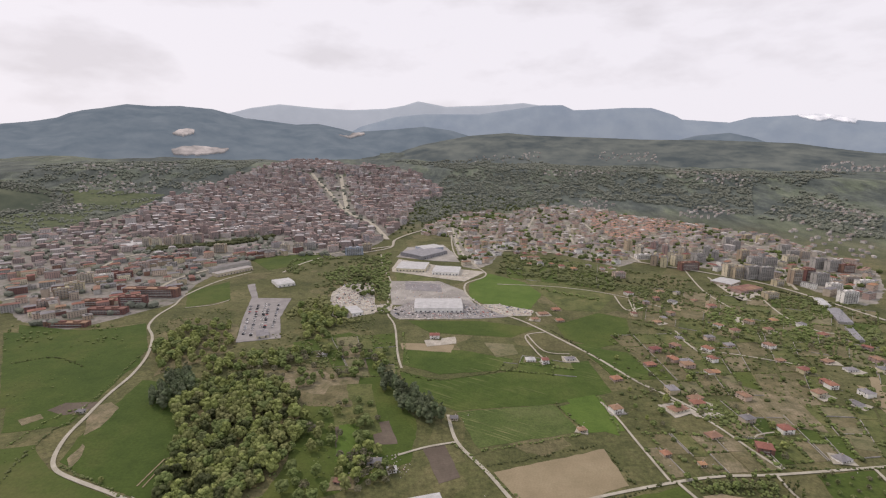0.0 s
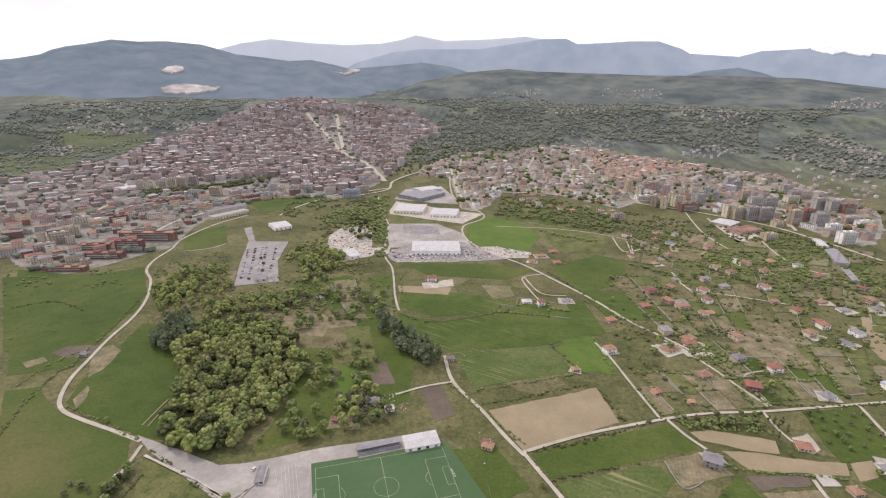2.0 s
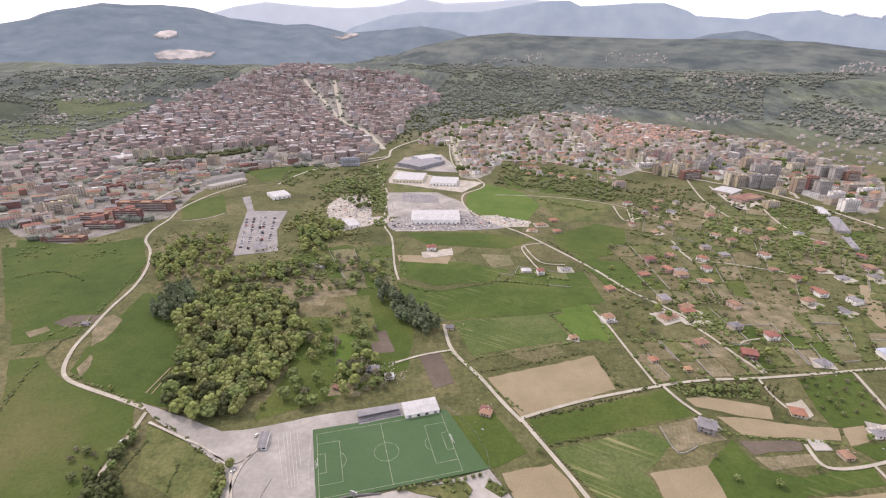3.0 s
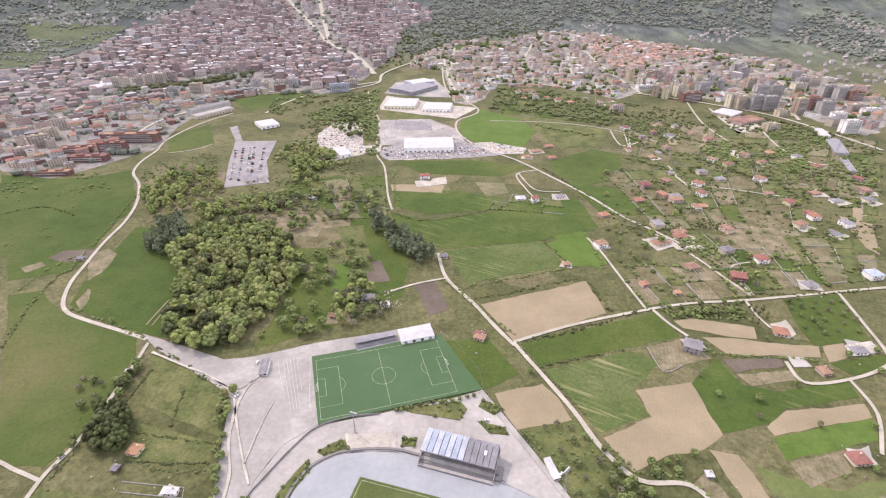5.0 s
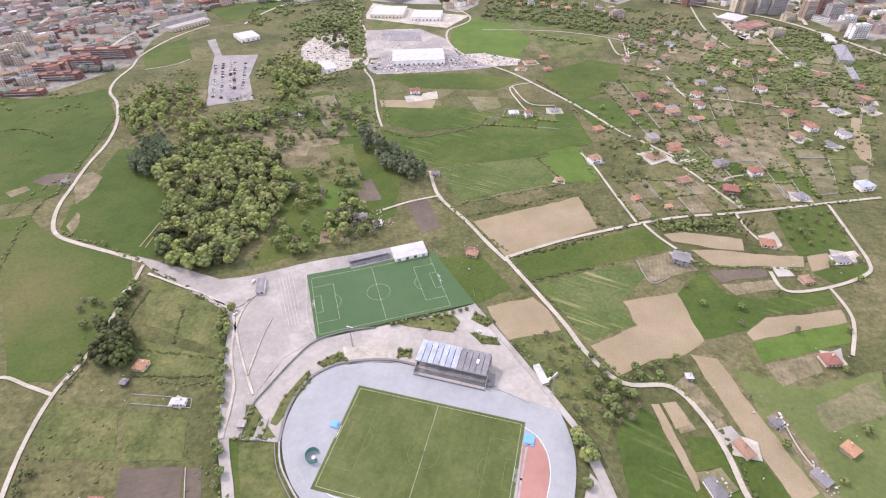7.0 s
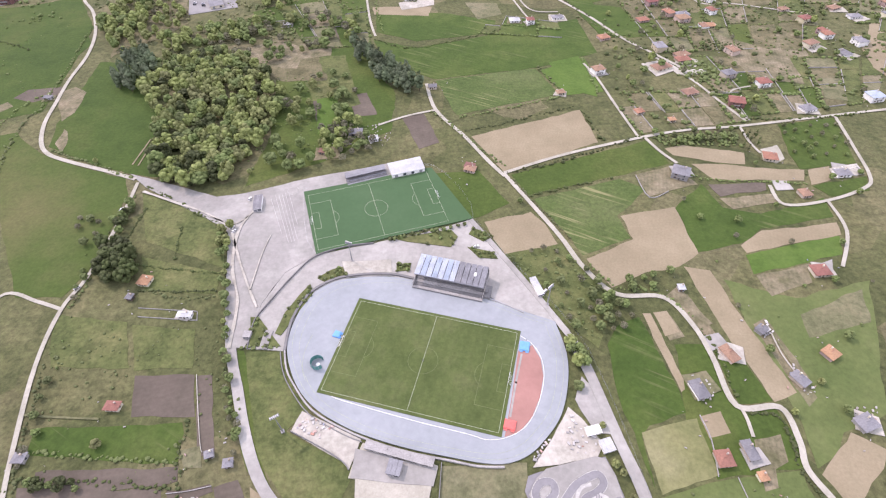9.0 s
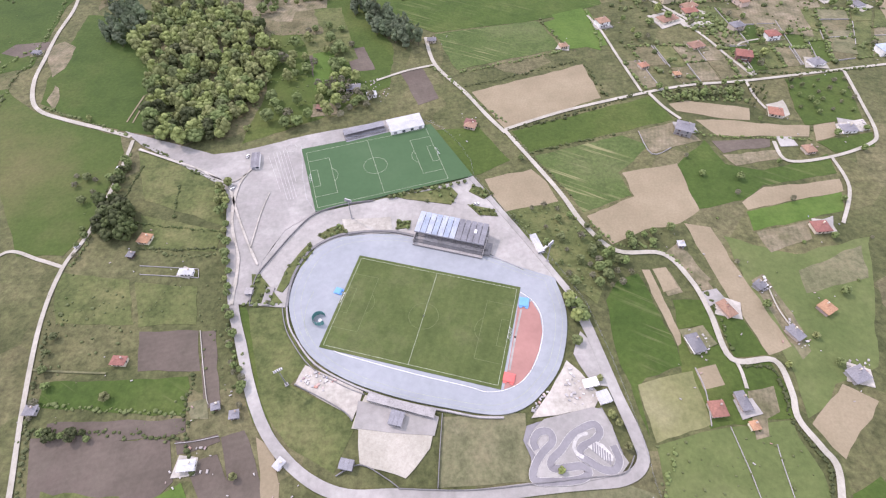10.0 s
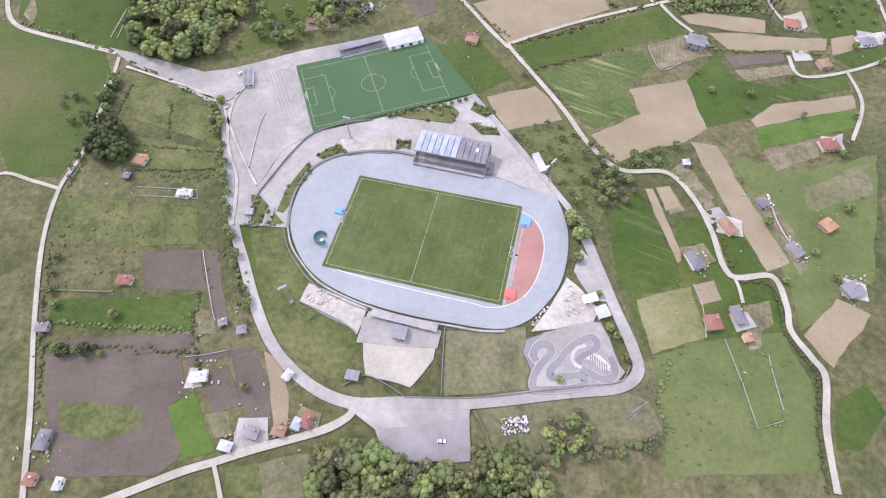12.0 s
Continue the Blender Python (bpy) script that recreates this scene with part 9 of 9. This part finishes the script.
FOOT = [(-1000.0, 960.0), (-1242.5, 1236.0), (-1198.2, 1332.2), (-1174.5, 1454.8), (-1130.0, 1600.0), (-1080.0, 1523.9), (-864.1, 1262.6), (-693.7, 1210.1), (-526.4, 1303.4), (-348.2, 1209.6), (-460.6, 1203.5), (-528.6, 1127.8), (-562.1, 970.4), (-540.8, 859.9), (-559.9, 789.6), (-597.1, 683.9), (-647.3, 669.9), (-780.5, 748.2)]
mass("town_houses", "dense reddish-brown houses of the old hill town", rows_of(HILL, 24, 23.0, 101, (12, 28), (11, 16), (8, 17), 0.4, (1, 14), 0.16), TOWN_WALLS, TOWN_ROOFS)
mass("town_houses", "taller pink and cream blocks of the old hill town", quarter(HILL, 330, 36.0, 105, 30, 15, 26, size=(15, 28), flat=0.6), TOWN_WALLS, TOWN_ROOFS)
mass("town_houses", "beige and reddish houses at the foot of the town", nearest_apart(rows_of(FOOT, 40, 24.0, 104, (12, 30), (10, 13), (6, 13), 0.4, (3, 18), 0.34), 110, [PLASTER, PLASTER_P, PLASTER_G, PLASTER_Y, BRICKRED], [TILE_B, TILE_R, TILE_G], "beige or reddish town house among streets and trees"), TOWN_WALLS, TOWN_ROOFS)
mass("town_houses", "beige and orange-roofed houses of the new quarter", nearest_apart(rows_of(TOWN_B, 32, 26.0, 102, (12, 28), (10, 13), (5, 12), 0.35, (4, 18), 0.28), 110, [PLASTER, PLASTER_P, PLASTER_Y, WHITE], [TILE_O, TILE_B, TILE_R, TILE_G], "beige town house with a tiled roof by pale streets"), NEW_WALLS, NEW_ROOFS)
mass("town_houses", "terraced orange-roofed houses at the top of the quarter", quarter([(412.5, 1938.8), (557.0, 1852.5), (774.4, 1668.3), (812.3, 1595.7), (637.7, 1540.8), (464.6, 1463.7), (421.8, 1625.2)], 260, 11.5, 103, 30, 6, 8, flat=0.02), NEW_WALLS, ORANGE_ROOFS)
TAKEN = []
far_spots = []
for k, (poly, n) in enumerate((
        ([(1128.2, 1892.0), (1298.2, 1625.9), (983.4, 1188.6), (925.6, 1340.0)], 60), ([(813.0, 3250.0), (1166.1, 3106.9), (1065.4, 2900.0), (728.6, 3008.4)], 46),
        ([(1044.3, 2620.8), (1292.0, 2347.9), (1223.3, 2209.8), (983.7, 2390.8)], 60), ([(1900.0, 2700.0), (2050.0, 2560.0), (1994.2, 2425.6), (1619.7, 2504.3)], 60),
        ([(389.1, 2628.0), (749.9, 2581.4), (720.7, 2471.0), (378.9, 2549.0)], 34), ([(1350.2, 2034.5), (1390.2, 1714.2), (1310.7, 1654.5), (1306.3, 1928.8)], 40),
        ([(-1413.4, 1641.7), (-1375.1, 1696.6), (-1286.0, 1604.3), (-1324.1, 1553.6)], 16), ([(-1598.3, 1965.7), (-1350.8, 2096.6), (-1228.1, 1930.2), (-1490.3, 1850.7)], 40),
        ([(-1242.3, 2123.6), (-1141.6, 2198.2), (-1089.6, 2091.1), (-1176.3, 2024.3)], 30), ([(-1800.7, 2214.3), (-1462.8, 2524.0), (-1330.0, 2191.6), (-1509.4, 2002.8)], 50),
        ([(458.0, 2097.8), (569.8, 2175.0), (598.9, 2019.0), (515.6, 1952.5)], 20), ([(761.2, 1861.3), (968.6, 2006.0), (981.6, 1855.1), (821.8, 1765.5)], 34), ([(-26.3, 3100.0), (451.6, 3200.0), (467.0, 3076.6), (11.4, 2980.4)], 30))):
    far_spots += quarter(poly, n, 16.0, 120 + k, 10, 4, 7, size=(7, 13), flat=0.2)
mass("village_houses", "scattered pale village houses on the far slopes", far_spots, FAR_WALLS, FAR_ROOFS)
for c, n in (([(-1035.6, 1719.7), (-1004.5, 1859.1), (-957.5, 1781.0), (-985.6, 1649.9)], 5), ([(-818.3, 1762.3), (-796.3, 1849.5), (-758.6, 1765.0), (-771.0, 1674.0)], 3), ([(-939.6, 1262.6), (-915.0, 1352.6), (-873.6, 1280.4), (-904.7, 1221.6)], 4)):
    hall(c, 9.0, SHEET, WHITE, "large white-roofed hall in the town", "market_hall", 0.8, 6)

# trees in the town and woods beyond
thicket("dark row of trees along the town wall", ROW, LEAF_D, 6.0, 10.0, "tree_row")
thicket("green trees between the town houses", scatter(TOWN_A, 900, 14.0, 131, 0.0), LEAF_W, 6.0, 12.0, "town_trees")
thicket("green trees between the new quarter's houses", scatter(TOWN_B, 520, 12.0, 132, 0.05), LEAF_D, 5.0, 10.0, "town_trees")
thicket("light green trees between the new quarter's houses", scatter(TOWN_B, 260, 15.0, 142), LEAF_G, 4.0, 8.0, "town_trees")
thicket("trees at the foot of the town", scatter([(-227.2, 1450.4), (-218.5, 2008.7), (-67.7, 2234.8), (404.0, 2126.1), (286.5, 1948.8), (-14.4, 1831.6), (-124.2, 1642.2)], 360, 9.0, 133), LEAF_D, 4.0, 7.5, "wood")
thicket("wooded gully below the town", scatter([(100.0, 1265.5), (245.0, 1231.0), (334.2, 1054.2), (288.0, 927.7), (204.1, 1001.2), (67.9, 1070.2)], 330, 6.0, 134), LEAF_G, 3.0, 7.0, "wood")
thicket("trees on the bank by the works", scatter([(-320.8, 1014.8), (-198.3, 1254.8), (-147.1, 908.7), (-179.5, 905.6), (-251.0, 928.6)], 200, 7.0, 135), LEAF_G, 3.0, 6.5, "wood")
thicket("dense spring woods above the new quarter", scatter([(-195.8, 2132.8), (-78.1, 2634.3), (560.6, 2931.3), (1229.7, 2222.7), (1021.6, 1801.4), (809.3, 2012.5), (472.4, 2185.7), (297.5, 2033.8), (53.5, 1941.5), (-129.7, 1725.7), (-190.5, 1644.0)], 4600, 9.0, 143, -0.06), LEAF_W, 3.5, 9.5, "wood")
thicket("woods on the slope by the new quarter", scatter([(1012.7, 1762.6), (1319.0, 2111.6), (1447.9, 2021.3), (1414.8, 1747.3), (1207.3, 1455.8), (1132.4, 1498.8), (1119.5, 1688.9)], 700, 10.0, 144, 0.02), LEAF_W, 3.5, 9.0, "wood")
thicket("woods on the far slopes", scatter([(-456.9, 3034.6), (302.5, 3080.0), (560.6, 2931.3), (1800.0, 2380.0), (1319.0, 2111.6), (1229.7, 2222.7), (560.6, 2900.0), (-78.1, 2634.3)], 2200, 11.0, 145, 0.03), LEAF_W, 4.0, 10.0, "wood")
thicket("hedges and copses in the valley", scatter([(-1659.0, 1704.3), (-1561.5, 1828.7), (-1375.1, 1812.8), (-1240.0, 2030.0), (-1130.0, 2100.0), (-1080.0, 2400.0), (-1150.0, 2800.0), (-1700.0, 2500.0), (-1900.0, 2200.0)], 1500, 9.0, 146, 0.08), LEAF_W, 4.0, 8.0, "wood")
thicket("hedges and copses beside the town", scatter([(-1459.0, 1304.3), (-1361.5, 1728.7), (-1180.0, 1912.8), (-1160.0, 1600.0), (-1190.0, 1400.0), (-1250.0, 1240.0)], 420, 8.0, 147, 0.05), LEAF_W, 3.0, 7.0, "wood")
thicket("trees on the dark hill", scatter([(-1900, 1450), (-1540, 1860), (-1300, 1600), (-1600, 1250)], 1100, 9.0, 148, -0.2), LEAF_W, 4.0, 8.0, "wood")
thicket("bushes and trees at the edge of the new quarter", scatter([(355.4, 1129.8), (742.2, 869.7), (533.3, 589.7), (289.3, 824.7)], 800, 8.0, 139, 0.0), LEAF_G, 1.8, 5.0, "wood")
thicket("trees at the edge of the pastures", scatter([(-714.4, 676.4), (-581.0, 662.0), (-533.8, 732.2), (-461.7, 633.8), (-615.8, 566.5)], 50, 6.0, 140, 0.15), LEAF_G, 1.5, 3.5, "wood")
